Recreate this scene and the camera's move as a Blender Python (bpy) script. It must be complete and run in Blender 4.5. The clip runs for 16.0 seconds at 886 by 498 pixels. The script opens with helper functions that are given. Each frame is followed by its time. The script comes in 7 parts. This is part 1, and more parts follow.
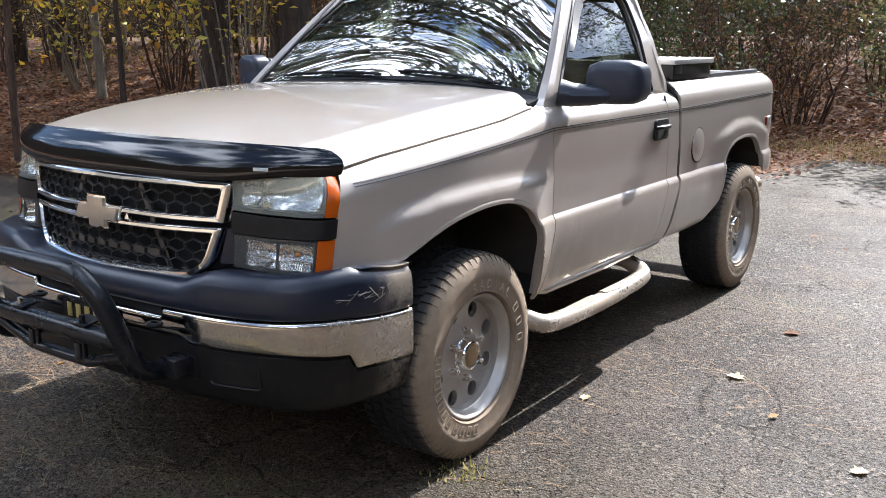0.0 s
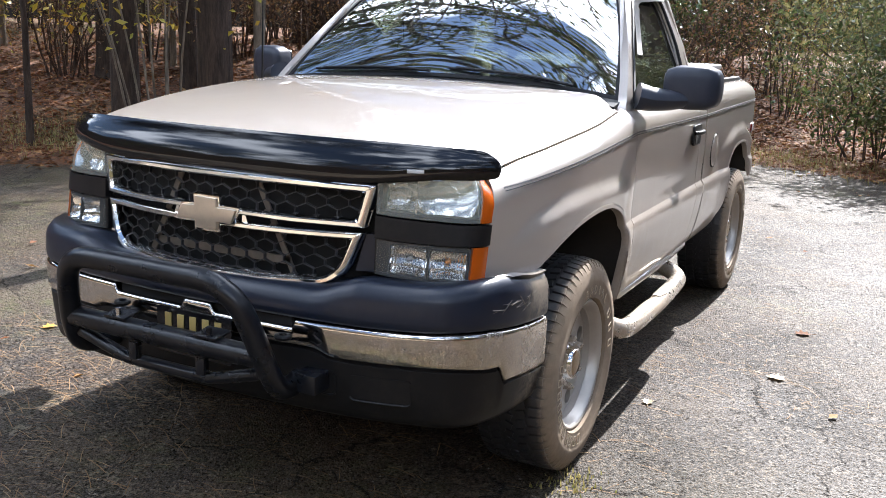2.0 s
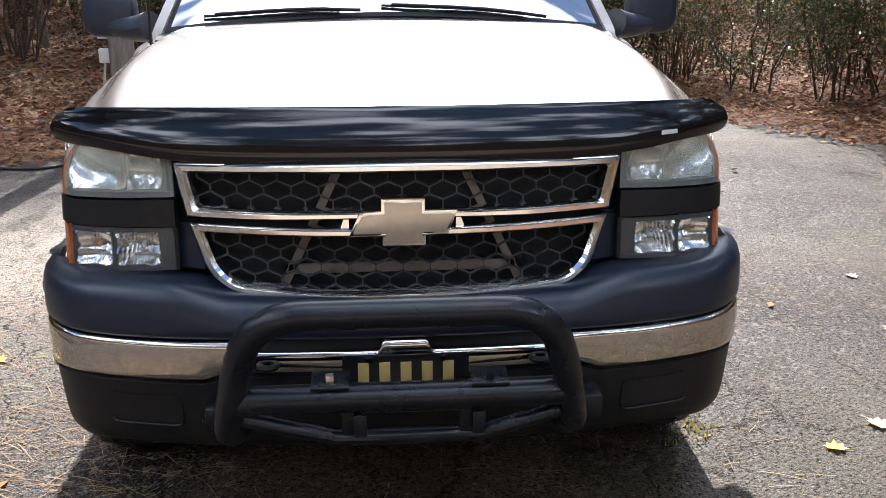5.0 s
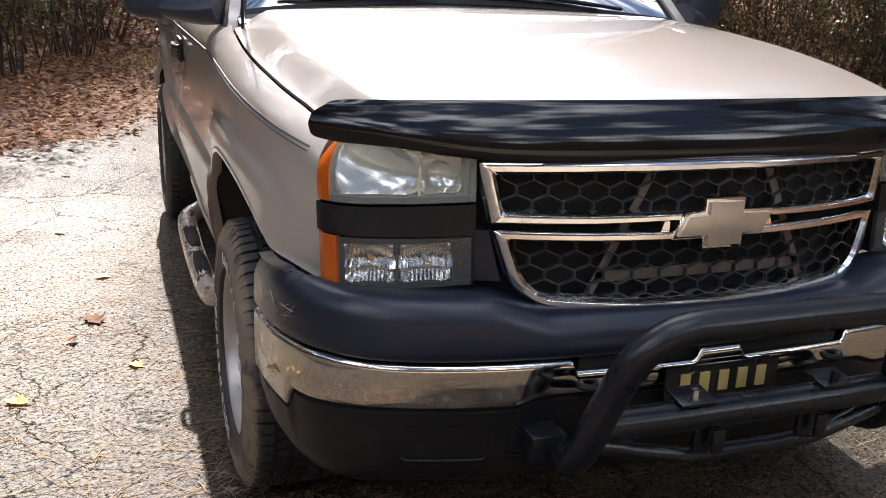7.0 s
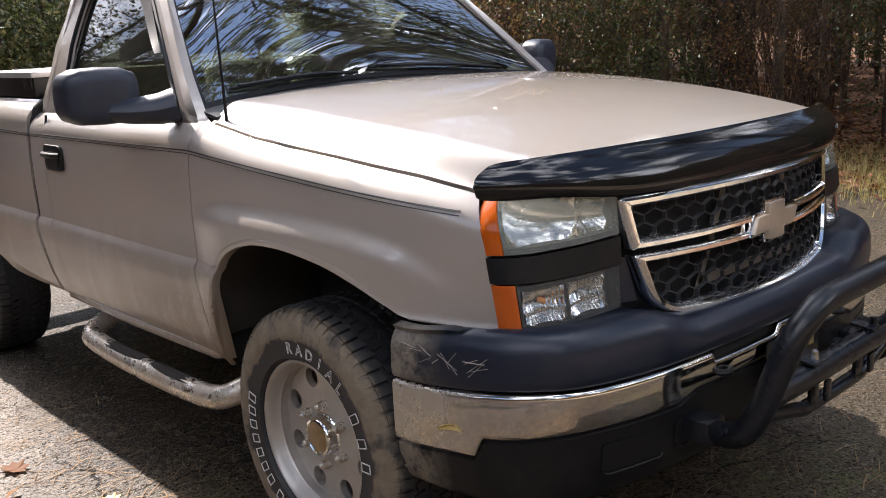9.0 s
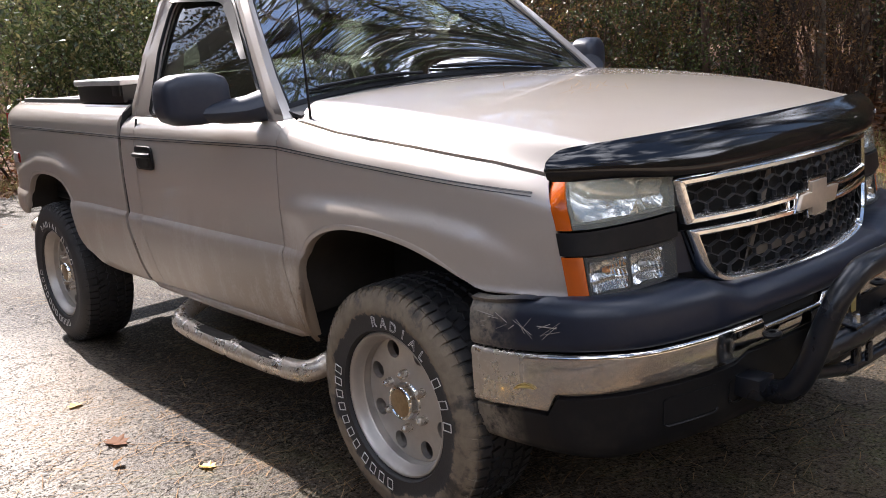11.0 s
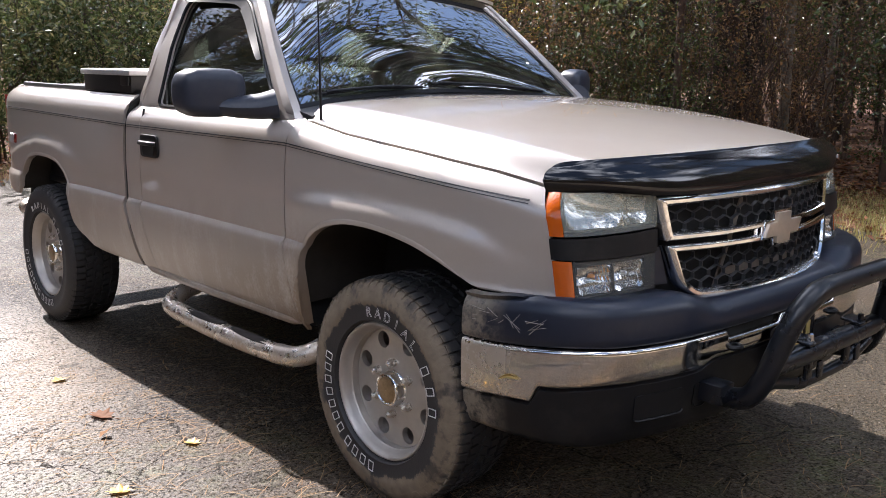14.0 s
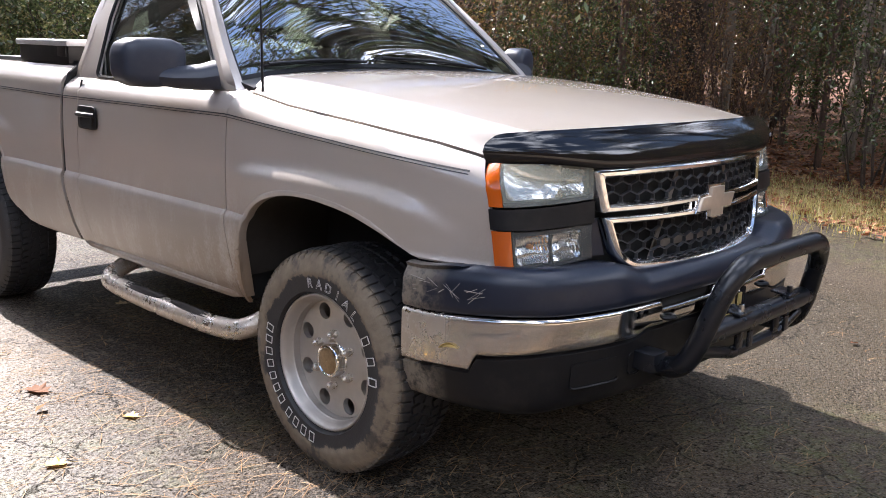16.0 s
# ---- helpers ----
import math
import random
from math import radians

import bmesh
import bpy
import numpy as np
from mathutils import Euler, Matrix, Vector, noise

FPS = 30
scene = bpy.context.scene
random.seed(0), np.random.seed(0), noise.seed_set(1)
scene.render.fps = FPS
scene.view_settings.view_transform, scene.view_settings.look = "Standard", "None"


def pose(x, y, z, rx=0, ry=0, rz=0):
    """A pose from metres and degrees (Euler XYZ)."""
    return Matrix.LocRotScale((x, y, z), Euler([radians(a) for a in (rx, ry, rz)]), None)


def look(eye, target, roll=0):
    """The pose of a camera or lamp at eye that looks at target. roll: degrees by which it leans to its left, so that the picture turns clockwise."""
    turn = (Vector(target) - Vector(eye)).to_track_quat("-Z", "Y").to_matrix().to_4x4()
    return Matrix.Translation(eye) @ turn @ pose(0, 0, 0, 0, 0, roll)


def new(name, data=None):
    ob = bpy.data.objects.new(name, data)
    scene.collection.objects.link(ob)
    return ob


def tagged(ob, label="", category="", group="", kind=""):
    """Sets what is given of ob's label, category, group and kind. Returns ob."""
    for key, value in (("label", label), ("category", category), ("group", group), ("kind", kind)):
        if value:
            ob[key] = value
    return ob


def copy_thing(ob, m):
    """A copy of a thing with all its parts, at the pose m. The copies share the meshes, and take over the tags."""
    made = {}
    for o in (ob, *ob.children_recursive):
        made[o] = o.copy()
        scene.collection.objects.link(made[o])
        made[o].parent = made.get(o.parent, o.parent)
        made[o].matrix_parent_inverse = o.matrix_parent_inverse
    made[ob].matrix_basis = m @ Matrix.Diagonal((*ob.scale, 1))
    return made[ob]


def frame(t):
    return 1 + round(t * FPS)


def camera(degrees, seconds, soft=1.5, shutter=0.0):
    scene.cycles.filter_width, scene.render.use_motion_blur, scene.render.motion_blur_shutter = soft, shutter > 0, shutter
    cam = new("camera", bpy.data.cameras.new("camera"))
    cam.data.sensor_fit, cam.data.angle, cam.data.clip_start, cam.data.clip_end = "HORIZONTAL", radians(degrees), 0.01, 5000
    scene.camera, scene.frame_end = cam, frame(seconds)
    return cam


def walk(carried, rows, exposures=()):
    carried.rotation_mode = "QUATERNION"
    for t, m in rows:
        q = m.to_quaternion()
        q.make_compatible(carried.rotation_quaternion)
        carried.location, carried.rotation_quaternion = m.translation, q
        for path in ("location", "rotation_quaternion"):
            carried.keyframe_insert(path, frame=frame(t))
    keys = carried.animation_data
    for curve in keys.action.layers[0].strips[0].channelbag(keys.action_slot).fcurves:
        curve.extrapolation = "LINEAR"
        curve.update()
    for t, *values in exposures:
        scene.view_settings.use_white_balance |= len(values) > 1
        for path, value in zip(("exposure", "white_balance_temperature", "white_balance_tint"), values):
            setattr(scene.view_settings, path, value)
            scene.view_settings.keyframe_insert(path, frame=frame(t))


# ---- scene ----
cam = camera(50.9, 16.0, soft=0.9)
PATH = [
    (0, (2.813, -2.786, 1.576), (1.678, -1.2, 1.13), -0.1),
    (0.5, (2.637, -2.846, 1.588), (1.553, -1.212, 1.193), 0.7),
    (1, (2.41, -2.785, 1.584), (1.346, -1.138, 1.186), 0.7),
    (1.5, (2.191, -2.9, 1.55), (1.213, -1.216, 1.095), 1.9),
    (2, (1.962, -3.153, 1.567), (1.091, -1.409, 1.117), 2.2),
    (2.5, (1.658, -3.203, 1.518), (0.878, -1.415, 1.074), 2.8),
    (3, (1.311, -3.197, 1.535), (0.695, -1.362, 1.032), 1.8),
    (3.2, (1.178, -3.23, 1.522), (0.628, -1.372, 1.03), 2.1),
    (5.3, (-0.234, -2.96, 1.581), (0.015, -1.071, 0.975), 0.6),
    (5.5, (-0.334, -2.901, 1.581), (-0.025, -1.022, 0.97), 1.3),
    (6, (-0.601, -2.717, 1.541), (-0.2, -0.847, 0.957), 0.3),
    (6.5, (-0.973, -2.66, 1.511), (-0.4, -0.83, 0.944), 1.8),
    (7, (-1.287, -2.584, 1.523), (-0.624, -0.791, 0.933), 2.4),
    (7.5, (-1.527, -2.342, 1.511), (-0.719, -0.619, 0.896), -2.8),
    (8, (-1.83, -2.22, 1.502), (-0.853, -0.571, 0.932), -2.0),
    (8.2, (-1.977, -2.195, 1.516), (-0.885, -0.598, 1.011), -1.1),
    (10.3, (-2.568, -2.097, 1.55), (-1.135, -0.794, 1.05), -5.0),
    (10.5, (-2.566, -2.16, 1.538), (-1.238, -0.743, 1.059), -5.6),
    (11, (-2.651, -2.267, 1.546), (-1.387, -0.783, 1.098), -4.3),
    (11.5, (-2.824, -2.305, 1.57), (-1.513, -0.845, 1.183), -3.7),
    (12, (-2.933, -2.338, 1.572), (-1.591, -0.893, 1.236), -2.9),
    (12.5, (-2.95, -2.357, 1.562), (-1.609, -0.916, 1.211), -2.5),
    (13, (-2.929, -2.356, 1.546), (-1.594, -0.912, 1.184), -1.8),
    (13.5, (-2.926, -2.367, 1.543), (-1.593, -0.921, 1.178), -0.7),
    (14, (-2.909, -2.361, 1.518), (-1.567, -0.932, 1.12), 0.7),
    (14.5, (-2.902, -2.366, 1.532), (-1.552, -0.949, 1.121), 0.7),
    (15, (-2.898, -2.373, 1.53), (-1.538, -0.963, 1.124), 0.4),
    (15.5, (-2.914, -2.392, 1.517), (-1.539, -0.994, 1.126), 0.6),
    (16, (-2.917, -2.398, 1.479), (-1.498, -1.054, 1.052), 1.7),
]
walk(cam, [(t, look(eye, target, roll)) for t, eye, target, roll in PATH], [(0.0, 1.49, 6250, 12), (1.5, 1.67, 6300, 12), (3.0, 1.49, 6300, 13), (5.5, 1.49, 6500, 14), (7.5, 1.21, 7000, 16), (10.5, 1.27, 6800, 17), (13.0, 1.31, 6550, 17), (15.2, 1.39, 6550, 17), (16.0, 1.71, 6550, 17)])

# ---- light ----
SUN = Vector((0.095, 1.15, 1.0)).normalized()
EL, AZ = math.asin(SUN.z), math.atan2(SUN.x, SUN.y)
world = bpy.data.worlds.new("sky")
scene.world = world
world.use_nodes = True
wn, wl = world.node_tree.nodes, world.node_tree.links
sky = wn.new("ShaderNodeTexSky")
sky.sky_type, sky.sun_disc = "NISHITA", False
sky.sun_elevation, sky.sun_rotation = EL, AZ
sky.dust_density = 0.6
w_tc, w_map, w_noise, w_ramp, w_mix = (wn.new(k) for k in ("ShaderNodeTexCoord", "ShaderNodeMapping", "ShaderNodeTexNoise", "ShaderNodeValToRGB", "ShaderNodeMix"))
w_map.inputs["Scale"].default_value = (1.6, 1.6, 3.2)
w_noise.inputs["Scale"].default_value, w_noise.inputs["Detail"].default_value, w_noise.inputs["Roughness"].default_value = 1.7, 6, 0.6
w_ramp.color_ramp.elements[0].position, w_ramp.color_ramp.elements[1].position = 0.50, 0.60
w_mix.data_type = "RGBA"
w_mix.inputs["B"].default_value = (25.0, 27.5, 31.0, 1)
wl.new(w_tc.outputs["Generated"], w_map.inputs["Vector"])
wl.new(w_map.outputs["Vector"], w_noise.inputs["Vector"])
wl.new(w_noise.outputs["Fac"], w_ramp.inputs["Fac"])
wl.new(w_ramp.outputs["Color"], w_mix.inputs["Factor"])
w_gain = wn.new("ShaderNodeVectorMath")
w_gain.operation = "SCALE"
w_gain.inputs["Scale"].default_value = 1.35
wl.new(sky.outputs["Color"], w_gain.inputs[0])
wl.new(w_gain.outputs[0], w_mix.inputs["A"])
wl.new(w_mix.outputs["Result"], wn["Background"].inputs["Color"])
wn["Background"].inputs["Strength"].default_value = 0.086
sun = new("sun", bpy.data.lights.new("sun", "SUN"))
sun.data.energy, sun.data.angle, sun.data.color = 5.0, radians(0.53), (1.0, 0.97, 0.93)
sun.matrix_basis = look(SUN * 50, (0, 0, 0))


# ---- materials ----
class Mat:
    """A small builder round a Principled material."""

    def __init__(self, name, color=(0.5, 0.5, 0.5), rough=0.5, metal=0.0, **more):
        self.m = bpy.data.materials.new(name)
        self.m.use_nodes = True
        self.n, self.l = self.m.node_tree.nodes, self.m.node_tree.links
        self.p = self.n["Principled BSDF"]
        self.set("Base Color", (*color, 1)).set("Roughness", rough).set("Metallic", metal)
        for k, v in more.items():
            self.set(k.replace("_", " "), v)

    def set(self, key, v):
        if hasattr(v, "is_linked"):
            self.l.new(v, self.p.inputs[key])
        else:
            self.p.inputs[key].default_value = v
        return self

    def node(self, kind, ins=None, operation=None, feature=None, data_type=None):
        nd = self.n.new("ShaderNode" + kind)
        if operation:
            nd.operation = operation
        if feature:
            nd.feature = feature
        if data_type:
            nd.data_type = data_type
        for k, v in (ins or {}).items():
            if hasattr(v, "is_linked"):
                self.l.new(v, nd.inputs[k])
            else:
                nd.inputs[k].default_value = v
        return nd

    def coord(self, which="Object"):
        return self.node("TexCoord").outputs[which]

    def noise(self, scale, detail=4, rough=0.55, vec=None, dist=0.0):
        return self.node("TexNoise", {"Scale": scale, "Detail": detail, "Roughness": rough, "Distortion": dist, "Vector": vec or self.coord()}).outputs["Fac"]

    def voronoi(self, scale, vec=None, out="Distance", feature="F1"):
        return self.node("TexVoronoi", {"Scale": scale, "Vector": vec or self.coord()}, feature=feature).outputs[out]

    def ramp(self, fac, *stops):
        nd = self.node("ValToRGB", {"Fac": fac})
        e = nd.color_ramp.elements
        while len(e) < len(stops):
            e.new(0.5)
        for el, (pos, c) in zip(e, stops):
            el.position = pos
            el.color = (*c, 1) if isinstance(c, tuple) else (c, c, c, 1)
        return nd.outputs["Color"]

    def mix(self, fac, a, b):
        nd = self.node("Mix", data_type="RGBA")
        for k, v in (("Factor", fac), ("A", a), ("B", b)):
            if hasattr(v, "is_linked"):
                self.l.new(v, nd.inputs[k])
            else:
                nd.inputs[k].default_value = (*v, 1) if isinstance(v, tuple) else v
        return nd.outputs["Result"]

    def math(self, op, a, b=0.0, c=0.0):
        nd = self.node("Math", operation=op)
        for i, v in enumerate((a, b, c)):
            if hasattr(v, "is_linked"):
                self.l.new(v, nd.inputs[i])
            else:
                nd.inputs[i].default_value = v
        return nd.outputs[0]

    def axis(self, i, vec=None):
        return self.node("SeparateXYZ", {"Vector": vec or self.coord()}).outputs[i]

    def bump(self, height, strength=0.3, dist=0.01, normal=None):
        ins = {"Height": height, "Strength": strength, "Distance": dist}
        if normal is not None:
            ins["Normal"] = normal
        out = self.node("Bump", ins).outputs["Normal"]
        self.l.new(out, self.p.inputs["Normal"])
        return out


MUD = (0.19, 0.122, 0.068)


def paint_material():
    a = Mat("pewter_paint", (0.57, 0.525, 0.50), 0.34, 0.35, Coat_Weight=1.0, Coat_Roughness=0.03)
    v = a.coord()
    y, z = a.axis(1, v), a.axis(2, v)
    # mud thrown up along the sills and behind the wheels, in fine drops and a thin brown film
    low = a.ramp(z, (0.50, 1.0), (0.66, 0.92), (0.84, 0.50), (1.0, 0.0))
    behind = a.ramp(a.math("ABSOLUTE", a.math("ADD", y, -0.50)), (0.02, 1.0), (0.16, 0.80), (0.55, 0.62), (1.0, 0.50))
    streak = a.noise(3.0, 6, 0.65, a.node("Mapping", {"Vector": v, "Scale": (1.0, 2.6, 1.0)}).outputs[0])
    fine = a.noise(85.0, 3, 0.6, v)
    film = a.math("MULTIPLY", a.math("MULTIPLY", a.math("MULTIPLY", low, behind), a.ramp(a.axis(0, v), (0.4, 1.0), (0.6, 0.65))), a.ramp(a.math("MULTIPLY_ADD", fine, 0.35, streak), (0.30, 0.05), (0.68, 0.95)))
    drops = a.math("MULTIPLY", a.ramp(z, (0.55, 1.0), (1.25, 0.25)), a.ramp(a.voronoi(150.0, v), (0.10, 0.8), (0.18, 0.0)))
    drops = a.math("MULTIPLY", drops, a.ramp(a.noise(4.0, 4, 0.6, v), (0.50, 0.0), (0.66, 1.0)))
    mask = a.math("MAXIMUM", film, drops)
    flake = a.ramp(a.noise(900.0, 1), (0.35, (0.455, 0.407, 0.362)), (0.65, (0.515, 0.462, 0.415)))
    dust = a.mix(a.math("MULTIPLY", a.noise(1.3, 5), 0.16), flake, (0.46, 0.39, 0.33))
    a.set("Base Color", a.mix(mask, dust, MUD))
    a.set("Roughness", a.math("MULTIPLY_ADD", mask, 0.5, a.math("MULTIPLY_ADD", a.noise(5.0, 5), 0.12, 0.27)))
    a.set("Metallic", a.math("MULTIPLY_ADD", mask, -0.35, 0.35))
    a.set("Coat Weight", a.math("MULTIPLY_ADD", mask, -0.95, 1.0))
    a.set("Coat Roughness", a.math("MULTIPLY_ADD", a.noise(9.0, 5), 0.05, 0.005))
    return a.m


def end_mud(a, y0, y1):
    """Dried mud thrown by the wheels over the bumper's ends."""
    near = a.ramp(a.math("MULTIPLY_ADD", a.axis(1), 1.0, 1.0), (1.0 + y0, 0.0), (1.0 + y1, 1.0))
    return a.math("MULTIPLY", near, a.ramp(a.math("MULTIPLY_ADD", a.noise(60.0, 5, 0.7), 0.45, a.noise(11.0, 5, 0.7)), (0.58, 0.0), (0.80, 0.66)))


def plastic(name, color, rough, dust=0.15, scale=6.0, ends=False, gloss=0.5):
    a = Mat(name, color, rough)
    d = a.ramp(a.noise(scale, 6, 0.7), (0.5, 0.0), (0.8, dust))
    if ends:
        d = a.math("MAXIMUM", d, end_mud(a, -0.56, -0.46))
    a.set("Base Color", a.mix(d, color, (0.30, 0.25, 0.19)))
    a.set("Roughness", a.math("MULTIPLY_ADD", a.noise(9.0, 4), 0.12, rough - 0.06))
    a.bump(a.noise(420.0, 2), 0.04, 0.002)
    a.set("Specular IOR Level", gloss)
    return a.m


def chrome_material(name, dirt, ends=False, start=0.78):
    clean = (0.68, 0.64, 0.59) if ends else (0.86, 0.85, 0.83)
    a = Mat(name, clean, 0.07, 1.0)
    d = a.ramp(a.math("MULTIPLY_ADD", a.noise(55.0, 4, 0.7), 0.5, a.noise(4.0, 6, 0.7)), (start, 0.0), (start + 0.2, dirt))
    if ends:
        d = a.math("MAXIMUM", d, end_mud(a, -0.70, -0.45))
    a.set("Base Color", a.mix(d, clean, (0.34, 0.25, 0.16)))
    a.set("Roughness", a.math("MULTIPLY_ADD", d, 0.55, 0.07))
    a.set("Metallic", a.math("MULTIPLY_ADD", d, -0.8, 1.0))
    return a.m


def tyre_material(name, all_dusty, share=1.0):
    a = Mat(name, (0.016, 0.016, 0.018), 0.62)
    v = a.coord()
    x, y, z = a.axis(0, v), a.axis(1, v), a.axis(2, v)
    r = a.math("SQRT", a.math("ADD", a.math("MULTIPLY", y, y), a.math("MULTIPLY", z, z)))
    wob = a.math("MULTIPLY_ADD", a.noise(7.0, 7, 0.7, v), 0.12, -0.06)
    edge = a.math("ADD", r, wob)
    face = a.ramp(a.math("MULTIPLY_ADD", a.noise(40.0, 4, 0.7, v), 0.03, a.math("ADD", x, 0.5)), (0.44, 0.0), (0.502, 0.07), (0.522, 0.95))
    if all_dusty:
        mask = a.math("MULTIPLY", a.ramp(edge, (0.20, 0.82), (0.36, 0.92), (0.40, 0.75)), a.ramp(a.noise(8.0, 5, 0.6, v), (0.2, 0.72), (0.6, 1.0)))
    else:
        mask = a.math("MULTIPLY", a.ramp(edge, (0.304, 0.03), (0.310, 0.9), (0.37, 0.95), (0.41, 0.7)), a.ramp(a.noise(7.0, 5, 0.6, v), (0.38, 0.25), (0.46, 1.0)))
    mask = a.math("MULTIPLY", a.math("MULTIPLY", mask, face), share)
    a.set("Base Color", a.mix(mask, (0.016, 0.016, 0.018), a.mix(a.noise(30.0, 4, 0.6, v), *(((0.20, 0.145, 0.095), (0.36, 0.27, 0.185)) if all_dusty else ((0.11, 0.082, 0.055), (0.29, 0.225, 0.155))))))
    a.set("Roughness", a.math("MULTIPLY_ADD", mask, 0.3, 0.60))
    a.bump(a.noise(160.0, 3, 0.6, v), 0.25, 0.003)
    return a.m


def glass_material(name, tint, gloss_tint=(1, 1, 1), dust=0.05, ior=4.6):
    m = bpy.data.materials.new(name)
    m.use_nodes = True
    n, l = m.node_tree.nodes, m.node_tree.links
    n.remove(n["Principled BSDF"])
    tr, gl, df, fr, mx, m2 = (n.new("ShaderNode" + k) for k in ("BsdfTransparent", "BsdfGlossy", "BsdfDiffuse", "Fresnel", "MixShader", "MixShader"))
    tr.inputs["Color"].default_value = (*tint, 1)
    gl.inputs["Color"].default_value, gl.inputs["Roughness"].default_value = (*gloss_tint, 1), 0.015
    df.inputs["Color"].default_value = (0.5, 0.47, 0.42, 1)
    fr.inputs["IOR"].default_value = ior
    ns, rp, tc = n.new("ShaderNodeTexNoise"), n.new("ShaderNodeValToRGB"), n.new("ShaderNodeTexCoord")
    ns.inputs["Scale"].default_value, ns.inputs["Detail"].default_value = 6, 7
    rp.color_ramp.elements[0].position, rp.color_ramp.elements[1].position = 0.45, 0.8
    rp.color_ramp.elements[1].color = (dust * 3, dust * 3, dust * 3, 1)
    l.new(tc.outputs["Object"], ns.inputs["Vector"])
    l.new(ns.outputs["Fac"], rp.inputs["Fac"])
    l.new(rp.outputs["Color"], m2.inputs["Fac"])
    l.new(tr.outputs[0], m2.inputs[1])
    l.new(df.outputs[0], m2.inputs[2])
    l.new(fr.outputs[0], mx.inputs["Fac"])
    l.new(m2.outputs[0], mx.inputs[1])
    l.new(gl.outputs[0], mx.inputs[2])
    l.new(mx.outputs[0], n["Material Output"].inputs["Surface"])
    return m


def asphalt_material():
    a = Mat("worn_asphalt", (0.1, 0.1, 0.1), 0.6)
    v = a.coord()
    warp = a.node("VectorMath", {0: v, 1: a.node("VectorMath", {0: a.node("TexNoise", {"Scale": 60.0, "Detail": 2, "Vector": v}).outputs["Color"], 1: (0.012, 0.012, 0.0)}, operation="MULTIPLY").outputs[0]}, operation="ADD").outputs[0]
    stones = a.voronoi(120.0, warp, "Color")
    dist = a.voronoi(120.0, warp, "Distance")
    grey = a.node("RGBToBW", {"Color": stones}).outputs[0]
    stone = a.ramp(grey, (0.15, (0.008, 0.0062, 0.0048)), (0.42, (0.022, 0.017, 0.0128)), (0.66, (0.054, 0.042, 0.031)), (0.86, (0.23, 0.185, 0.14)))
    tar = a.ramp(dist, (0.24, 1.0), (0.52, 0.0))
    base = a.mix(tar, (0.014, 0.0125, 0.0115), stone)
    coarse = a.node("RGBToBW", {"Color": a.voronoi(48.0, warp, "Color")}).outputs[0]
    base = a.mix(a.ramp(coarse, (0.72, 0.0), (0.80, 0.75)), base, (0.215, 0.175, 0.13))
    base = a.mix(a.ramp(coarse, (0.16, 0.65), (0.24, 0.0)), base, (0.010, 0.008, 0.007))
    bleached = a.math("MULTIPLY", a.ramp(a.noise(0.9, 7, 0.65, v, 0.5), (0.50, 0.0), (0.64, 0.7)), a.ramp(a.noise(55.0, 4, 0.7, v), (0.40, 0.15), (0.58, 1.0)))
    base = a.mix(bleached, base, (0.120, 0.090, 0.061))
    worn = a.ramp(a.noise(1.7, 7, 0.65, v, 0.3), (0.40, 0.0), (0.62, 0.62))
    base = a.mix(worn, base, a.mix(a.noise(150.0, 3, 0.6, v), (0.018, 0.0112, 0.0068), (0.066, 0.042, 0.025)))
    silt = a.math("MULTIPLY", a.ramp(a.noise(0.45, 8, 0.62, v), (0.48, 0.0), (0.66, 0.85)), a.ramp(a.noise(40.0, 5, 0.7, v), (0.35, 0.25), (0.6, 1.0)))
    base = a.mix(silt, base, (0.10, 0.066, 0.038))
    moss = a.math("MULTIPLY", a.ramp(a.noise(0.35, 6, 0.6, v, 0.4), (0.50, 0.0), (0.64, 0.7)), a.ramp(a.noise(9.0, 5, 0.7, v), (0.45, 0.0), (0.65, 1.0)))
    base = a.mix(moss, base, (0.10, 0.115, 0.030))
    wander = a.node("VectorMath", {0: v, 1: a.node("VectorMath", {0: a.node("TexNoise", {"Scale": 2.2, "Detail": 5, "Roughness": 0.65, "Vector": v}).outputs["Color"], 1: (0.5, 0.5, 0.0)}, operation="MULTIPLY").outputs[0]}, operation="ADD").outputs[0]
    crack = a.math("MULTIPLY", a.ramp(a.voronoi(1.5, wander, "Distance", "DISTANCE_TO_EDGE"), (0.004, 1.0), (0.012, 0.0)), a.ramp(a.noise(0.7, 4, 0.6, v), (0.42, 0.0), (0.54, 1.0)))
    fine_crack = a.math("MULTIPLY", a.ramp(a.voronoi(5.5, wander, "Distance", "DISTANCE_TO_EDGE"), (0.010, 0.8), (0.028, 0.0)), a.ramp(a.noise(1.3, 4, 0.6, v), (0.50, 0.0), (0.60, 1.0)))
    crack = a.math("MAXIMUM", crack, fine_crack)
    x, y = a.axis(0, v), a.axis(1, v)
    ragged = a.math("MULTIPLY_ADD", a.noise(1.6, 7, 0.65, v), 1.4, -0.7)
    # dark mossy dirt along a crack before the driver's wheel, widened to darken ground
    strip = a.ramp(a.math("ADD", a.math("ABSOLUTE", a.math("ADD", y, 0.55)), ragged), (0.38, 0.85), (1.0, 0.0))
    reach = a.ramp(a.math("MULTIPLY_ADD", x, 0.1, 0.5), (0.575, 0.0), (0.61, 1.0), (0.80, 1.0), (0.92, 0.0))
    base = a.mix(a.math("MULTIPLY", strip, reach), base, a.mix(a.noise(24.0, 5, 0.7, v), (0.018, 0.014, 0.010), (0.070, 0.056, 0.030)))
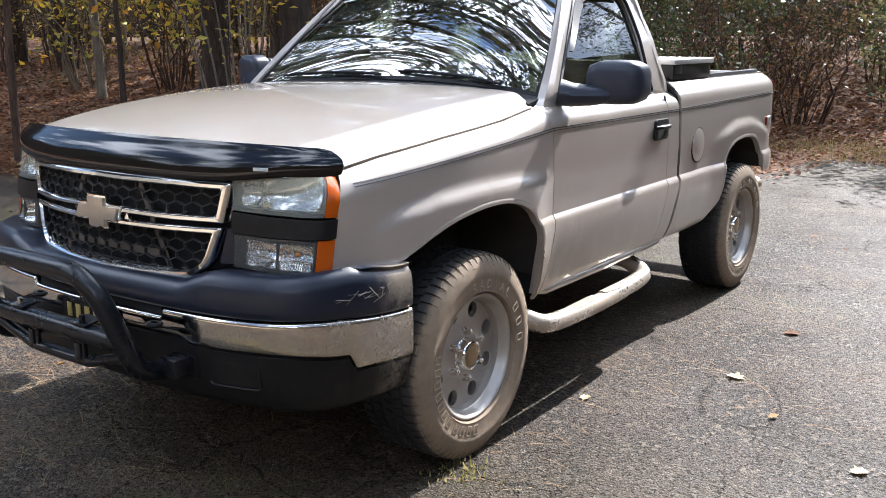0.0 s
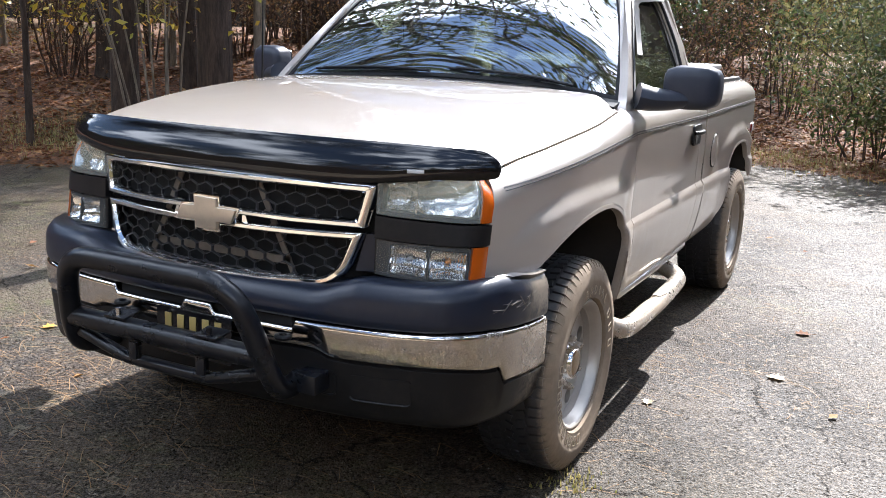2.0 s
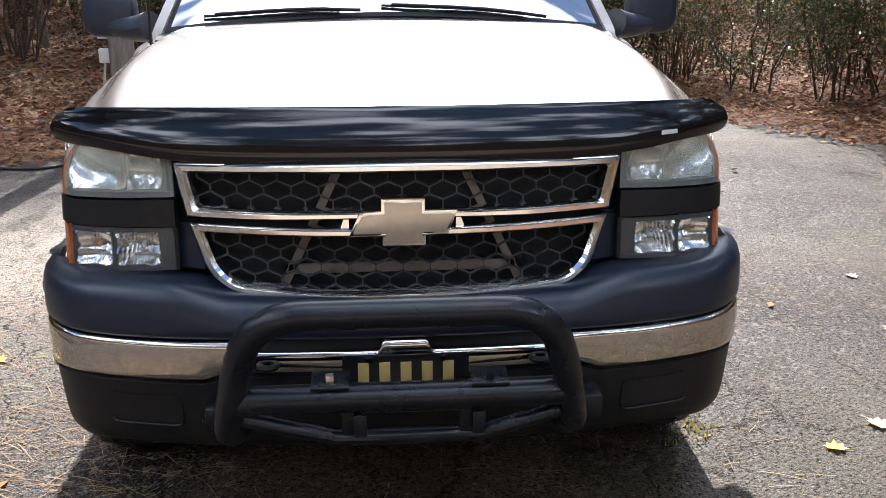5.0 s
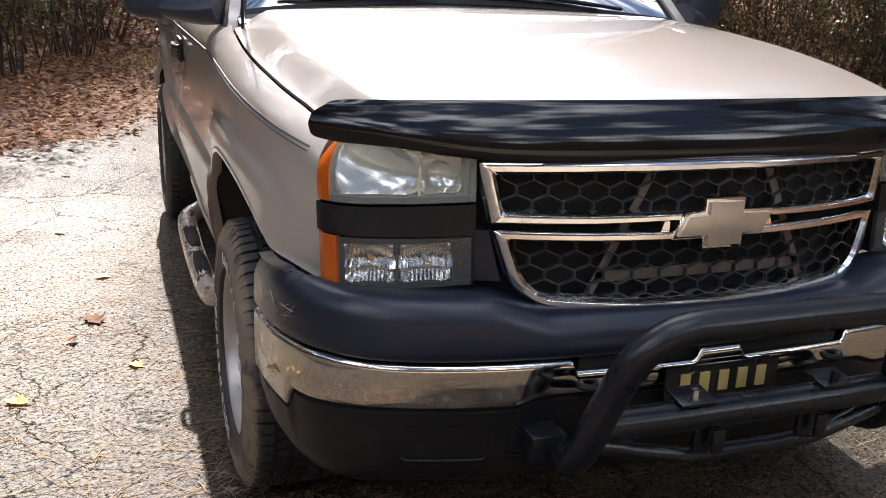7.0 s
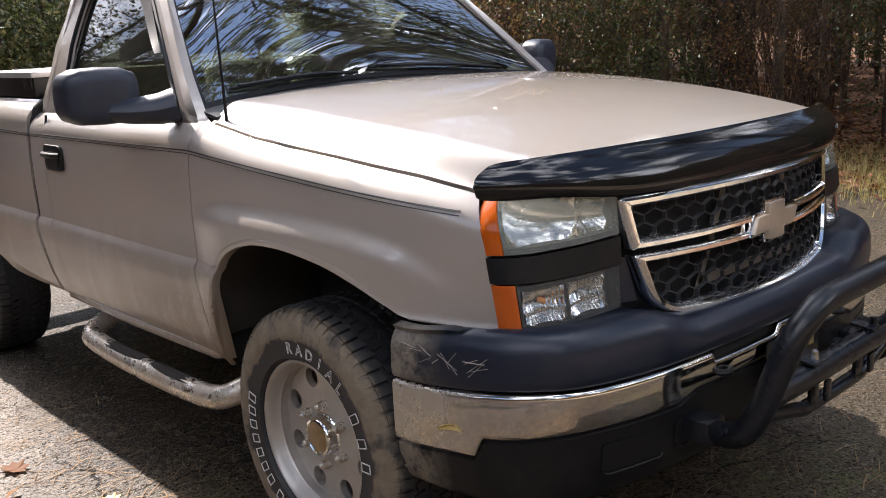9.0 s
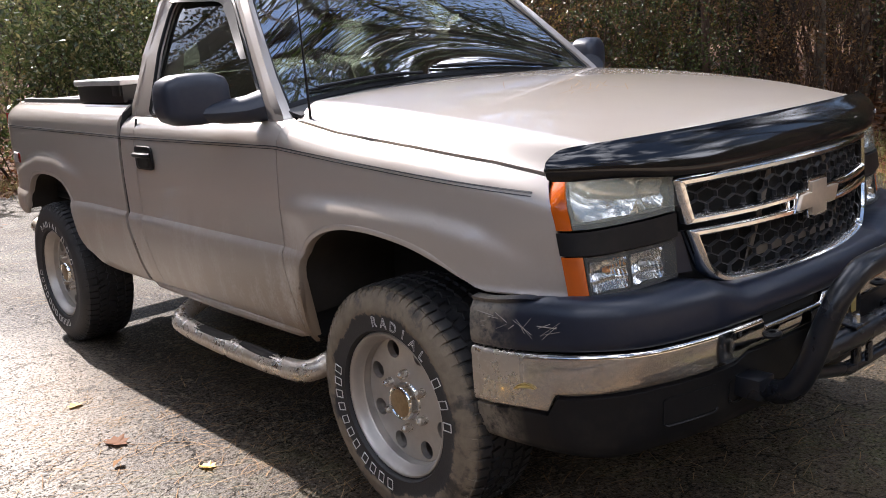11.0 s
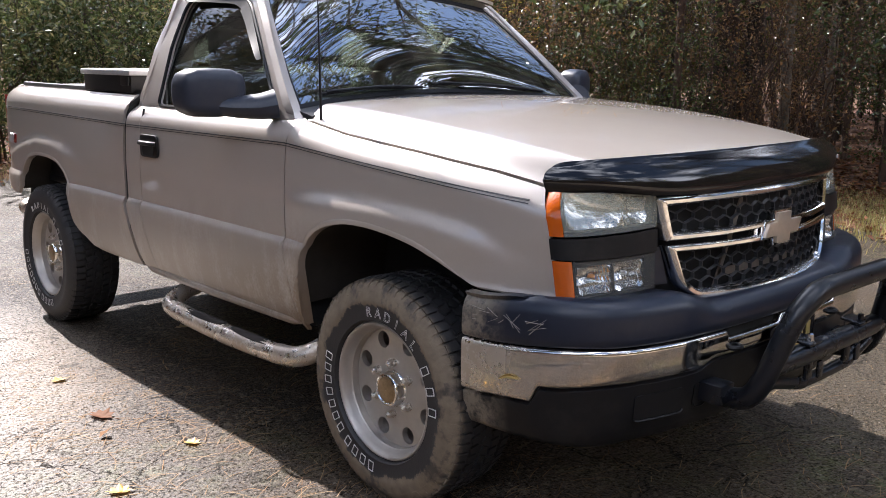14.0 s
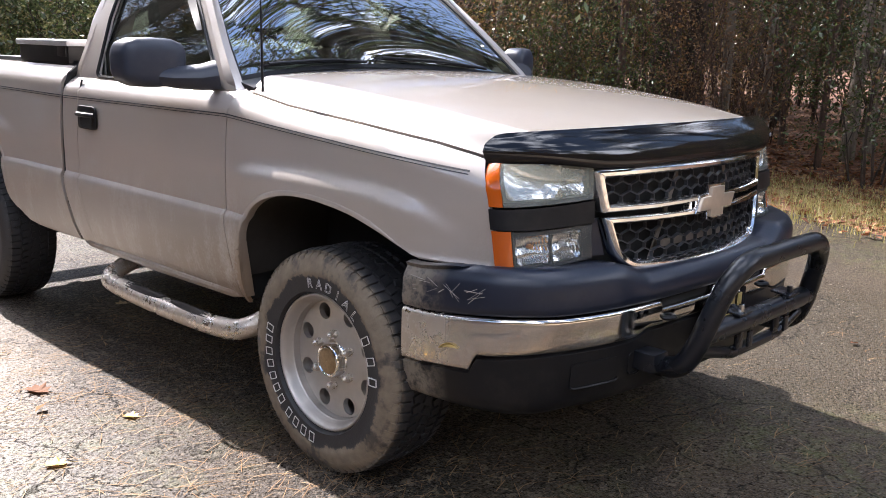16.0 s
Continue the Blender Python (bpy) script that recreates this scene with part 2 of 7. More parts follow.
    # stretch polished by wheels beside the passenger's side
    track = a.ramp(a.math("MULTIPLY", a.math("ABSOLUTE", a.math("ADD", a.math("MULTIPLY_ADD", ragged, 0.5, x), 2.3)), 0.4), (0.25, 1.0), (0.55, 0.0))
    # sun glare beside the passenger's door, painted in as a pale patch
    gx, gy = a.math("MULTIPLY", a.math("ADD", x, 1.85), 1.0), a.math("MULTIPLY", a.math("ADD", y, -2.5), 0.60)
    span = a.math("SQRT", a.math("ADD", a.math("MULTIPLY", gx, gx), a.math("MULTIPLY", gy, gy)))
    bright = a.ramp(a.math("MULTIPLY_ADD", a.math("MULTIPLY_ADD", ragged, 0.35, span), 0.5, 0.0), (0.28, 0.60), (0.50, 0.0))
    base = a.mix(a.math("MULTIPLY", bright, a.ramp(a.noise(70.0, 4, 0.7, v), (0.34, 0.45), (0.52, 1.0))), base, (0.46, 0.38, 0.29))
    # open pits between the chips and pale chip crests
    pits = a.noise(60.0, 4, 0.75, warp)
    base = a.mix(a.ramp(pits, (0.38, 0.85), (0.49, 0.0)), base, (0.009, 0.007, 0.0055))
    base = a.mix(a.ramp(a.noise(90.0, 4, 0.75, warp, 0.6), (0.54, 0.0), (0.64, 0.85)), base, (0.21, 0.150, 0.095))
    base = a.mix(a.math("MULTIPLY", crack, 0.85), base, (0.010, 0.008, 0.006))
    a.set("Base Color", base)
    a.set("Roughness", a.math("MULTIPLY_ADD", a.noise(1.1, 6, 0.6, v), 0.30, 0.38))
    # only the worn crests of the chips shine; the pits are dull with dust
    shine = a.ramp(pits, (0.38, 0.12), (0.56, 1.0))
    a.set("Specular IOR Level", a.math("MULTIPLY", shine, 0.20))
    gloss = a.math("MULTIPLY_ADD", track, 0.60, a.ramp(a.noise(0.8, 6, 0.65, v), (0.35, 0.18), (0.62, 0.52)))
    a.set("Coat Weight", a.math("MULTIPLY", a.math("MULTIPLY", gloss, shine), a.math("SUBTRACT", 1.0, crack)))
    a.set("Coat Roughness", 0.56)
    a.set("Coat IOR", 1.42)
    n1 = a.bump(a.noise(1.2, 4, 0.55, v), 0.14, 0.02)
    n2 = a.bump(pits, 0.65, 0.011, n1)
    a.bump(a.math("MULTIPLY", dist, -1.0), 1.0, 0.009, n2)
    return a.m


def soil_material():
    a = Mat("leafy_soil", (0.12, 0.08, 0.05), 0.9)
    v = a.coord()
    c = a.ramp(a.node("RGBToBW", {"Color": a.voronoi(15.0, v, "Color")}).outputs[0], (0.0, (0.030, 0.015, 0.009)), (0.4, (0.10, 0.042, 0.018)), (0.75, (0.17, 0.07, 0.028)), (1.0, (0.25, 0.135, 0.06)))
    g = a.ramp(a.noise(0.3, 6, 0.6, v), (0.55, 0.0), (0.75, 0.6))
    a.set("Base Color", a.mix(g, c, (0.09, 0.11, 0.03)))
    a.bump(a.voronoi(22.0, v), 0.8, 0.03)
    return a.m


def leaf_material(name, *colors, gloss=0.5, translucent=0.35):
    a = Mat(name, colors[0], gloss)
    rnd = a.node("NewGeometry").outputs["Random Per Island"]
    k = len(colors)
    col = a.ramp(rnd, *[(i / max(1, k - 1), c) for i, c in enumerate(colors)])
    a.set("Base Color", col)
    a.set("Roughness", gloss)
    tr = a.node("BsdfTranslucent", {"Color": col})
    mx = a.node("MixShader", {"Fac": translucent})
    a.l.new(a.p.outputs[0], mx.inputs[1])
    a.l.new(tr.outputs[0], mx.inputs[2])
    a.l.new(mx.outputs[0], a.n["Material Output"].inputs["Surface"])
    return a.m


def bark_material(name, dark, light):
    a = Mat(name, dark, 0.9)
    v = a.node("Mapping", {"Vector": a.coord(), "Scale": (9.0, 9.0, 1.6)}).outputs[0]
    f = a.noise(2.2, 7, 0.7, v)
    a.set("Base Color", a.ramp(f, (0.35, dark), (0.7, light)))
    a.bump(f, 0.9, 0.03)
    return a.m


def simple(name, color, rough=0.6, metal=0.0, var=0.25, scale=8.0, **more):
    a = Mat(name, color, rough, metal, **more)
    dark = tuple(c * (1 - var) for c in color)
    a.set("Base Color", a.mix(a.noise(scale, 5, 0.6), dark, tuple(min(1, c * (1 + var)) for c in color)))
    return a.m


def lens_material(name, color, alpha=0.35, rough=0.12):
    a = Mat(name, color, rough, 0.0, Coat_Weight=0.5)
    a.set("Alpha", alpha)
    haze = a.noise(12.0, 5)
    a.set("Roughness", a.math("MULTIPLY_ADD", haze, 0.15, rough))
    return a.m


M = {
    "paint": paint_material(),
    "pad": plastic("bumper_plastic", (0.0100, 0.0145, 0.0270), 0.33, 0.05, 6.0, True, 0.45),
    "black": plastic("black_plastic", (0.0065, 0.0065, 0.0075), 0.45, 0.05, gloss=0.3),
    "mirror": plastic("mirror_plastic", (0.020, 0.026, 0.042), 0.40, 0.08),
    "void": simple("underbody_black", (0.008, 0.008, 0.008), 0.9),
    "liner": simple("muddy_liner", (0.024, 0.019, 0.0145), 0.95, 0, 0.6, 9),
    "smoke": Mat("smoked_acrylic", (0.005, 0.005, 0.006), 0.09, 0.0).m,
    "chrome": chrome_material("chrome", 0.25),
    "dirty_chrome": chrome_material("dirty_chrome", 0.36, True),
    "muddy_chrome": chrome_material("muddy_chrome", 0.75, True, 0.64),
    "alu": simple("dusty_aluminium", (0.43, 0.395, 0.355), 0.40, 0.6, 0.16, 20),
    "tarnish": simple("tarnished_brass", (0.30, 0.21, 0.12), 0.35, 0.7, 0.5, 60),
    "pad_dust": simple("dusty_rubber_pad", (0.30, 0.255, 0.20), 0.9, 0, 0.5, 30),
    "valance": plastic("valance_plastic", (0.0065, 0.0065, 0.0075), 0.45, 0.05, 6.0, True, 0.3),
    "gold": simple("faded_gold", (0.64, 0.55, 0.44), 0.30, 0.7, 0.16, 40),
    "bar": plastic("powder_coat", (0.007, 0.008, 0.011), 0.28, 0.05, 10, gloss=0.4),
    "mesh": plastic("grille_plastic", (0.030, 0.031, 0.034), 0.42, 0.12, 12, gloss=0.5),
    "tyre": tyre_material("mud_edged_rubber", False),
    "tyre_clean": tyre_material("worn_rubber", False, 0.06),
    "tyre_dusty": tyre_material("dusty_rubber", True),
    "dusty_letter": simple("dusty_raised_rubber", (0.44, 0.35, 0.25), 0.85, 0, 0.2, 60),
    "scuff": simple("scuffed_plastic", (0.24, 0.215, 0.185), 0.8, 0, 0.3, 60),
    "jug": simple("white_plastic_jug", (0.78, 0.77, 0.74), 0.4, 0, 0.08, 30),
    "hose": simple("black_hose", (0.012, 0.012, 0.012), 0.5),
    "letter": simple("raised_white", (0.55, 0.54, 0.52), 0.7, 0, 0.2, 60),
    "wind": glass_material("windshield_glass", (0.46, 0.56, 0.52), ior=7.5),
    "rear_glass": glass_material("rear_glass", (0.75, 0.80, 0.78)),
    "tint": glass_material("tinted_glass", (0.13, 0.16, 0.15), dust=0.015, ior=1.6),
    "amber": lens_material("amber_lens", (0.50, 0.092, 0.006), 0.97, 0.06),
    "red": lens_material("red_lens", (0.22, 0.006, 0.006), 0.97, 0.12),
    "haze": lens_material("hazy_lens", (0.56, 0.60, 0.51), 0.20, 0.14),
    "clear": lens_material("clear_lens", (0.30, 0.31, 0.29), 0.09, 0.04),
    "reflector": Mat("silver_reflector", (0.66, 0.66, 0.64), 0.14, 1.0).m,
    "lens_grey": simple("grey_lamp_plastic", (0.10, 0.10, 0.092), 0.35),
    "clear_bulb": simple("clear_bulb", (0.62, 0.64, 0.66), 0.12, 0.3),
    "bulb": simple("orange_bulb", (0.8, 0.3, 0.06), 0.2),
    "stripe": simple("pinstripe", (0.035, 0.035, 0.04), 0.5),
    "cloth": simple("grey_beige_cloth", (0.36, 0.38, 0.31), 0.9, 0, 0.2, 30),
    "dash": simple("dark_vinyl", (0.035, 0.036, 0.038), 0.6),
    "steel": simple("rusty_steel", (0.20, 0.17, 0.14), 0.6, 0.6, 0.4, 25),
    "plate": simple("black_plate", (0.010, 0.010, 0.012), 0.25),
    "plate_gold": simple("plate_gold", (0.50, 0.37, 0.13), 0.45, 0.1),
    "lid": simple("worn_aluminium_plate", (0.50, 0.50, 0.51), 0.42, 0.6, 0.2, 30),
    "asphalt": asphalt_material(),
    "lawn": simple("dry_lawn", (0.27, 0.215, 0.15), 0.9, 0, 0.4, 2.5),
    "soil": soil_material(),
    "litter": leaf_material("dead_leaves", (0.19, 0.066, 0.024), (0.105, 0.038, 0.017), (0.25, 0.10, 0.033), (0.21, 0.07, 0.02), (0.33, 0.19, 0.07), (0.14, 0.047, 0.02), gloss=0.8, translucent=0.15),
    "tan_leaf": leaf_material("tan_leaf", (0.50, 0.38, 0.22), (0.42, 0.29, 0.15), gloss=0.55, translucent=0.15),
    "gold_leaf": leaf_material("yellow_leaf", (0.62, 0.34, 0.05), (0.55, 0.42, 0.16), gloss=0.5, translucent=0.2),
    "needle": leaf_material("pine_needles", (0.33, 0.20, 0.105), (0.20, 0.12, 0.06), (0.40, 0.28, 0.16), gloss=0.9, translucent=0.05),
    "chip": leaf_material("stone_chips", (0.055, 0.047, 0.038), (0.10, 0.086, 0.07), (0.026, 0.022, 0.018), (0.25, 0.22, 0.18), gloss=0.5, translucent=0.0),
    "grass": leaf_material("grass", (0.20, 0.21, 0.06), (0.36, 0.30, 0.11), (0.48, 0.40, 0.18), gloss=0.5),
    "green": leaf_material("evergreen_leaves", (0.055, 0.080, 0.027), (0.080, 0.100, 0.034), (0.035, 0.055, 0.020), (0.14, 0.125, 0.05), gloss=0.17, translucent=0.18),
    "olive": leaf_material("olive_leaves", (0.13, 0.125, 0.035), (0.19, 0.16, 0.045), (0.075, 0.08, 0.025), (0.24, 0.165, 0.05), gloss=0.26, translucent=0.4),
    "brown": leaf_material("withered_leaves", (0.20, 0.10, 0.045), (0.12, 0.066, 0.034), (0.30, 0.155, 0.055), (0.15, 0.105, 0.042), (0.08, 0.05, 0.028), gloss=0.36, translucent=0.38),
    "glossy": leaf_material("glossy_leaves", (0.06, 0.085, 0.028), (0.09, 0.11, 0.04), (0.04, 0.06, 0.022), (0.17, 0.17, 0.075), (0.20, 0.17, 0.07), gloss=0.15, translucent=0.35),
    "yellow": leaf_material("autumn_leaves", (0.62, 0.42, 0.04), (0.45, 0.36, 0.05), (0.28, 0.28, 0.05), (0.66, 0.30, 0.03), gloss=0.45, translucent=0.45),
    "bark": bark_material("pine_bark", (0.018, 0.012, 0.008), (0.085, 0.055, 0.038)),
    "red_bark": bark_material("reddish_bark", (0.030, 0.017, 0.011), (0.13, 0.075, 0.05)),
    "pale_bark": bark_material("pale_bark", (0.09, 0.07, 0.05), (0.27, 0.22, 0.165)),
    "pole": bark_material("weathered_pole", (0.16, 0.14, 0.11), (0.30, 0.26, 0.21)),
}


def far_woods_material():
    a = Mat("far_woods", (0.03, 0.03, 0.015), 1.0)
    v = a.node("Mapping", {"Vector": a.coord(), "Scale": (1.0, 1.0, 0.18)}).outputs[0]
    trunks = a.noise(1.6, 6, 0.7, v)
    leaf = a.noise(3.5, 7, 0.72)
    c = a.ramp(leaf, (0.35, (0.010, 0.007, 0.005)), (0.52, (0.035, 0.022, 0.012)), (0.68, (0.085, 0.060, 0.022)))
    a.set("Base Color", a.mix(a.ramp(trunks, (0.45, 0.0), (0.55, 0.7)), c, (0.02, 0.014, 0.010)))
    return a.m


M["woods"] = far_woods_material()

# ---- mesh helpers ----
def part(name, bm, material, parent=None, label="", smooth=30):
    """Links a bmesh as one mesh object under a thing or under a part."""
    bmesh.ops.remove_doubles(bm, verts=bm.verts, dist=1e-5)
    bmesh.ops.recalc_face_normals(bm, faces=bm.faces)
    me = bpy.data.meshes.new(name)
    bm.to_mesh(me)
    bm.free()
    me.materials.append(M[material] if isinstance(material, str) else material)
    if smooth:
        me.shade_smooth()
        me.set_sharp_from_angle(angle=radians(smooth))
    ob = new(name, me)
    if parent is not None:
        ob.parent = parent
    return tagged(ob, label)


def again(src, parent, m=None):
    """Another object on the same mesh."""
    ob = new(src.name.split(".")[0], src.data)
    ob.parent = parent
    if m is not None:
        ob.matrix_basis = m
    return ob


def lerp_table(table, v):
    """Straight-line interpolation in a table of (key, value) with rising keys."""
    return float(np.interp(v, [a for a, _ in table], [b for _, b in table]))


def catmull(pts, n=8):
    pts = [Vector(p) for p in pts]
    ext = [2 * pts[0] - pts[1], *pts, 2 * pts[-1] - pts[-2]]
    out = []
    for i in range(1, len(ext) - 2):
        a, b, c, d = ext[i - 1:i + 3]
        for k in range(n):
            t = k / n
            out.append(0.5 * (2 * b + (c - a) * t + (2 * a - 5 * b + 4 * c - d) * t * t + (3 * b - a - 3 * c + d) * t ** 3))
    return out + [pts[-1]]


def add_grid(bm, rows, closed_u=False, closed_v=False):
    vs = [[bm.verts.new(p) for p in r] for r in rows]
    n, m = len(vs), len(vs[0])
    for i in range(n if closed_u else n - 1):
        for j in range(m if closed_v else m - 1):
            q = [vs[i][j], vs[(i + 1) % n][j], vs[(i + 1) % n][(j + 1) % m], vs[i][(j + 1) % m]]
            bm.faces.new(q)
    return vs


def sheet(rows, thick, side=None):
    """A curved panel of real thickness. thick: metres inward, against the normal; side: a way that the outside faces."""
    bm = bmesh.new()
    rows = [[Vector(p) for p in r] for r in rows]
    n, m = len(rows), len(rows[0])
    nor = [[None] * m for _ in range(n)]
    for i in range(n):
        for j in range(m):
            du = rows[min(i + 1, n - 1)][j] - rows[max(i - 1, 0)][j]
            dv = rows[i][min(j + 1, m - 1)] - rows[i][max(j - 1, 0)]
            k = du.cross(dv)
            nor[i][j] = k.normalized() if k.length > 1e-9 else None
    flat = [k for r in nor for k in r if k is not None]
    mean = sum(flat, Vector()) / max(1, len(flat))
    if side is not None and mean.dot(Vector(side)) < 0:
        nor = [[-k if k is not None else None for k in r] for r in nor]
        mean = -mean
    mean.normalize()
    back = [[rows[i][j] - (nor[i][j] or mean) * thick for j in range(m)] for i in range(n)]
    a, b = add_grid(bm, rows), add_grid(bm, back)
    for i in range(n - 1):
        for j in (0, m - 1):
            bm.faces.new((a[i][j], a[i + 1][j], b[i + 1][j], b[i][j]))
    for j in range(m - 1):
        for i in (0, n - 1):
            bm.faces.new((a[i][j], a[i][j + 1], b[i][j + 1], b[i][j]))
    bmesh.ops.remove_doubles(bm, verts=bm.verts, dist=2e-4)
    return bm


def add_tube(bm, pts, radius, segs=14, caps=True, squash=1.0):
    pts = [Vector(p) for p in pts]
    rad = radius if isinstance(radius, (list, tuple)) else [radius] * len(pts)
    up = Vector((0, 0, 1))
    rows, last = [], None
    for i, p in enumerate(pts):
        d = (pts[min(i + 1, len(pts) - 1)] - pts[max(i - 1, 0)]).normalized()
        s = last if last is not None else (d.cross(up) if abs(d.dot(up)) < 0.95 else d.cross(Vector((1, 0, 0))))
        s = (s - d * s.dot(d)).normalized()
        last = s
        q = d.cross(s)
        rows.append([p + (s * math.cos(a) + q * math.sin(a) * squash) * rad[i] for a in (2 * math.pi * k / segs for k in range(segs))])
    vs = add_grid(bm, rows, False, True)
    if caps:
        bm.faces.new(vs[0])
        bm.faces.new(vs[-1])
    return bm


def tube(pts, radius, segs=14, smooth_n=0, squash=1.0):
    return add_tube(bmesh.new(), catmull(pts, smooth_n) if smooth_n else pts, radius, segs, True, squash)


def add_box(bm, centre, size, m=None, bevel=0.0, segs=2):
    tmp = bmesh.new()
    bmesh.ops.create_cube(tmp, size=1.0)
    for v in tmp.verts:
        v.co = Vector((v.co.x * size[0], v.co.y * size[1], v.co.z * size[2]))
    if bevel:
        bmesh.ops.bevel(tmp, geom=tmp.edges[:] + tmp.verts[:], offset=bevel, segments=segs, profile=0.6, affect="EDGES")
    for v in tmp.verts:
        v.co = (m @ v.co if m is not None else v.co) + Vector(centre)
    me = bpy.data.meshes.new("tmp")
    tmp.to_mesh(me)
    tmp.free()
    bm.from_mesh(me)
    bpy.data.meshes.remove(me)
    return bm


def box(centre, size, bevel=0.0, m=None, segs=2):
    return add_box(bmesh.new(), centre, size, m, bevel, segs)


def lathe(profile, segs=48, axis="x", closed=False):
    """Turns (along, radius) pairs round the x axis."""
    bm = bmesh.new()
    rows = [[Vector((a, r * math.cos(t), r * math.sin(t))) for a, r in profile] for t in (2 * math.pi * k / segs for k in range(segs))]
    add_grid(bm, rows, True, closed)
    return bm


def prism(pts, depth_vec, bevel=0.0):
    """A flat outline given thickness."""
    bm = bmesh.new()
    f = bm.faces.new([bm.verts.new(p) for p in pts])
    ext = bmesh.ops.extrude_face_region(bm, geom=[f])
    for v in (g for g in ext["geom"] if isinstance(g, bmesh.types.BMVert)):
        v.co += Vector(depth_vec)
    if bevel:
        bmesh.ops.bevel(bm, geom=bm.edges[:], offset=bevel, segments=2, profile=0.6, affect="EDGES")
    return bm


def ring_strip(outer, inner, proud, back):
    """A moulded frame between two loops of equal count; proud and back are offsets of its crest and rear."""
    bm = bmesh.new()
    rows = []
    for o, i in zip(outer, inner):
        o, i = Vector(o), Vector(i)
        rows.append([o + Vector(back), o + Vector(proud) * 0.55, o.lerp(i, 0.22) + Vector(proud), o.lerp(i, 0.6) + Vector(proud), o.lerp(i, 0.9) + Vector(proud) * 0.4, i + Vector(back)])
    add_grid(bm, rows, True, True)
    return bm


def loop_round(pts, n=6, r=0.02):
    """A closed outline with rounded corners; each point is (x, z) or (x, z, radius)."""
    out = []
    k = len(pts)
    for i in range(k):
        p = Vector(pts[i][:2])
        rr = pts[i][2] if len(pts[i]) > 2 else r
        a, b = Vector(pts[i - 1][:2]) - p, Vector(pts[(i + 1) % k][:2]) - p
        rr = min(rr, a.length * 0.45, b.length * 0.45)
        pa, pb = p + a.normalized() * rr, p + b.normalized() * rr
        for j in range(n + 1):
            t = j / n
            out.append(pa.lerp(p, t).lerp(p.lerp(pb, t), t))
    return out


def resample(loop, n):
    """The same closed outline in n even steps, from its first point."""
    loop = [Vector(p) for p in loop]
    seg = [(loop[(i + 1) % len(loop)] - loop[i]).length for i in range(len(loop))]
    total, out, i, acc = sum(seg), [], 0, 0.0
    for k in range(n):
        want = total * k / n
        while i < len(seg) - 1 and acc + seg[i] < want:
            acc += seg[i]
            i += 1
        out.append(loop[i].lerp(loop[(i + 1) % len(loop)], min(1.0, (want - acc) / max(seg[i], 1e-9))))
    return out


def smooth01(a, b, v):
    t = min(1.0, max(0.0, (v - a) / (b - a)))
    return t * t * (3 - 2 * t)


# ---- the truck: shared shapes ----
truck = new("pickup_truck")
tagged(truck, "light pewter pickup truck, muddy low down, parked on worn asphalt", "pickup truck")

ARCH_F = [(-0.70, 0.833), (-0.55, 0.834), (-0.40, 0.838), (-0.366, 0.848), (-0.245, 0.900), (-0.14, 0.935), (-0.027, 0.955), (0.09, 0.964), (0.218, 0.957), (0.336, 0.925), (0.42, 0.872), (0.462, 0.80), (0.480, 0.70), (0.487, 0.60), (0.490, 0.50), (0.70, 0.495)]
ARCH_R = [(1.80, 0.515), (2.36, 0.515), (2.52, 0.575), (2.60, 0.635), (2.625, 0.72), (2.65, 0.83), (2.72, 0.915), (2.82, 0.955), (2.97, 0.968), (3.13, 0.958), (3.24, 0.922), (3.31, 0.855), (3.335, 0.79), (3.350, 0.735), (3.40, 0.715), (3.80, 0.775)]
FENDER_TOP = [(-0.66, 1.125), (-0.55, 1.155), (-0.40, 1.182), (-0.09, 1.218), (0.30, 1.252), (0.52, 1.285), (0.60, 1.325)]
ARCH_F, ARCH_R = (sorted((p.x, p.y) for p in catmull([Vector((a, b, 0)) for a, b in t], 8)) for t in (ARCH_F, ARCH_R))
SIDE = [(0.48, 0.905), (0.53, 0.938), (0.60, 0.957), (0.70, 0.970), (0.79, 0.975), (0.825, 0.970), (0.845, 0.956), (0.90, 0.955), (1.00, 0.960), (1.12, 0.960), (1.22, 0.956), (1.34, 0.948)]
RIDGE_F = [(-0.60, 0.93), (-0.47, 0.985), (-0.376, 1.022), (-0.20, 1.050), (0.026, 1.062), (0.25, 1.060), (0.412, 1.050), (0.60, 1.03)]


def half(y, z, top):
    """Half the body's width at a place of its side, under a shoulder that ends at the height top."""
    x = lerp_table(SIDE, z)
    s = max(0.0, 1 - (top - z) / 0.085)
    x -= 0.062 * s ** 2.4
    if y < 0.25:
        x -= 0.105 * min(1.0, (0.25 - y) / 0.90) ** 2.3
    if y < 0.75:
        g = smooth01(0.62, 0.36, y) * smooth01(-0.62, -0.30, y)
        x += 0.026 * g * smooth01(-0.008, 0.058, lerp_table(RIDGE_F, y) - z)
    if y > 2.2:
        g = smooth01(2.40, 2.75, y) * smooth01(3.66, 3.38, y)
        rz = 1.085 - 0.32 * max(0.0, abs(y - 2.97) - 0.12) ** 1.3
        x += 0.024 * g * smooth01(-0.008, 0.058, rz - z)
        x -= 0.05 * max(0.0, (y - 3.45) / 0.27) ** 2.6
    return x


LEVELS = sorted(set([0.48 + 0.03 * i for i in range(12)] + [0.82, 0.83, 0.838, 0.846, 0.856, 0.87] + [0.888 + 0.014 * i for i in range(16)] + [1.11 + 0.028 * i for i in range(9)]))


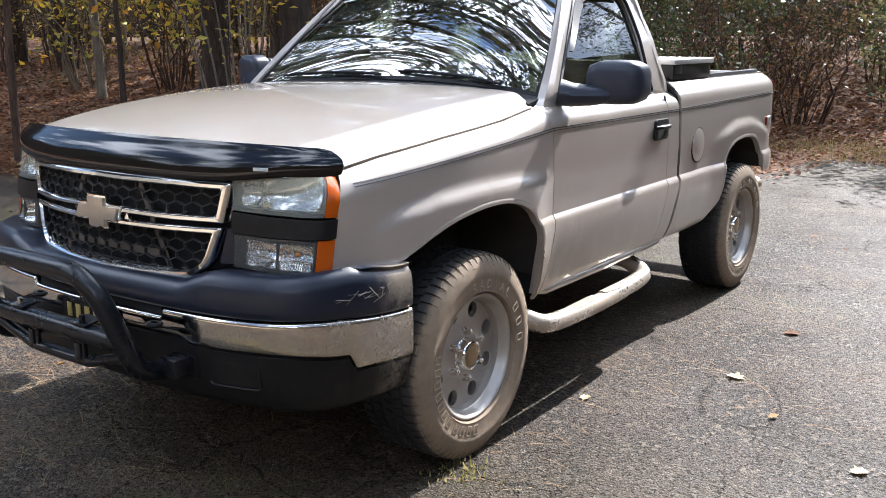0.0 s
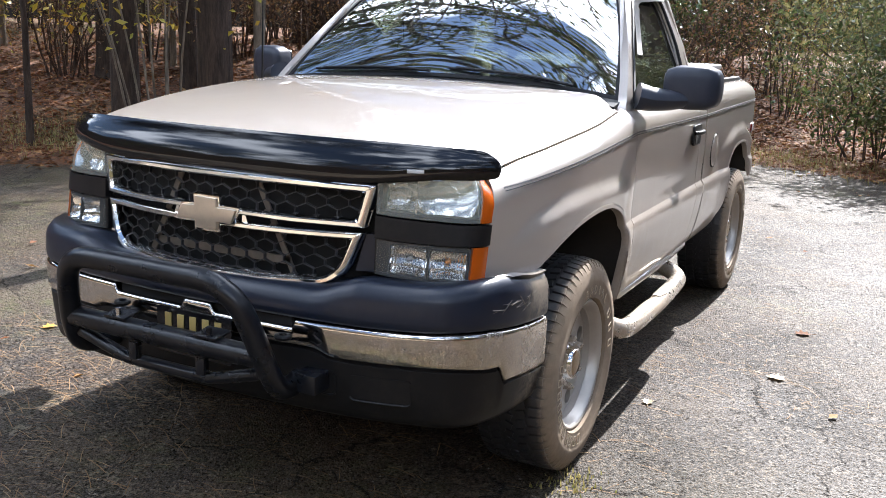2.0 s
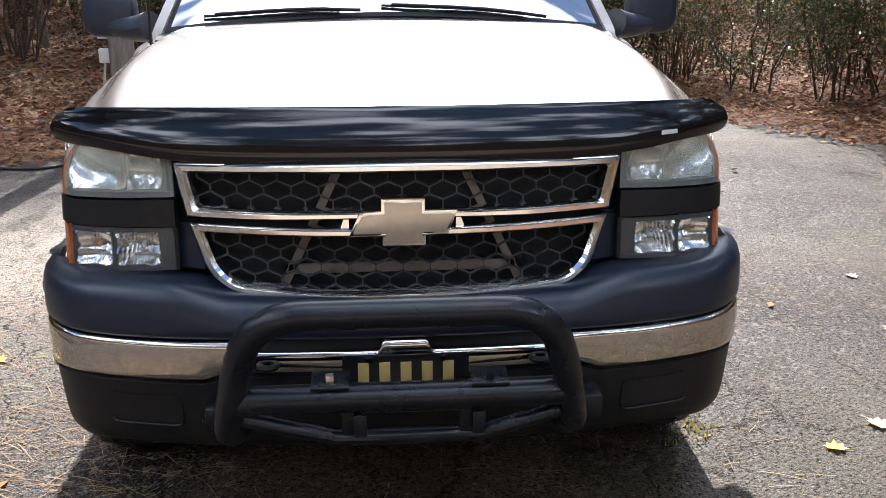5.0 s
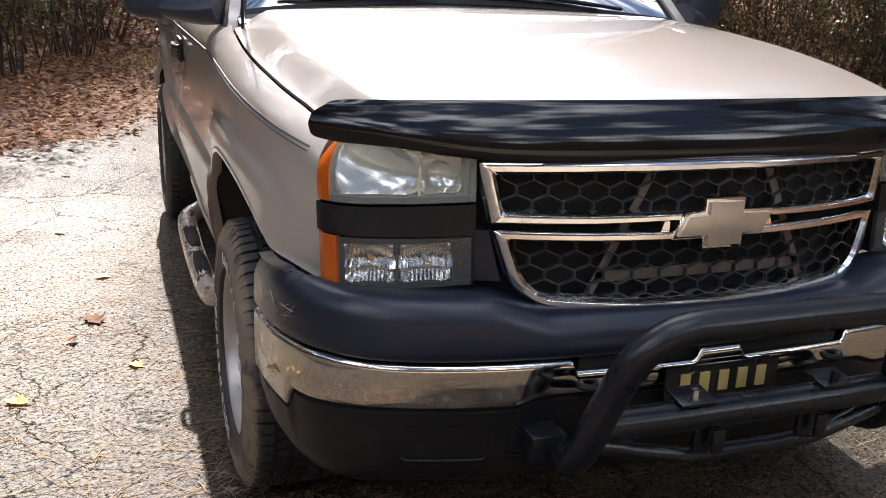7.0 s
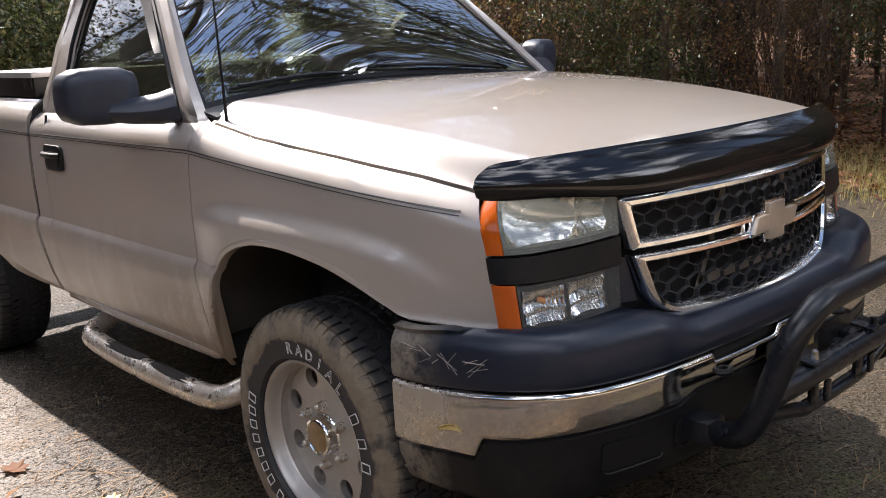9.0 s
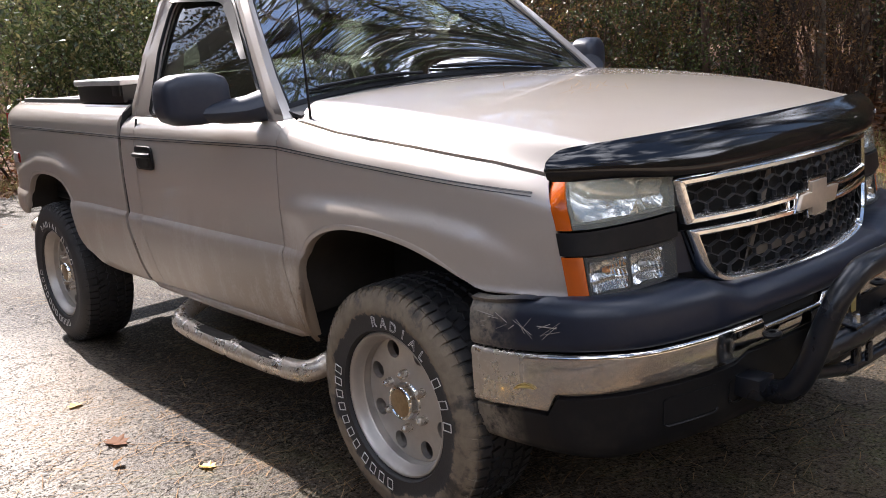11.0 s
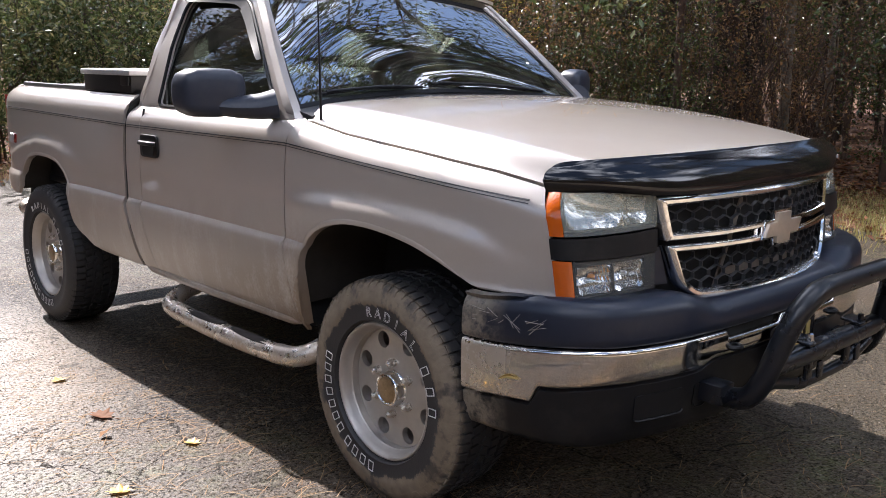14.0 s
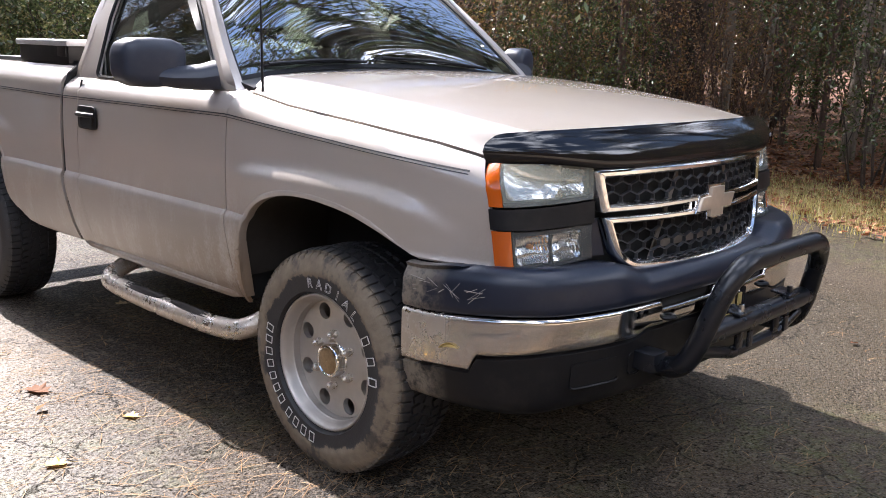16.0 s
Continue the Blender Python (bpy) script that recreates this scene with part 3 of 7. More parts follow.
def side_panel(s, y_front, y_rear, bottom, top, columns, thick=0.014):
    """A side panel between two seams, given as functions of the height, cut by bottom(y) and top(y)."""
    rows = []
    for u in columns:
        col = []
        zt = 1.2
        for _ in range(4):
            zt = top(y_front(zt) * (1 - u) + y_rear(zt) * u)
        zs = [z for z in LEVELS if z < zt - 0.10] + [zt - 0.10 + 0.10 * k / 9 for k in range(10)]
        n = len(LEVELS) + 10
        zs = [zs[0]] * (n - len(zs)) + zs
        lo, hi = 0.40, zt
        for _ in range(24):
            z = (lo + hi) / 2
            lo, hi = (lo, z) if z > bottom(y_front(z) * (1 - u) + y_rear(z) * u) else (z, hi)
        for z in zs:
            zz = min(max(z, hi), zt)
            y = y_front(zz) * (1 - u) + y_rear(zz) * u
            col.append(Vector((s * half(y, zz, top(y)), y, zz)))
        rows.append(col)
    return sheet(rows, thick, (s, 0, 0))


def door_seam(z):
    return lerp_table([(0.48, 0.512), (0.60, 0.545), (0.82, 0.598), (0.90, 0.602), (1.20, 0.582), (1.34, 0.545)], z)


def bed_gap(z):
    return lerp_table([(0.48, 1.855), (0.60, 1.895), (0.82, 1.968), (0.90, 1.972), (1.20, 1.952), (1.35, 1.93)], z)


def nose(z):
    return -0.610 - (1.147 - z) * 0.19 + 2.8 * max(0.0, z - 1.03) ** 2


# ---- body sides ----
def body_side(s):
    cols = [k / 40 for k in range(41)]
    fender_cols = [k / 36 * 0.75 for k in range(36)] + [0.75 + 0.11 * k / 14 for k in range(14)] + [0.86 + 0.125 * k / 80 for k in range(80)] + [0.985, 0.99, 0.995, 1.0]
    part("fender", side_panel(s, nose, lambda z: door_seam(z) - 0.003, lambda y: lerp_table(ARCH_F, y), lambda y: lerp_table(FENDER_TOP, y), fender_cols), "paint", truck)
    door = part("door", side_panel(s, lambda z: door_seam(z) + 0.003, lambda z: bed_gap(z) - 0.16, lambda y: 0.515, lambda y: 1.292, cols), "paint", truck)
    part("cab_corner", side_panel(s, lambda z: bed_gap(z) - 0.156, lambda z: bed_gap(z) - 0.012, lambda y: 0.515, lambda y: 1.292, [k / 8 for k in range(9)]), "paint", truck)
    bed_cols = [k / 24 * 0.345 for k in range(24)] + [0.345 + 0.085 * k / 56 for k in range(56)] + [0.43 + 0.34 * k / 36 for k in range(36)] + [0.77 + 0.06 * k / 40 for k in range(40)] + [0.83 + 0.17 * k / 12 for k in range(13)]
    part("bed_side", side_panel(s, lambda z: bed_gap(z) + 0.020, lambda z: 3.70 - 0.03 * smooth01(0.9, 0.6, z), lambda y: lerp_table(ARCH_R, y), lambda y: 1.325, bed_cols), "paint", truck)
    # rocker under the door
    part("rocker", tube([(s * 0.915, 0.53, 0.520), (s * 0.920, 0.60, 0.513), (s * 0.925, 1.2, 0.510), (s * 0.920, 1.80, 0.513), (s * 0.915, 1.86, 0.520)], [0.008, 0.019, 0.021, 0.019, 0.008], 10), "paint", truck)
    # seam of the door's rear edge
    part("door_gap", tube([(s * (half(1.8, z, 1.335) - 0.010), bed_gap(z) - 0.158, z) for z in (0.53, 0.7, 0.84, 1.0, 1.2, 1.28)], 0.005, 6), "void", truck)
    # black tube put into the gap between cab and bed as its shade
    part("bed_gap_shade", tube([(s * (half(1.95, z, 1.335) - 0.022), bed_gap(z) + 0.004, z) for z in (0.53, 0.7, 0.84, 1.0, 1.2, 1.30, 1.33)], 0.0175, 8), "void", truck)
    # pinstripes
    for dz, hw in ((0.0, 0.0021), (-0.0095, 0.0012)):
        rows = []
        for k in range(121):
            y = -0.555 + (3.64 + 0.555) * k / 120
            if abs(y - door_seam(1.2)) < 0.012 or abs(y - bed_gap(1.2)) < 0.016:
                y += 0.02
            zc = lerp_table([(-0.555, 1.117), (0.0, 1.165), (0.59, 1.208), (1.95, 1.200), (3.64, 1.215)], y) + dz
            tp = lerp_table(FENDER_TOP, y) if y < 0.58 else 1.33
            rows.append([Vector((s * (half(y, zc + h, tp) + 0.0025), y, zc + h)) for h in (-hw, hw)])
        part("pinstripe", sheet(rows, 0.002, (s, 0, 0)), "stripe", truck)
    # door handle with its dished black surround
    hx = half(1.68, 1.115, 1.335)
    part("door_handle", prism([(s * (hx + 0.004), 1.68 + p.x, 1.115 + p.y) for p in loop_round([(-0.085, -0.052), (0.085, -0.052), (0.085, 0.052), (-0.085, 0.052)], 5, 0.028)], (s * 0.012, 0, 0), 0.004), "black", door, "black plastic door handle")
    part("grip", tube([(s * (hx + 0.016), 1.605, 1.128), (s * (hx + 0.036), 1.64, 1.130), (s * (hx + 0.036), 1.72, 1.130), (s * (hx + 0.016), 1.755, 1.128)], 0.011, 10, 5), "black", door)
    part("handle_dish", prism([(s * (hx + 0.014), 1.68 + p.x, 1.096 + p.y) for p in loop_round([(-0.055, -0.025), (0.055, -0.025), (0.055, 0.022), (-0.055, 0.022)], 4, 0.02)], (s * 0.004, 0, 0)), "void", door)
    if s > 0:
        fx = half(2.24, 0.985, 1.325)
        fuel = [(s * (fx + 0.004), 2.24 + 0.092 * math.cos(a), 0.985 + 0.092 * math.sin(a)) for a in (2 * math.pi * k / 40 for k in range(40))]
        gap = [(s * (fx + 0.002), 2.24 + 0.098 * math.cos(a), 0.985 + 0.098 * math.sin(a)) for a in (2 * math.pi * k / 40 for k in range(40))]
        part("fuel_door_gap", prism(gap, (-s * 0.01, 0, 0)), "void", truck)
        part("fuel_door", prism(fuel, (-s * 0.012, 0, 0), 0.002), "paint", truck, "round fuel filler door")
    # badge on the bed's rear quarter: plain bars
    for k, (dy, w, mat) in enumerate(((-0.05, 0.028, "red"), (-0.012, 0.03, "lid"), (0.026, 0.03, "lid"))):
        y = 3.50 + dy
        part("badge_bar", box((s * (half(y, 1.03, 1.325) + 0.003), y, 1.03), (0.006, w, 0.055), 0.002, pose(0, 0, 0, 12, 0, 0)), mat, truck)
    # wheel wells
    for table, y0, y1, x_in in ((ARCH_F, -0.335, 0.487, 0.56), (ARCH_R, 2.60, 3.35, 0.60)):
        rows = []
        for k in range(37):
            y = y0 + (y1 - y0) * (0.5 - 0.5 * math.cos(math.pi * k / 36))
            z = lerp_table(table, y) + 0.006
            xo = half(y, z, 1.3) - 0.016
            rows.append([Vector((s * x, y, z + 0.03 * (0.95 - x))) for x in (xo, 0.85, 0.70, x_in)])
        lip = []
        run = [p for p in table if y0 - 0.015 <= p[0] <= y1 + 0.004 and p[1] > 0.52]
        for y, z in run:
            lip.append(Vector((y, z)))
        lip_rows = []
        for k, c in enumerate(lip):
            t = (lip[min(k + 1, len(lip) - 1)] - lip[max(k - 1, 0)]).normalized()
            nrm = Vector((-t.y, t.x))
            xh = half(c.x, c.y, 1.3)
            ease = min(1.0, 0.15 + k / 10, 0.15 + (len(lip) - 1 - k) / 10)
            lip_rows.append([Vector((s * (xh + dx * ease), c.x + nrm.x * o * ease, c.y + nrm.y * o * ease)) for dx, o in ((-0.002, 0.018), (0.0025, 0.012), (0.0035, 0.004), (0.001, -0.004), (-0.005, -0.006), (-0.030, -0.005))])
        part("arch_lip", sheet(lip_rows, 0.002, (s, 0, 0)), "paint", truck, "", 50)
        part("wheel_well", sheet(rows, 0.02, (0, 0, -1)), "liner", truck)
        part("well_wall", box((s * (x_in - 0.03), (y0 + y1) / 2, 0.75), (0.06, y1 - y0 + 0.3, 0.62), 0.02), "void", truck)
    # tail lamp
    rows = [[Vector((s * (0.930 - 0.05 * t ** 2), 3.668 + 0.07 * t, z)) for t in (0, 0.25, 0.5, 0.75, 1.0)] for z in (0.90, 0.95, 1.1, 1.22, 1.28)]
    part("tail_lamp", sheet(rows, 0.03, (s, 0, 0)), "red", truck, "tall red tail lamp")
    # cab upper side: a frame round the side window
    def gx(z):
        return 0.897 - 0.20 * ((z - 1.33) / 0.46) ** 1.15 if z > 1.33 else 0.897
    outer = loop_round([(0.600, 1.280, 0.004), (1.925, 1.280, 0.004), (1.90, 1.60, 0.05), (1.85, 1.840, 0.10), (1.24, 1.832, 0.05), (1.135, 1.795, 0.04)], 8)
    inner = loop_round([(0.720, 1.296, 0.01), (1.705, 1.296, 0.02), (1.742, 1.60, 0.05), (1.745, 1.782, 0.07), (1.29, 1.790, 0.06), (1.165, 1.735, 0.05)], 8)
    o3 = [Vector((s * gx(p.y), p.x, p.y)) for p in outer]
    i3 = [Vector((s * (gx(p.y) - 0.004), p.x, p.y)) for p in inner]
    bm = bmesh.new()
    rows = []
    for o, i in zip(o3, i3):
        mid = o.lerp(i, 0.5)
        mid.x = s * gx(mid.z) + s * 0.003
        ins = Vector((s * 0.05, 0, 0))
        rows.append([o - ins * 0.5, o, mid, i, i - ins * 0.3])
    add_grid(bm, rows, True, True)
    part("window_frame", bm, "paint", truck, "painted upper door and pillar frame", 50)
    seal = [(Vector((s * (gx(p.y) - 0.001), p.x, p.y))) for p in inner]
    bm = bmesh.new()
    add_tube(bm, seal + [seal[0]], 0.008, 6, False)
    part("window_seal", bm, "black", truck)
    bm = bmesh.new()
    add_grid(bm, [[Vector((s * (gx(z) - 0.022), lerp_table([(1.28, 0.71), (1.79, 1.25)], z) + (lerp_table([(1.28, 1.72), (1.6, 1.752), (1.79, 1.755)], z) - lerp_table([(1.28, 0.71), (1.79, 1.25)], z)) * k / 8, z)) for k in range(9)] for z in (1.286, 1.40, 1.52, 1.65, 1.79)])
    part("side_window", bm, "tint", door, "dark tinted side window").visible_shadow = False
    # rain visor over the side window
    vis = catmull([(0.93, 1.512), (1.05, 1.625), (1.16, 1.722), (1.28, 1.788), (1.45, 1.800), (1.62, 1.797), (1.735, 1.782)], 5)
    vis = [Vector((p.x, p.y)) for p in [Vector((q[0], q[1], 0)) for q in vis]]
    rows = []
    for k, p in enumerate(vis):
        w = 0.003 + 0.045 * math.sin(math.pi * k / (len(vis) - 1)) ** 0.7
        d = Vector((0.55, -0.83)) if p.x < 1.22 else Vector((0.1, -1.0))
        rows.append([Vector((s * (gx(p.y) + 0.006 + 0.022 * t), p.x + d.x * w * t, p.y + d.y * w * t)) for t in (0, 0.5, 1)])
    part("rain_visor", sheet(rows, 0.004, (s, 0, 0)), "black", door, "smoked window visor")
    # mirror
    part("mirror_arm", tube([(s * 0.905, 0.72, 1.345), (s * 0.955, 0.745, 1.335), (s * 1.02, 0.80, 1.332), (s * 1.07, 0.85, 1.335)], [0.072, 0.064, 0.054, 0.046], 14, 0, 0.80), "mirror", truck, "black mirror arm")
    prof = [(-0.125, 0.62), (-0.115, 0.80), (-0.07, 0.97), (0.0, 1.0), (0.07, 0.97), (0.11, 0.80), (0.122, 0.60)]
    bm = bmesh.new()
    rows = []
    for x, k in [(-0.128, 0.30)] + prof + [(0.127, 0.30)]:
        ring = []
        for a in range(24):
            t = 2 * math.pi * a / 24
            c, q = math.cos(t), math.sin(t)
            e = 0.55
            ring.append(Vector((s * (1.10 + 0.86 * x), 0.895 + 0.30 * x + 0.062 * k ** 0.5 * math.copysign(abs(c) ** e, c) - (0.022 if c < 0 else 0.0) * k, 1.385 + 0.093 * k * math.copysign(abs(q) ** e, q))))
        rows.append(ring)
    vs = add_grid(bm, rows, False, True)
    bm.faces.new(vs[0])
    bm.faces.new(vs[-1])
    part("mirror_housing", bm, "mirror", truck, "large black door mirror", 60)
    part("mirror_glass", prism([(s * (1.10 + p.x), 0.958 + 0.30 * p.x + 0.004, 1.385 + p.y) for p in loop_round([(-0.086, -0.075), (0.086, -0.075), (0.086, 0.075), (-0.086, 0.075)], 5, 0.03)], (0, 0.006, 0)), "reflector", truck)
    # side step with worn tread pad
    path = [(s * 0.80, 0.42, 0.47), (s * 0.90, 0.43, 0.44), (s * 0.965, 0.48, 0.405), (s * 0.985, 0.60, 0.385), (s * 0.99, 1.00, 0.375), (s * 0.985, 1.42, 0.385), (s * 0.965, 1.54, 0.40), (s * 0.88, 1.585, 0.43), (s * 0.78, 1.59, 0.46)]
    step = part("side_step", tube(path, 0.041, 16, 8), "muddy_chrome", truck, "chrome tube side step caked with mud" if s > 0 else "chrome tube side step with worn pads")
    for y in (0.78, 1.20):
        bm = bmesh.new()
        rows = []
        for k in range(13):
            yy = y - 0.17 + 0.34 * k / 12
            w = 0.8 * math.sin(math.pi * (0.08 + 0.84 * k / 12)) ** 0.4
            rows.append([Vector((s * (0.988 + 0.0425 * math.sin(a * w)), yy, 0.379 + 0.0425 * math.cos(a * w))) for a in (-0.9, -0.45, 0, 0.45, 0.9)])
        part("tread_pad", sheet(rows, 0.008, (0, 0, 1)), "pad_dust" if s > 0 else "liner", step, "rubber tread pad caked with tan dust" if s > 0 else "cracked black rubber tread pad")


for side in (1, -1):
    body_side(side)


# ---- hood, cab, bed ----
def hood_edge(y):
    tp = lerp_table(FENDER_TOP, y) if y < 0.52 else 1.285
    return half(min(y, 0.5), tp, tp) - 0.006


HOOD_MID = catmull([Vector((y, z, 0)) for y, z in ((-0.84, 1.170), (-0.79, 1.198), (-0.73, 1.226), (-0.66, 1.248), (-0.45, 1.282), (-0.20, 1.313), (0.10, 1.341), (0.40, 1.360), (0.62, 1.367), (0.80, 1.368))], 6)
HOOD_MID = [(p.x, p.y) for p in HOOD_MID]


def hood_z(x, y):
    """Height of the hood's skin: a broad dome with rounded walls that fall to the fenders."""
    mid = lerp_table(HOOD_MID, y)
    edge = lerp_table(FENDER_TOP, y) + 0.006 if y < 0.52 else lerp_table(FENDER_TOP, 0.52)
    e = hood_edge(y)
    ax = abs(x)
    crown = mid - 0.026 * (ax / e) ** 2
    w = lerp_table([(-0.75, 0.085), (0.0, 0.115), (0.7, 0.14)], y)
    wall = smooth01(e - w, e + 0.012, ax) ** 1.1
    return crown * (1 - wall) + edge * wall


rows = []
for k in range(49):
    t = k / 48
    row = []
    for j in range(81):
        u = -1 + 2 * j / 80
        u = math.copysign(1 - (1 - abs(u)) ** 1.35, u)
        y_front = -0.795 + 0.190 * abs(u) ** 3.0
        y_rear = 0.70 - 0.14 * abs(u) ** 2
        y = y_front + (y_rear - y_front) * t
        x = u * hood_edge(y)
        row.append(Vector((x, y, hood_z(x, y))))
    rows.append(row)
part("hood", sheet(rows, 0.016, (0, 0, 1)), "paint", truck, "raised light pewter hood", 40)

# cowl with vents, wipers
rows = [[Vector((x, y - 0.14 * (x / 0.86) ** 2, 1.350 + 0.02 * (y - 0.69) / 0.1 - 0.045 * (x / 0.86) ** 2)) for x in np.linspace(-0.86, 0.86, 25)] for y in (0.69, 0.74, 0.80)]
cowl = part("cowl", sheet(rows, 0.012, (0, 0, 1)), "black", truck, "black plastic cowl")
for s in (1, -1):
    for k in range(6):
        x = s * (0.48 + 0.05 * k)
        part("vent_slat", box((x, 0.735 - 0.14 * (x / 0.86) ** 2, 1.366 - 0.045 * (x / 0.86) ** 2), (0.034, 0.012, 0.006), 0.002), "pad", cowl)


def wind_pt(u, v, lift=0.0):
    """A place on the windshield: u across, v from the cowl to the roof."""
    x = u * (0.855 + (0.665 - 0.855) * v + 0.018 * math.sin(math.pi * min(1.0, max(0.0, v))))
    y = (0.785 - 0.135 * u * u) * (1 - v) + (1.205 - 0.048 * u * u) * v
    z = (1.372 - 0.048 * u * u) * (1 - v) + (1.838 - 0.058 * u * u) * v
    y -= 0.020 * math.sin(math.pi * v) * (1 - 0.8 * u * u)
    return Vector((x, y - 0.7 * lift, z + 0.7 * lift))


bm = bmesh.new()
add_grid(bm, [[wind_pt(u, v) for u in np.linspace(-1, 1, 25)] for v in np.linspace(0, 1, 13)])
glass = part("windshield", bm, "wind", truck, "curved windshield reflecting trees")
glass.visible_shadow = False
for rows in ([[wind_pt(u, v, 0.002) for v in (0.0, 0.035)] for u in np.linspace(-1, 1, 25)], [[wind_pt(u, v, 0.002) for v in (0.955, 1.0)] for u in np.linspace(-1, 1, 25)],
             [[wind_pt(u, v, 0.002) for u in (-1.0, -0.968)] for v in np.linspace(0, 1, 13)], [[wind_pt(u, v, 0.002) for u in (0.968, 1.0)] for v in np.linspace(0, 1, 13)]):
    part("black_border", sheet(rows, 0.004, (0, -1, 1)), "black", glass)
for x0, x1 in ((0.62, 0.02), (-0.10, -0.66)):
    pts = [wind_pt(x0 / 0.84, 0.02, 0.025), wind_pt((x0 * 0.6 + x1 * 0.4) / 0.84, 0.05, 0.022), wind_pt(x1 / 0.84, 0.075, 0.015)]
    wiper = part("wiper", tube(pts, 0.007, 8, 6), "black", truck, "black wiper arm")
    part("wiper_blade", tube([wind_pt((x0 - 0.08) / 0.84, 0.045, 0.010), wind_pt((x0 + x1) / 1.68, 0.06, 0.010), wind_pt((x1 - 0.04) / 0.84, 0.075, 0.010)], 0.006, 6, 4), "black", wiper)
# A-pillars
for s in (1, -1):
    rows = []
    for k in range(18):
        v = -0.16 + 1.16 * k / 17
        a = wind_pt(s, v, 0.002)
        b = Vector((s * (0.888 - 0.183 * v if v > 0 else 0.888 + 0.25 * v), 0.672 + 0.480 * v, 1.325 + 0.475 * v))
        mid = a.lerp(b, 0.45) + Vector((s * 0.010, -0.007, 0.003))
        rows.append([a + Vector((0, 0.01, -0.012)), a, mid, b, b + Vector((-s * 0.03, 0.02, 0))])
    part("windshield_pillar", sheet(rows, 0.012, (s, -1, 0)), "paint", truck, "painted windshield pillar", 50)
# roof
rows = []
for k in range(21):
    t = k / 20
    row = []
    for j in range(33):
        u = -1 + 2 * j / 32
        yf, yr = 1.195 - 0.06 * u * u, 1.865 - 0.03 * u * u
        y = yf + (yr - yf) * t
        w = 0.715 - 0.012 * t
        z = 1.850 + 0.052 * math.sin(math.pi * min(1, 0.12 + t * 0.80)) ** 0.6 - 0.055 * abs(u) ** 3.4 - 0.030 * max(0, t - 0.85) / 0.15
        row.append(Vector((u * w, y, z - 0.008)))
    rows.append(row)
part("roof", sheet(rows, 0.016, (0, 0, 1)), "paint", truck, "", 40)
# cab rear wall with its window
outer = [Vector((p.x, 1.90 - (p.y - 1.33) * 0.10, p.y)) for p in resample(loop_round([(-0.90, 0.60), (0.90, 0.60), (0.90, 1.33), (0.70, 1.832, 0.06), (-0.70, 1.832, 0.06), (-0.90, 1.33)], 5, 0.02), 96)]
inner = [Vector((p.x, 1.90 - (p.y - 1.33) * 0.10, p.y)) for p in resample(loop_round([(-0.66, 1.38), (0.66, 1.38), (0.60, 1.72), (-0.60, 1.72)], 5, 0.05), 96)]
bm = bmesh.new()
add_grid(bm, [[o, o.lerp(i, 0.5), i, i + Vector((0, -0.03, 0)), o + Vector((0, -0.03, 0))] for o, i in zip(outer, inner)], True, True)
part("cab_rear_wall", bm, "paint", truck)
part("rear_window", prism([(x, 1.888 - (z - 1.33) * 0.10, z) for x, z in ((-0.67, 1.375), (0.67, 1.375), (0.61, 1.725), (-0.61, 1.725))], (0, 0.004, 0)), "rear_glass", truck, "rear cab window").visible_shadow = False
# bed: rails, walls, floor, tailgate
for s in (1, -1):
    rows = []
    for k in range(25):
        y = 1.955 + (3.70 - 1.955) * k / 24
        xo = half(y, 1.325, 1.325)
        rows.append([Vector((s * xo, y, 1.323)), Vector((s * (xo - 0.012), y, 1.334)), Vector((s * (xo - 0.05), y, 1.338)), Vector((s * (xo - 0.085), y, 1.334)), Vector((s * (xo - 0.095), y, 1.30))])
    part("bed_rail", sheet(rows, 0.010, (0, 0, 1)), "paint", truck)
    cap = [[Vector((s * (half(y, 1.325, 1.325) - dx), y, z)) for dx, z in ((0.040, 1.338), (0.046, 1.356), (0.095, 1.357), (0.108, 1.346), (0.108, 1.300))] for y in np.linspace(1.965, 3.69, 13)]
    part("rail_cap", sheet(cap, 0.006, (0, 0, 1)), "black", truck, "black plastic bed rail cap")
    part("bed_inner_wall", box((s * 0.80, 2.83, 1.07), (0.03, 1.74, 0.50), 0.008), "black", truck)
part("bed_front_wall", box((0, 1.975, 1.06), (1.64, 0.03, 0.52), 0.008), "paint", truck)
part("bed_floor", box((0, 2.83, 0.80), (1.64, 1.76, 0.04), 0.008), "black", truck)
# unseen box added to stop sun leaking in between bumper and tailgate
part("rear_sun_block", box((0, 3.655, 0.70), (1.64, 0.05, 0.22), 0.01), "void", truck)
part("tailgate", box((0, 3.70, 1.07), (1.66, 0.07, 0.54), 0.02), "paint", truck)
# unseen low bar added to lengthen the shadow under the truck's rear
part("low_sun_block", box((0, 3.80, 0.46), (1.20, 0.07, 0.08), 0.012), "void", truck)
part("rear_bumper", tube([(-0.850, 3.64, 0.580), (-0.845, 3.70, 0.575), (-0.80, 3.77, 0.572), (-0.6, 3.83, 0.57), (0.6, 3.83, 0.57), (0.80, 3.77, 0.572), (0.845, 3.70, 0.575), (0.850, 3.64, 0.580)], [0.030, 0.046, 0.052, 0.055, 0.055, 0.052, 0.046, 0.030], 14), "muddy_chrome", truck, "dull muddy chrome rear bumper")
for s in (1, -1):
    part("tailpipe", tube([(s * 0.62, 3.30, 0.52), (s * 0.70, 3.45, 0.51), (s * 0.78, 3.56, 0.50)], 0.030, 12, 4), "steel", truck)
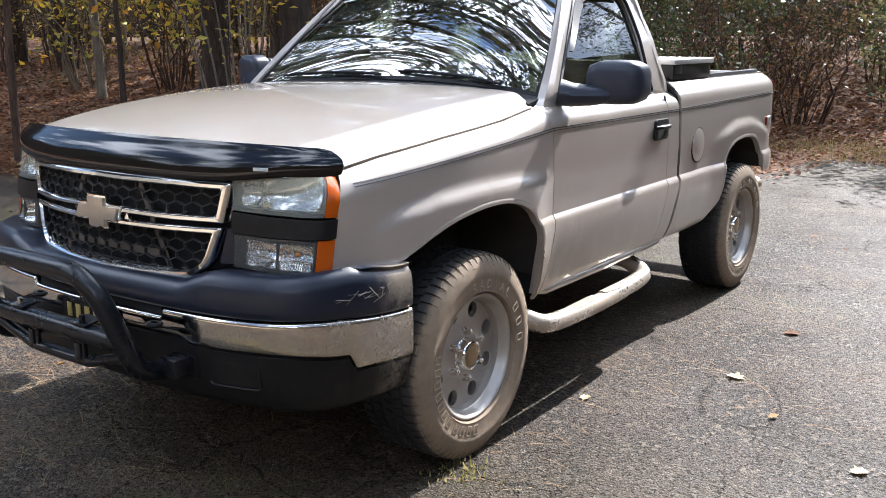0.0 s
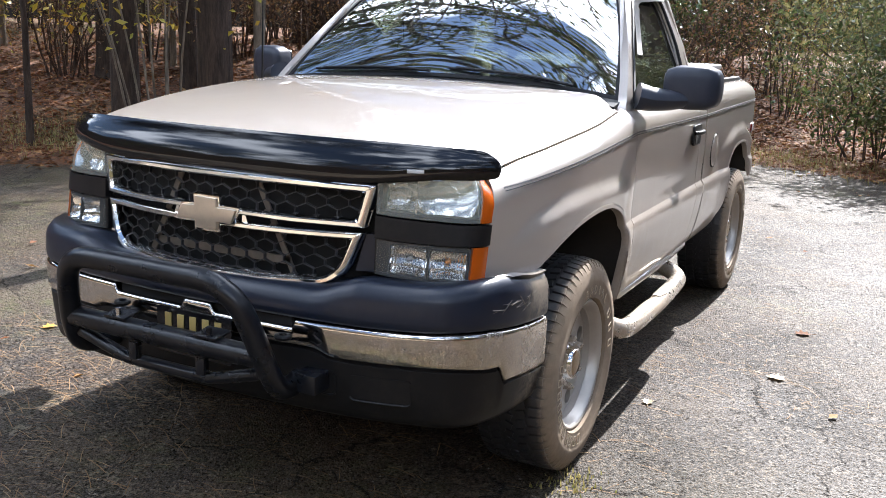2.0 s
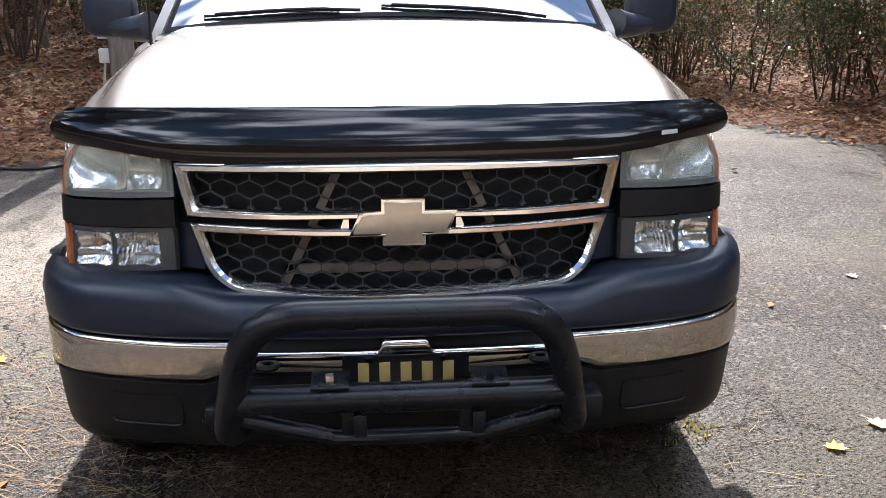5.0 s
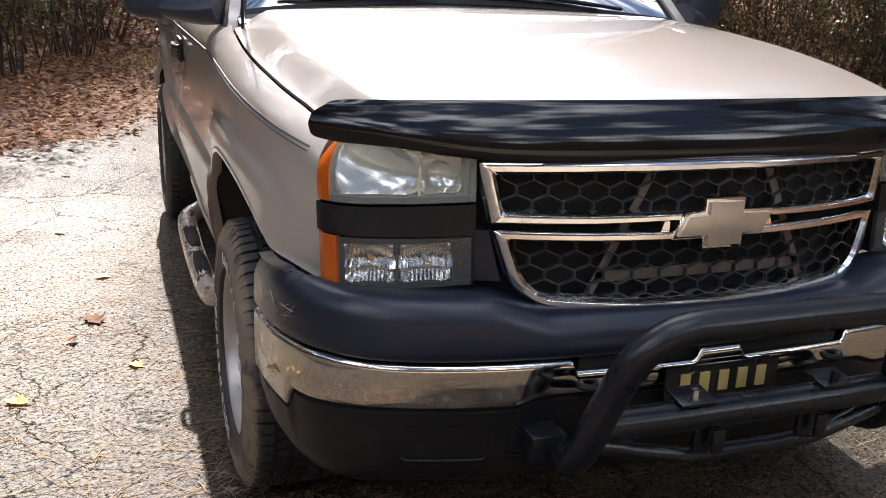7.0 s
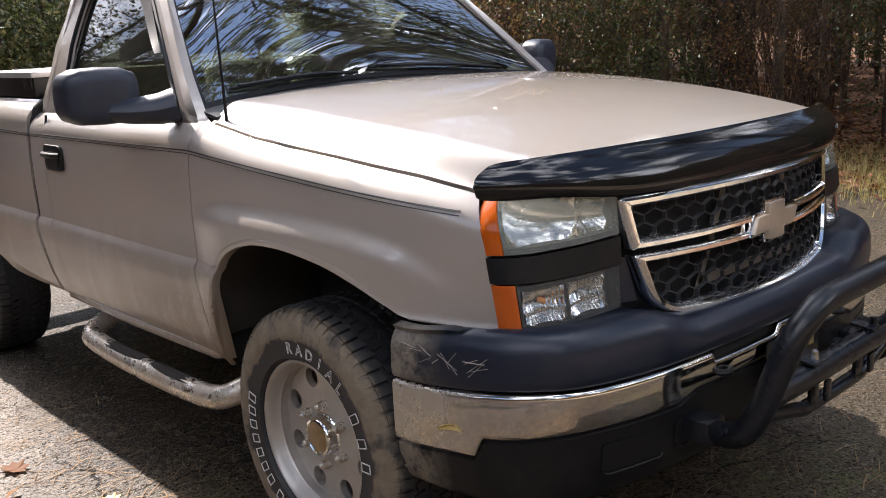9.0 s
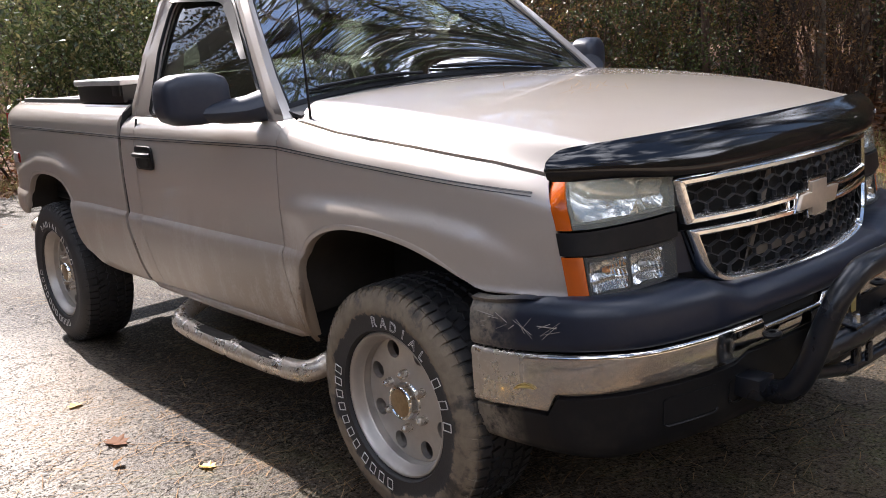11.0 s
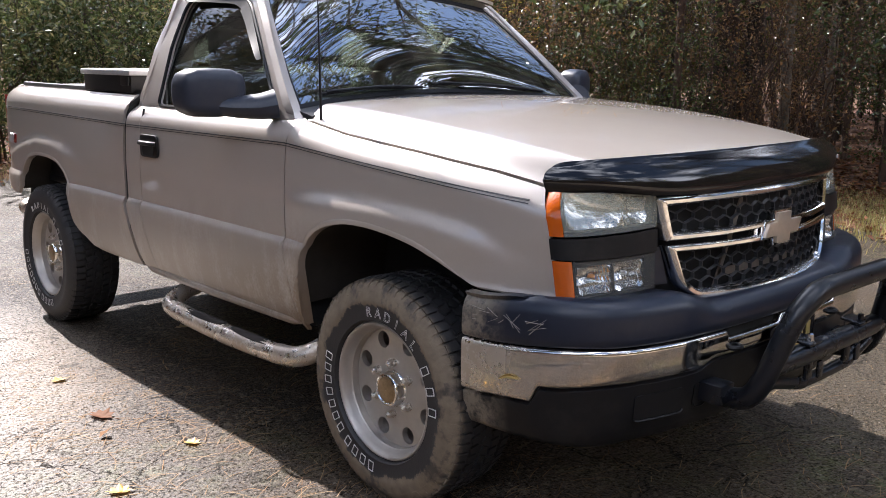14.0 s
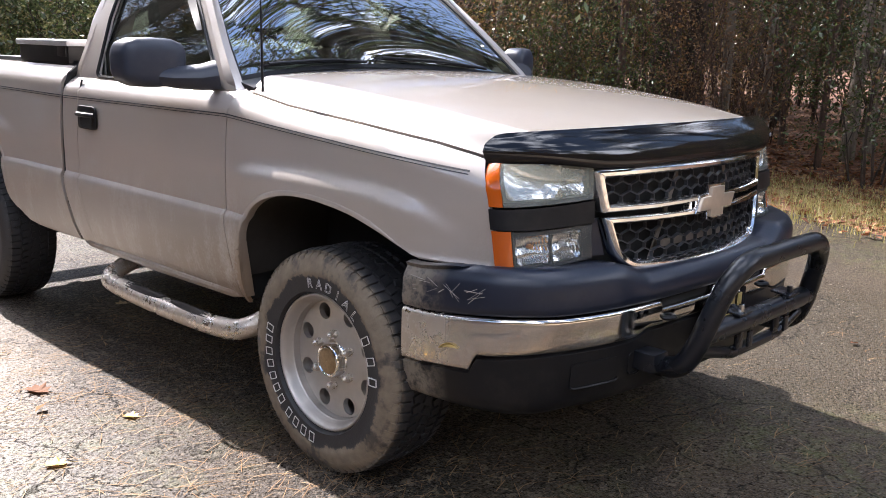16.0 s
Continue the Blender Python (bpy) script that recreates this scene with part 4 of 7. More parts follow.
# frame and running gear
for s in (1, -1):
    part("frame_rail", box((s * 0.42, 1.45, 0.56), (0.08, 4.3, 0.14), 0.01), "void", truck)
    part("cab_sill", box((s * 0.86, 1.19, 0.56), (0.12, 1.36, 0.12), 0.01), "void", truck)
part("cab_floor", box((0, 1.24, 0.66), (1.78, 1.32, 0.08), 0.01), "void", truck)
part("firewall", box((0, 0.60, 0.95), (1.74, 0.06, 0.66), 0.01), "void", truck)
part("engine_block", box((0, 0.05, 0.80), (1.04, 1.05, 0.50), 0.05), "void", truck)
part("front_axle", tube([(-0.80, 0, 0.39), (-0.3, 0.02, 0.42), (0.3, 0.02, 0.42), (0.80, 0, 0.39)], 0.05, 12, 4), "void", truck)
part("rear_axle", tube([(-0.80, 3.025, 0.39), (0, 3.025, 0.40), (0.80, 3.025, 0.39)], [0.05, 0.12, 0.05], 12), "void", truck)
part("exhaust", tube([(0.3, 0.6, 0.45), (0.3, 2.2, 0.45), (0.55, 2.7, 0.50)], 0.04, 10, 4), "steel", truck)
# interior
part("dashboard", sheet([[Vector((x, y, z + 0.02 * math.cos(x * 2))) for x in np.linspace(-0.82, 0.82, 17)] for y, z in ((0.72, 1.30), (0.86, 1.315), (0.98, 1.29), (1.03, 1.20), (1.00, 0.95))], 0.02, (0, 0, 1)), "dash", truck, "dark vinyl dashboard")
for x in (-0.47, 0.0, 0.47):
    w = 0.44 if x else 0.40
    part("seat_back", box((x, 1.68, 1.12), (w, 0.14, 0.66), 0.05, pose(0, 0, 0, -10), 3), "cloth", truck, "grey-beige cloth seat back")
    part("seat_cushion", box((x, 1.40, 0.82), (w, 0.50, 0.18), 0.05, None, 3), "cloth", truck)
    if x:
        part("headrest", box((x, 1.735, 1.555), (0.27, 0.10, 0.20), 0.045, pose(0, 0, 0, -8), 3), "cloth", truck, "padded headrest")
ring = [Vector((0.42 + 0.19 * math.cos(a), 1.13 + 0.19 * math.sin(a) * 0.42, 1.25 + 0.19 * math.sin(a) * 0.90)) for a in (2 * math.pi * k / 32 for k in range(33))]
wheel_bm = bmesh.new()
add_tube(wheel_bm, ring, 0.014, 8, False)
add_box(wheel_bm, (0.42, 1.12, 1.25), (0.14, 0.05, 0.10), pose(0, 0, 0, -25), 0.02)
for a in (0.2, math.pi - 0.2, -math.pi / 2):
    add_tube(wheel_bm, [(0.42, 1.12, 1.25), (0.42 + 0.19 * math.cos(a), 1.13 + 0.08 * math.sin(a), 1.25 + 0.171 * math.sin(a))], 0.012, 8)
part("steering_wheel", wheel_bm, "dash", truck, "dark steering wheel")
part("rear_view_mirror", box((0, 1.16, 1.72), (0.24, 0.03, 0.06), 0.014), "black", truck)
# aerial on the passenger side fender
part("aerial", tube([(-0.86, 0.49, 1.27), (-0.86, 0.50, 1.7), (-0.86, 0.52, 2.12)], [0.006, 0.0025, 0.0015], 8), "black", truck, "thin black radio aerial")


# ---- the truck's front end ----
def along(poly, n):
    """n + 1 even steps along an open plan curve, with its outward normals."""
    pts = catmull([Vector((x, y, 0)) for x, y in poly], 10)
    acc = [0.0]
    for a, b in zip(pts, pts[1:]):
        acc.append(acc[-1] + (b - a).length)
    out = []
    for k in range(n + 1):
        d = acc[-1] * k / n
        x, y = (float(np.interp(d, acc, [p[i] for p in pts])) for i in (0, 1))
        out.append((x, y, d))
    res = []
    for k, (x, y, d) in enumerate(out):
        a, b = out[max(k - 1, 0)], out[min(k + 1, n)]
        t = Vector((b[0] - a[0], b[1] - a[1])).normalized()
        res.append((Vector((x, y, 0)), Vector((t.y, -t.x, 0)), d / acc[-1]))
    return res


def face_y(x):
    """Plan curve of the grille."""
    return -0.888 + 0.106 * (x / 0.55) ** 2


BUMPER = [(-0.957, -0.385), (-0.948, -0.52), (-0.925, -0.65), (-0.875, -0.765), (-0.78, -0.855), (-0.60, -0.915), (-0.35, -0.948), (0, -0.962), (0.35, -0.948), (0.60, -0.915), (0.78, -0.855), (0.875, -0.765), (0.925, -0.65), (0.948, -0.52), (0.957, -0.385)]
CURVE = along([(x * 1.012, y) for x, y in BUMPER], 600)


def bumper_rows(profile):
    """Rows of points from a profile function of the place: (inset, height) pairs."""
    return [[p - n * i + Vector((0, 0, z)) for i, z in profile(p)] for p, n, _ in CURVE]


def back_in(p):
    return 0.03 + 0.13 * smooth01(-0.55, -0.80, p.y)


def pad_profile(p):
    ax = abs(p.x)
    top = 0.806 + 0.044 * smooth01(0.40, 0.58, ax) - 0.028 * smooth01(-0.66, -0.42, p.y)
    bot = 0.713 - 0.029 * smooth01(-0.85, -0.40, p.y)
    b = back_in(p)
    top += 0.013 * smooth01(-0.90, -0.60, p.y) * smooth01(0.0, 0.6, p.x)
    dip = 0.014 * smooth01(0.40, 0.58, ax)
    return [(b, top - dip), (b * 0.55, top + 0.004 - dip * 0.5), (0.040, top), (0.022, top - 0.010), (0.008, top - 0.028), (0.001, top - 0.050), (-0.002, bot + 0.030), (0.000, bot + 0.012), (0.006, bot + 0.003), (0.014, bot), (0.030, bot)]


def chrome_top(p):
    ax = abs(p.x)
    mid = 0.684 + 0.027 * smooth01(0.070, 0.050, ax)
    return mid + (0.709 - mid) * smooth01(0.358, 0.371, ax) - 0.029 * smooth01(-0.85, -0.40, p.y)


def chrome_low(p):
    return 0.628 - 0.021 * smooth01(0.42, 0.50, abs(p.x)) - 0.026 * smooth01(-0.90, -0.66, p.y) - 0.052 * smooth01(-0.668, -0.634, p.y) - 0.014 * smooth01(-0.63, -0.40, p.y)


def chrome_profile(p):
    t, b = chrome_top(p), chrome_low(p)
    return [(0.030, t - 0.001), (0.012, t + 0.001), (0.006, t), (0.002, t - 0.003), (-0.001, t - 0.008), (-0.002, t - 0.014), (-0.0022, t * 0.6 + b * 0.4), (-0.0016, b + 0.020), (0.0, b + 0.010), (0.004, b + 0.003), (0.010, b), (0.02, b - 0.002)]


def valance_profile(p):
    t = chrome_low(p) - 0.003
    low = 0.395
    k = 1 - 0.6 * smooth01(0.70, 0.92, abs(p.x))
    return [(0.02, t), (0.008, t - 0.008), (0.010, t - 0.03), (0.014, t * 0.6 + low * 0.4), (0.014 + 0.012 * k, low + 0.055), (0.014 + 0.028 * k, low + 0.022), (0.014 + 0.051 * k, low + 0.006), (0.014 + 0.096 * k, low)]


bumper = part("front_bumper", sheet(bumper_rows(chrome_profile), 0.006, (0, -1, 0)), "dirty_chrome", truck, "scuffed chrome front bumper bar", 45)
part("bumper_pad", sheet(bumper_rows(pad_profile), 0.006, (0, -1, 0.4)), "pad", bumper, "dark plastic bumper top pad", 45)
part("valance", sheet(bumper_rows(valance_profile), 0.008, (0, -1, 0)), "valance", bumper, "black plastic lower valance", 45)
part("bumper_beam", box((0, -0.80, 0.66), (1.24, 0.12, 0.20), 0.03), "void", bumper)
part("air_slot", box((0, -0.925, 0.702), (0.70, 0.02, 0.05), 0.008), "void", bumper)
for s in (1, -1):
    for x0, x1, z0, z1 in ((0.55, 0.74, 0.485, 0.562), (0.45, 0.505, 0.49, 0.560)):
        rows = []
        for p, n, _ in CURVE:
            if x0 < s * p.x < x1 and p.y < -0.80:
                r = min(1.0, min(s * p.x - x0, x1 - s * p.x) / 0.018)
                k = 0.55 + 0.45 * math.sqrt(max(0.0, 1 - (1 - r) ** 2))
                rows.append([p + n * (-0.008 - 0.006 * (0.562 - z) / 0.08) + Vector((0, 0, z)) for z in ((z0 + z1) / 2 + (f - 0.5) * (z1 - z0) * k for f in (0.0, 0.33, 0.66, 1.0))])
        part("valance_recess", sheet(rows, 0.003, (0, -1, 0)), "black", bumper, "shallow recess in the valance")
        part("opening_lip", tube([r[0] + Vector((0, -0.003, -0.003)) for r in rows], 0.0035, 6), "black", bumper)
    part("tow_hook", tube([(s * 0.31, -0.90, 0.650), (s * 0.31, -0.955, 0.652), (s * 0.33, -0.970, 0.652), (s * 0.35, -0.955, 0.652), (s * 0.35, -0.90, 0.650)], 0.009, 8, 5), "black", bumper)

# a narrow dead leaf clinging to the chrome at the bumper's end
p, n, _ = min(CURVE, key=lambda c: abs(c[0].y + 0.575) + (0 if c[0].x < 0 else 9))
t = Vector((n.y, -n.x, 0))
bm = bmesh.new()
rows = [[p + n * (0.0035 + 0.004 * abs(f)) + t * (0.036 * k) + Vector((0, 0, 0.600 - 0.010 * k * k - 0.006 * k + 0.007 * f * (1 - k * k))) for f in (-1, 0, 1)] for k in (-1, -0.6, -0.2, 0.2, 0.6, 1)]
part("stuck_leaf", sheet(rows, 0.001, (-1, 0, 0)), "gold_leaf", bumper, "narrow yellow leaf stuck to the chrome", 0)

# pale scuffs across the pad's ends
scuff_rng = np.random.default_rng(3)
for s in (1, -1):
    ends = [(p, n) for p, n, _ in CURVE if s * p.x > 0.8 and -0.72 < p.y < -0.42]
    for k in range(16):
        i = int(scuff_rng.integers(0, len(ends) - 18))
        m = int(scuff_rng.integers(3, 14))
        z0, z1 = scuff_rng.uniform(0.735, 0.80, 2)
        line = [ends[i + j][0] + ends[i + j][1] * 0.0022 + Vector((0, 0, z0 + (z1 - z0) * j / m)) for j in range(m + 1)]
        part("scuff_mark", tube(line, float(scuff_rng.uniform(0.0005, 0.0014)), 4), "scuff", bumper)

# grille: two chrome frames, honeycomb, emblem
UP_O = [(-0.549, 1.118), (-0.27, 1.125), (0.0, 1.128), (0.27, 1.125), (0.549, 1.118), (0.523, 0.988), (0.30, 0.990), (0.125, 0.996), (-0.125, 0.996), (-0.30, 0.990), (-0.523, 0.988)]
UP_I = [(-0.512, 1.092), (-0.27, 1.100), (0.0, 1.103), (0.27, 1.100), (0.512, 1.092), (0.492, 1.013), (0.30, 1.014), (0.10, 1.018), (-0.10, 1.018), (-0.30, 1.014), (-0.492, 1.013)]
LO_O = [(-0.516, 0.972, 0.004), (-0.30, 0.972), (0.0, 0.974), (0.30, 0.972), (0.516, 0.972, 0.004), (0.478, 0.850, 0.08), (0.42, 0.806, 0.05), (0.20, 0.796), (-0.20, 0.796), (-0.42, 0.806, 0.05), (-0.478, 0.850, 0.08)]
LO_I = [(-0.478, 0.948, 0.004), (-0.30, 0.948), (0.0, 0.950), (0.30, 0.948), (0.478, 0.948, 0.004), (0.446, 0.862, 0.07), (0.40, 0.828, 0.04), (0.20, 0.818), (-0.20, 0.818), (-0.40, 0.828, 0.04), (-0.446, 0.862, 0.07)]


def frame_lean(z):
    return 0.06 * (z - 1.05)


def on_face(p, d=0.0):
    return Vector((p[0], face_y(p[0]) + frame_lean(p[1]) - d, p[1]))


grille = part("grille", sheet([[Vector((x, face_y(x) + 0.055, z)) for z in (0.78, 0.95, 1.13)] for x in np.linspace(-0.56, 0.56, 21)], 0.02, (0, -1, 0)), "void", truck, "black honeycomb grille in chrome frames")
for o, i in ((UP_O, UP_I), (LO_O, LO_I)):
    lo, li = ([on_face(p) for p in loop_round(q, 5, 0.006)] for q in (o, i))
    dense_o, dense_i = [], []
    for k in range(len(lo)):
        a, b, c, d = lo[k], lo[(k + 1) % len(lo)], li[k], li[(k + 1) % len(li)]
        for j in range(4):
            pa, pc = a.lerp(b, j / 4), c.lerp(d, j / 4)
            dense_o.append(on_face((pa.x, pa.z)))
            dense_i.append(on_face((pc.x, pc.z)))
    part("chrome_frame", ring_strip(dense_o, dense_i, (0, -0.016, 0), (0, 0.022, 0)), "chrome", grille, "bright chrome grille frame", 40)
for s in (1, -1):
    end = [(s * 0.128, 1.000), (s * 0.128, 0.968), (s * 0.150, 0.968), (s * 0.138, 1.000)]
    part("chrome_bridge", prism([on_face(p, 0.004) for p in end], (0, 0.02, 0)), "chrome", grille)


def honeycomb(z0, z1, hw):
    """A wire mesh of pointed hexagons between two heights; hw(z): half the width there."""
    bm = bmesh.new()
    w, v, r = 0.066, 0.018, 0.0145
    rows = int((z1 - z0) / (v + r)) + 3
    edges = set()
    for k in range(-1, rows):
        for i in range(-10, 11):
            cx = i * w + (w / 2 if k % 2 else 0.0)
            cz = z0 + 0.006 + k * (v + r)
            hexa = [(cx - w / 2, cz), (cx - w / 2, cz + v), (cx, cz + v + r), (cx + w / 2, cz + v), (cx + w / 2, cz), (cx, cz - r)]
            for j in range(6):
                a, b = hexa[j], hexa[(j + 1) % 6]
                edges.add(tuple(sorted([(round(a[0], 4), round(a[1], 4)), (round(b[0], 4), round(b[1], 4))])))
    for a, b in sorted(edges):
        mid = ((a[0] + b[0]) / 2, (a[1] + b[1]) / 2)
        if z0 - 0.004 < mid[1] < z1 + 0.004 and abs(mid[0]) < hw(mid[1]):
            p, q = on_face(a, -0.012), on_face(b, -0.012)
            d = (q - p).normalized()
            n = d.cross(Vector((0, 1, 0))).normalized() * 0.0014
            e = Vector((0, 0.012, 0))
            fr = [p + n, q + n, q - n, p - n]
            vs = [bm.verts.new(c) for c in fr] + [bm.verts.new(c + e) for c in fr]
            for f in ((0, 1, 2, 3), (0, 4, 5, 1), (2, 6, 7, 3)):
                bm.faces.new([vs[t] for t in f])
    return bm


part("honeycomb", honeycomb(1.010, 1.100, lambda z: 0.495 + 0.02 * (z - 1.01) / 0.09), "mesh", grille, "dark honeycomb mesh", 0)
part("honeycomb", honeycomb(0.822, 0.950, lambda z: lerp_table([(0.82, 0.40), (0.86, 0.45), (0.95, 0.485)], z)), "mesh", grille, "dark honeycomb mesh", 0)
for s in (1, -1):
    part("brace", box((s * 0.225, -0.842, 0.955), (0.020, 0.006, 0.36), 0.001, pose(0, 0, 0, 0, -s * 26, 0)), "steel", grille, "grey steel brace behind the mesh")
part("brace", box((0, -0.842, 0.86), (0.56, 0.006, 0.026), 0.001), "steel", grille)


def cross_shape(k):
    """The plain slanted cross of the badge, grown by k."""
    return [(-0.121 - k * 1.2, 0.962 - k), (-0.043 - k, 0.962 - k), (-0.043 - k, 0.937 - k), (0.049 + k, 0.937 - k), (0.049 + k, 0.964 - k), (0.103 + k * 0.8, 0.964 - k), (0.124 + k * 1.2, 1.013 + k), (0.047 + k, 1.013 + k), (0.047 + k, 1.042 + k), (-0.045 - k, 1.042 + k), (-0.045 - k, 1.012 + k), (-0.097 - k * 0.8, 1.010 + k)]


part("emblem", prism([(x, -0.908, z) for x, z in cross_shape(0.006)], (0, 0.03, 0), 0.003), "chrome", grille, "chrome-edged emblem base")
part("emblem_face", prism([(x, -0.916, z) for x, z in cross_shape(-0.002)], (0, 0.02, 0), 0.002), "gold", grille, "faded gold cross emblem")


# ---- lamps ----
LAMP = [(0.552, -0.782), (0.65, -0.762), (0.74, -0.730), (0.80, -0.700), (0.838, -0.664), (0.857, -0.628), (0.863, -0.600)]
LAMP_CURVE = along(LAMP, 48)


def lamp_at(s, t, z, depth=0.0):
    i = min(47, int(t * 48))
    a, b = LAMP_CURVE[i], LAMP_CURVE[i + 1]
    f = t * 48 - i
    p, n = a[0].lerp(b[0], f), a[1].lerp(b[1], f)
    q = p - n * depth
    turn_in = 0.062 * t ** 5 * max(0.0, 1 - (1.142 - z) / 0.085) ** 2.4
    return Vector((s * (q.x - turn_in), q.y - 0.008 * t ** 4 - (1.147 - z) * (0.06 + 0.13 * t) + 2.8 * t ** 3 * max(0.0, z - 1.03) ** 2, z))


def lamp_sheet(s, t0, t1, z_low, z_high, depth, thick, n=24, m=8, bowls=(), flute=0.003, steps=1.0):
    rows = []
    for k in range(n + 1):
        t = t0 + (t1 - t0) * k / n
        row = []
        for j in range(m + 1):
            z = z_low(t) + (z_high(t) - z_low(t)) * j / m
            d = depth
            for tc, w in bowls:
                e = 1 - ((t - tc) / w) ** 2 - ((j / m - 0.5) / 0.62) ** 2
                d += 0.034 * max(0.0, e) ** 0.8
            if bowls:
                d += flute * math.cos(math.pi * k) + 2.2 * steps * flute * ((j % 3) / 2.0 - 0.5)
            row.append(lamp_at(s, t, z, d))
        rows.append(row)
    return sheet(rows, thick, (s, -1, 0))


for s in (1, -1):
    def up_lo(t):
        return 1.034 - 0.015 * t

    def up_hi(t):
        return 1.130 + 0.034 * t - 0.026 * smooth01(0.78, 1.0, t)

    def lo_lo(t):
        return 0.850 - 0.014 * t

    def lo_hi(t):
        return 0.957 - 0.008 * t
    lamp = part("headlamp", lamp_sheet(s, 0.0, 1.0, up_lo, up_hi, 0.05, 0.01), "lens_grey", truck, "hazy headlamp with an amber corner")
    part("lamp_reflector", lamp_sheet(s, 0.33, 0.835, lambda t: up_lo(t) + 0.016 + 0.010 * max(0.0, abs(t - 0.58) / 0.25) ** 6, lambda t: up_hi(t) - 0.004, 0.010, 0.004, 40, 12, ((0.585, 0.26),), 0.0003, 0.0), "reflector", lamp)
    part("lamp_reflector", lamp_sheet(s, 0.085, 0.315, lambda t: up_lo(t) + 0.016 + 0.012 * max(0.0, abs(t - 0.2) / 0.115) ** 6, lambda t: up_hi(t) - 0.010, 0.010, 0.004, 24, 12, ((0.20, 0.13),), 0.0002, 0.0), "reflector", lamp)
    part("lamp_divider", lamp_sheet(s, 0.314, 0.331, up_lo, up_hi, 0.016, 0.02, 3), "reflector", lamp)
    part("lamp_lens", lamp_sheet(s, 0.0, 0.862, up_lo, up_hi, 0.0, 0.004), "haze", lamp, "yellowed clear lens")
    part("lamp_bezel", lamp_sheet(s, 0.0, 0.86, up_lo, lambda t: up_lo(t) + 0.013, 0.003, 0.04), "pad", lamp)
    part("lamp_bezel", lamp_sheet(s, 0.0, 0.045, up_lo, up_hi, 0.004, 0.04), "pad", lamp)
    part("side_marker", lamp_sheet(s, 0.868, 1.0, up_lo, up_hi, 0.0, 0.01, 10), "amber", lamp, "amber corner lens")
    part("filler_strip", lamp_sheet(s, -0.0, 1.0, lambda t: lo_hi(t) + 0.004, lambda t: up_lo(t) - 0.006, -0.004, 0.03), "black", truck, "dark filler between the lamps")
    low = part("turn_signal", lamp_sheet(s, 0.0, 1.0, lo_lo, lo_hi, 0.05, 0.01), "void", truck, "lower clear lamp with an amber end")
    for t0, t1, za, zb in ((0.0, 0.81, 0.0, 0.009), (0.0, 0.81, 0.096, 0.107)):
        part("lamp_bezel", lamp_sheet(s, t0, t1, lambda t: lo_lo(t) + za, lambda t: lo_lo(t) + zb, 0.006, 0.045), "black", low)
    for t0, t1 in ((0.0, 0.125), (0.795, 0.812), (0.445, 0.462)):
        part("lamp_bezel", lamp_sheet(s, t0, t1, lo_lo, lo_hi, 0.0075, 0.045), "black", low)
    for t0, t1 in ((0.125, 0.445), (0.462, 0.795)):
        mid, wide = (t0 + t1) / 2, (t1 - t0) / 2

        def corner(t):
            return 0.010 + 0.012 * min(1.0, abs(t - mid) / wide) ** 8
        part("lamp_reflector", lamp_sheet(s, t0, t1, lambda t: lo_lo(t) + corner(t), lambda t: lo_hi(t) - corner(t), 0.014, 0.004, 26, 10, ((mid, wide * 1.02),), 0.0026, 1.0), "reflector", low)
        c = lamp_at(s, mid, 0.900, 0.046)
        bulb = bmesh.new()
        add_tube(bulb, [c + Vector((0, 0.02, 0)), c + Vector((0, -0.004, 0)), c + Vector((0, -0.014, 0)), c + Vector((0, -0.019, 0))], [0.006, 0.007, 0.006, 0.002], 12)
        part("bulb", bulb, "bulb" if mid > 0.5 else "clear_bulb", low, "orange bulb" if mid > 0.5 else "clear bulb")
    part("lamp_lens", lamp_sheet(s, 0.02, 0.815, lo_lo, lo_hi, 0.0, 0.003), "clear", low, "clear lens")
    part("side_marker", lamp_sheet(s, 0.820, 1.0, lo_lo, lo_hi, 0.0, 0.02, 10), "amber", low, "amber end lens")
    # lower inner corner of the lamp's housing beside the grille
    part("lamp_corner", prism([Vector((s * x, face_y(x) + 0.02 + frame_lean(z), z)) for x, z in ((0.558, 0.965), (0.515, 0.965), (0.488, 0.85), (0.56, 0.85))], (0, 0.05, 0)), "pad", truck)

# smoked deflector over the hood's lip
DEFL_LOW = [(p.x, p.y) for p in catmull([Vector((x, z, 0)) for x, z in ((0.0, 1.118), (0.25, 1.119), (0.48, 1.124), (0.60, 1.134), (0.73, 1.147), (0.82, 1.146), (0.90, 1.142))], 6)]


def defl_pt(x, t, w=1.0):
    """A place on the deflector: x across, t from its lower to its upper edge; w: how far it is still open."""
    ax = abs(x)
    low = Vector((x, -0.858 + 0.130 * ax ** 2 + 0.341 * ax ** 6, lerp_table(DEFL_LOW, ax)))
    top = Vector((x, -0.805 + 0.139 * ax ** 2 + 0.247 * ax ** 6, 1.249 - 0.009 * ax ** 2 - 0.033 * ax ** 6))
    mid = 0.24
    tt = mid + (t - mid) * w
    p = low.lerp(top, tt)
    out = 0.020 * math.sin(math.pi * min(1.0, tt * 1.08)) ** 0.8 - 0.010 * tt ** 5
    return p + Vector((math.copysign(out * 0.75 * smooth01(0.55, 0.86, ax), x), -out * (1 - 0.45 * smooth01(0.62, 0.88, ax)), 0))


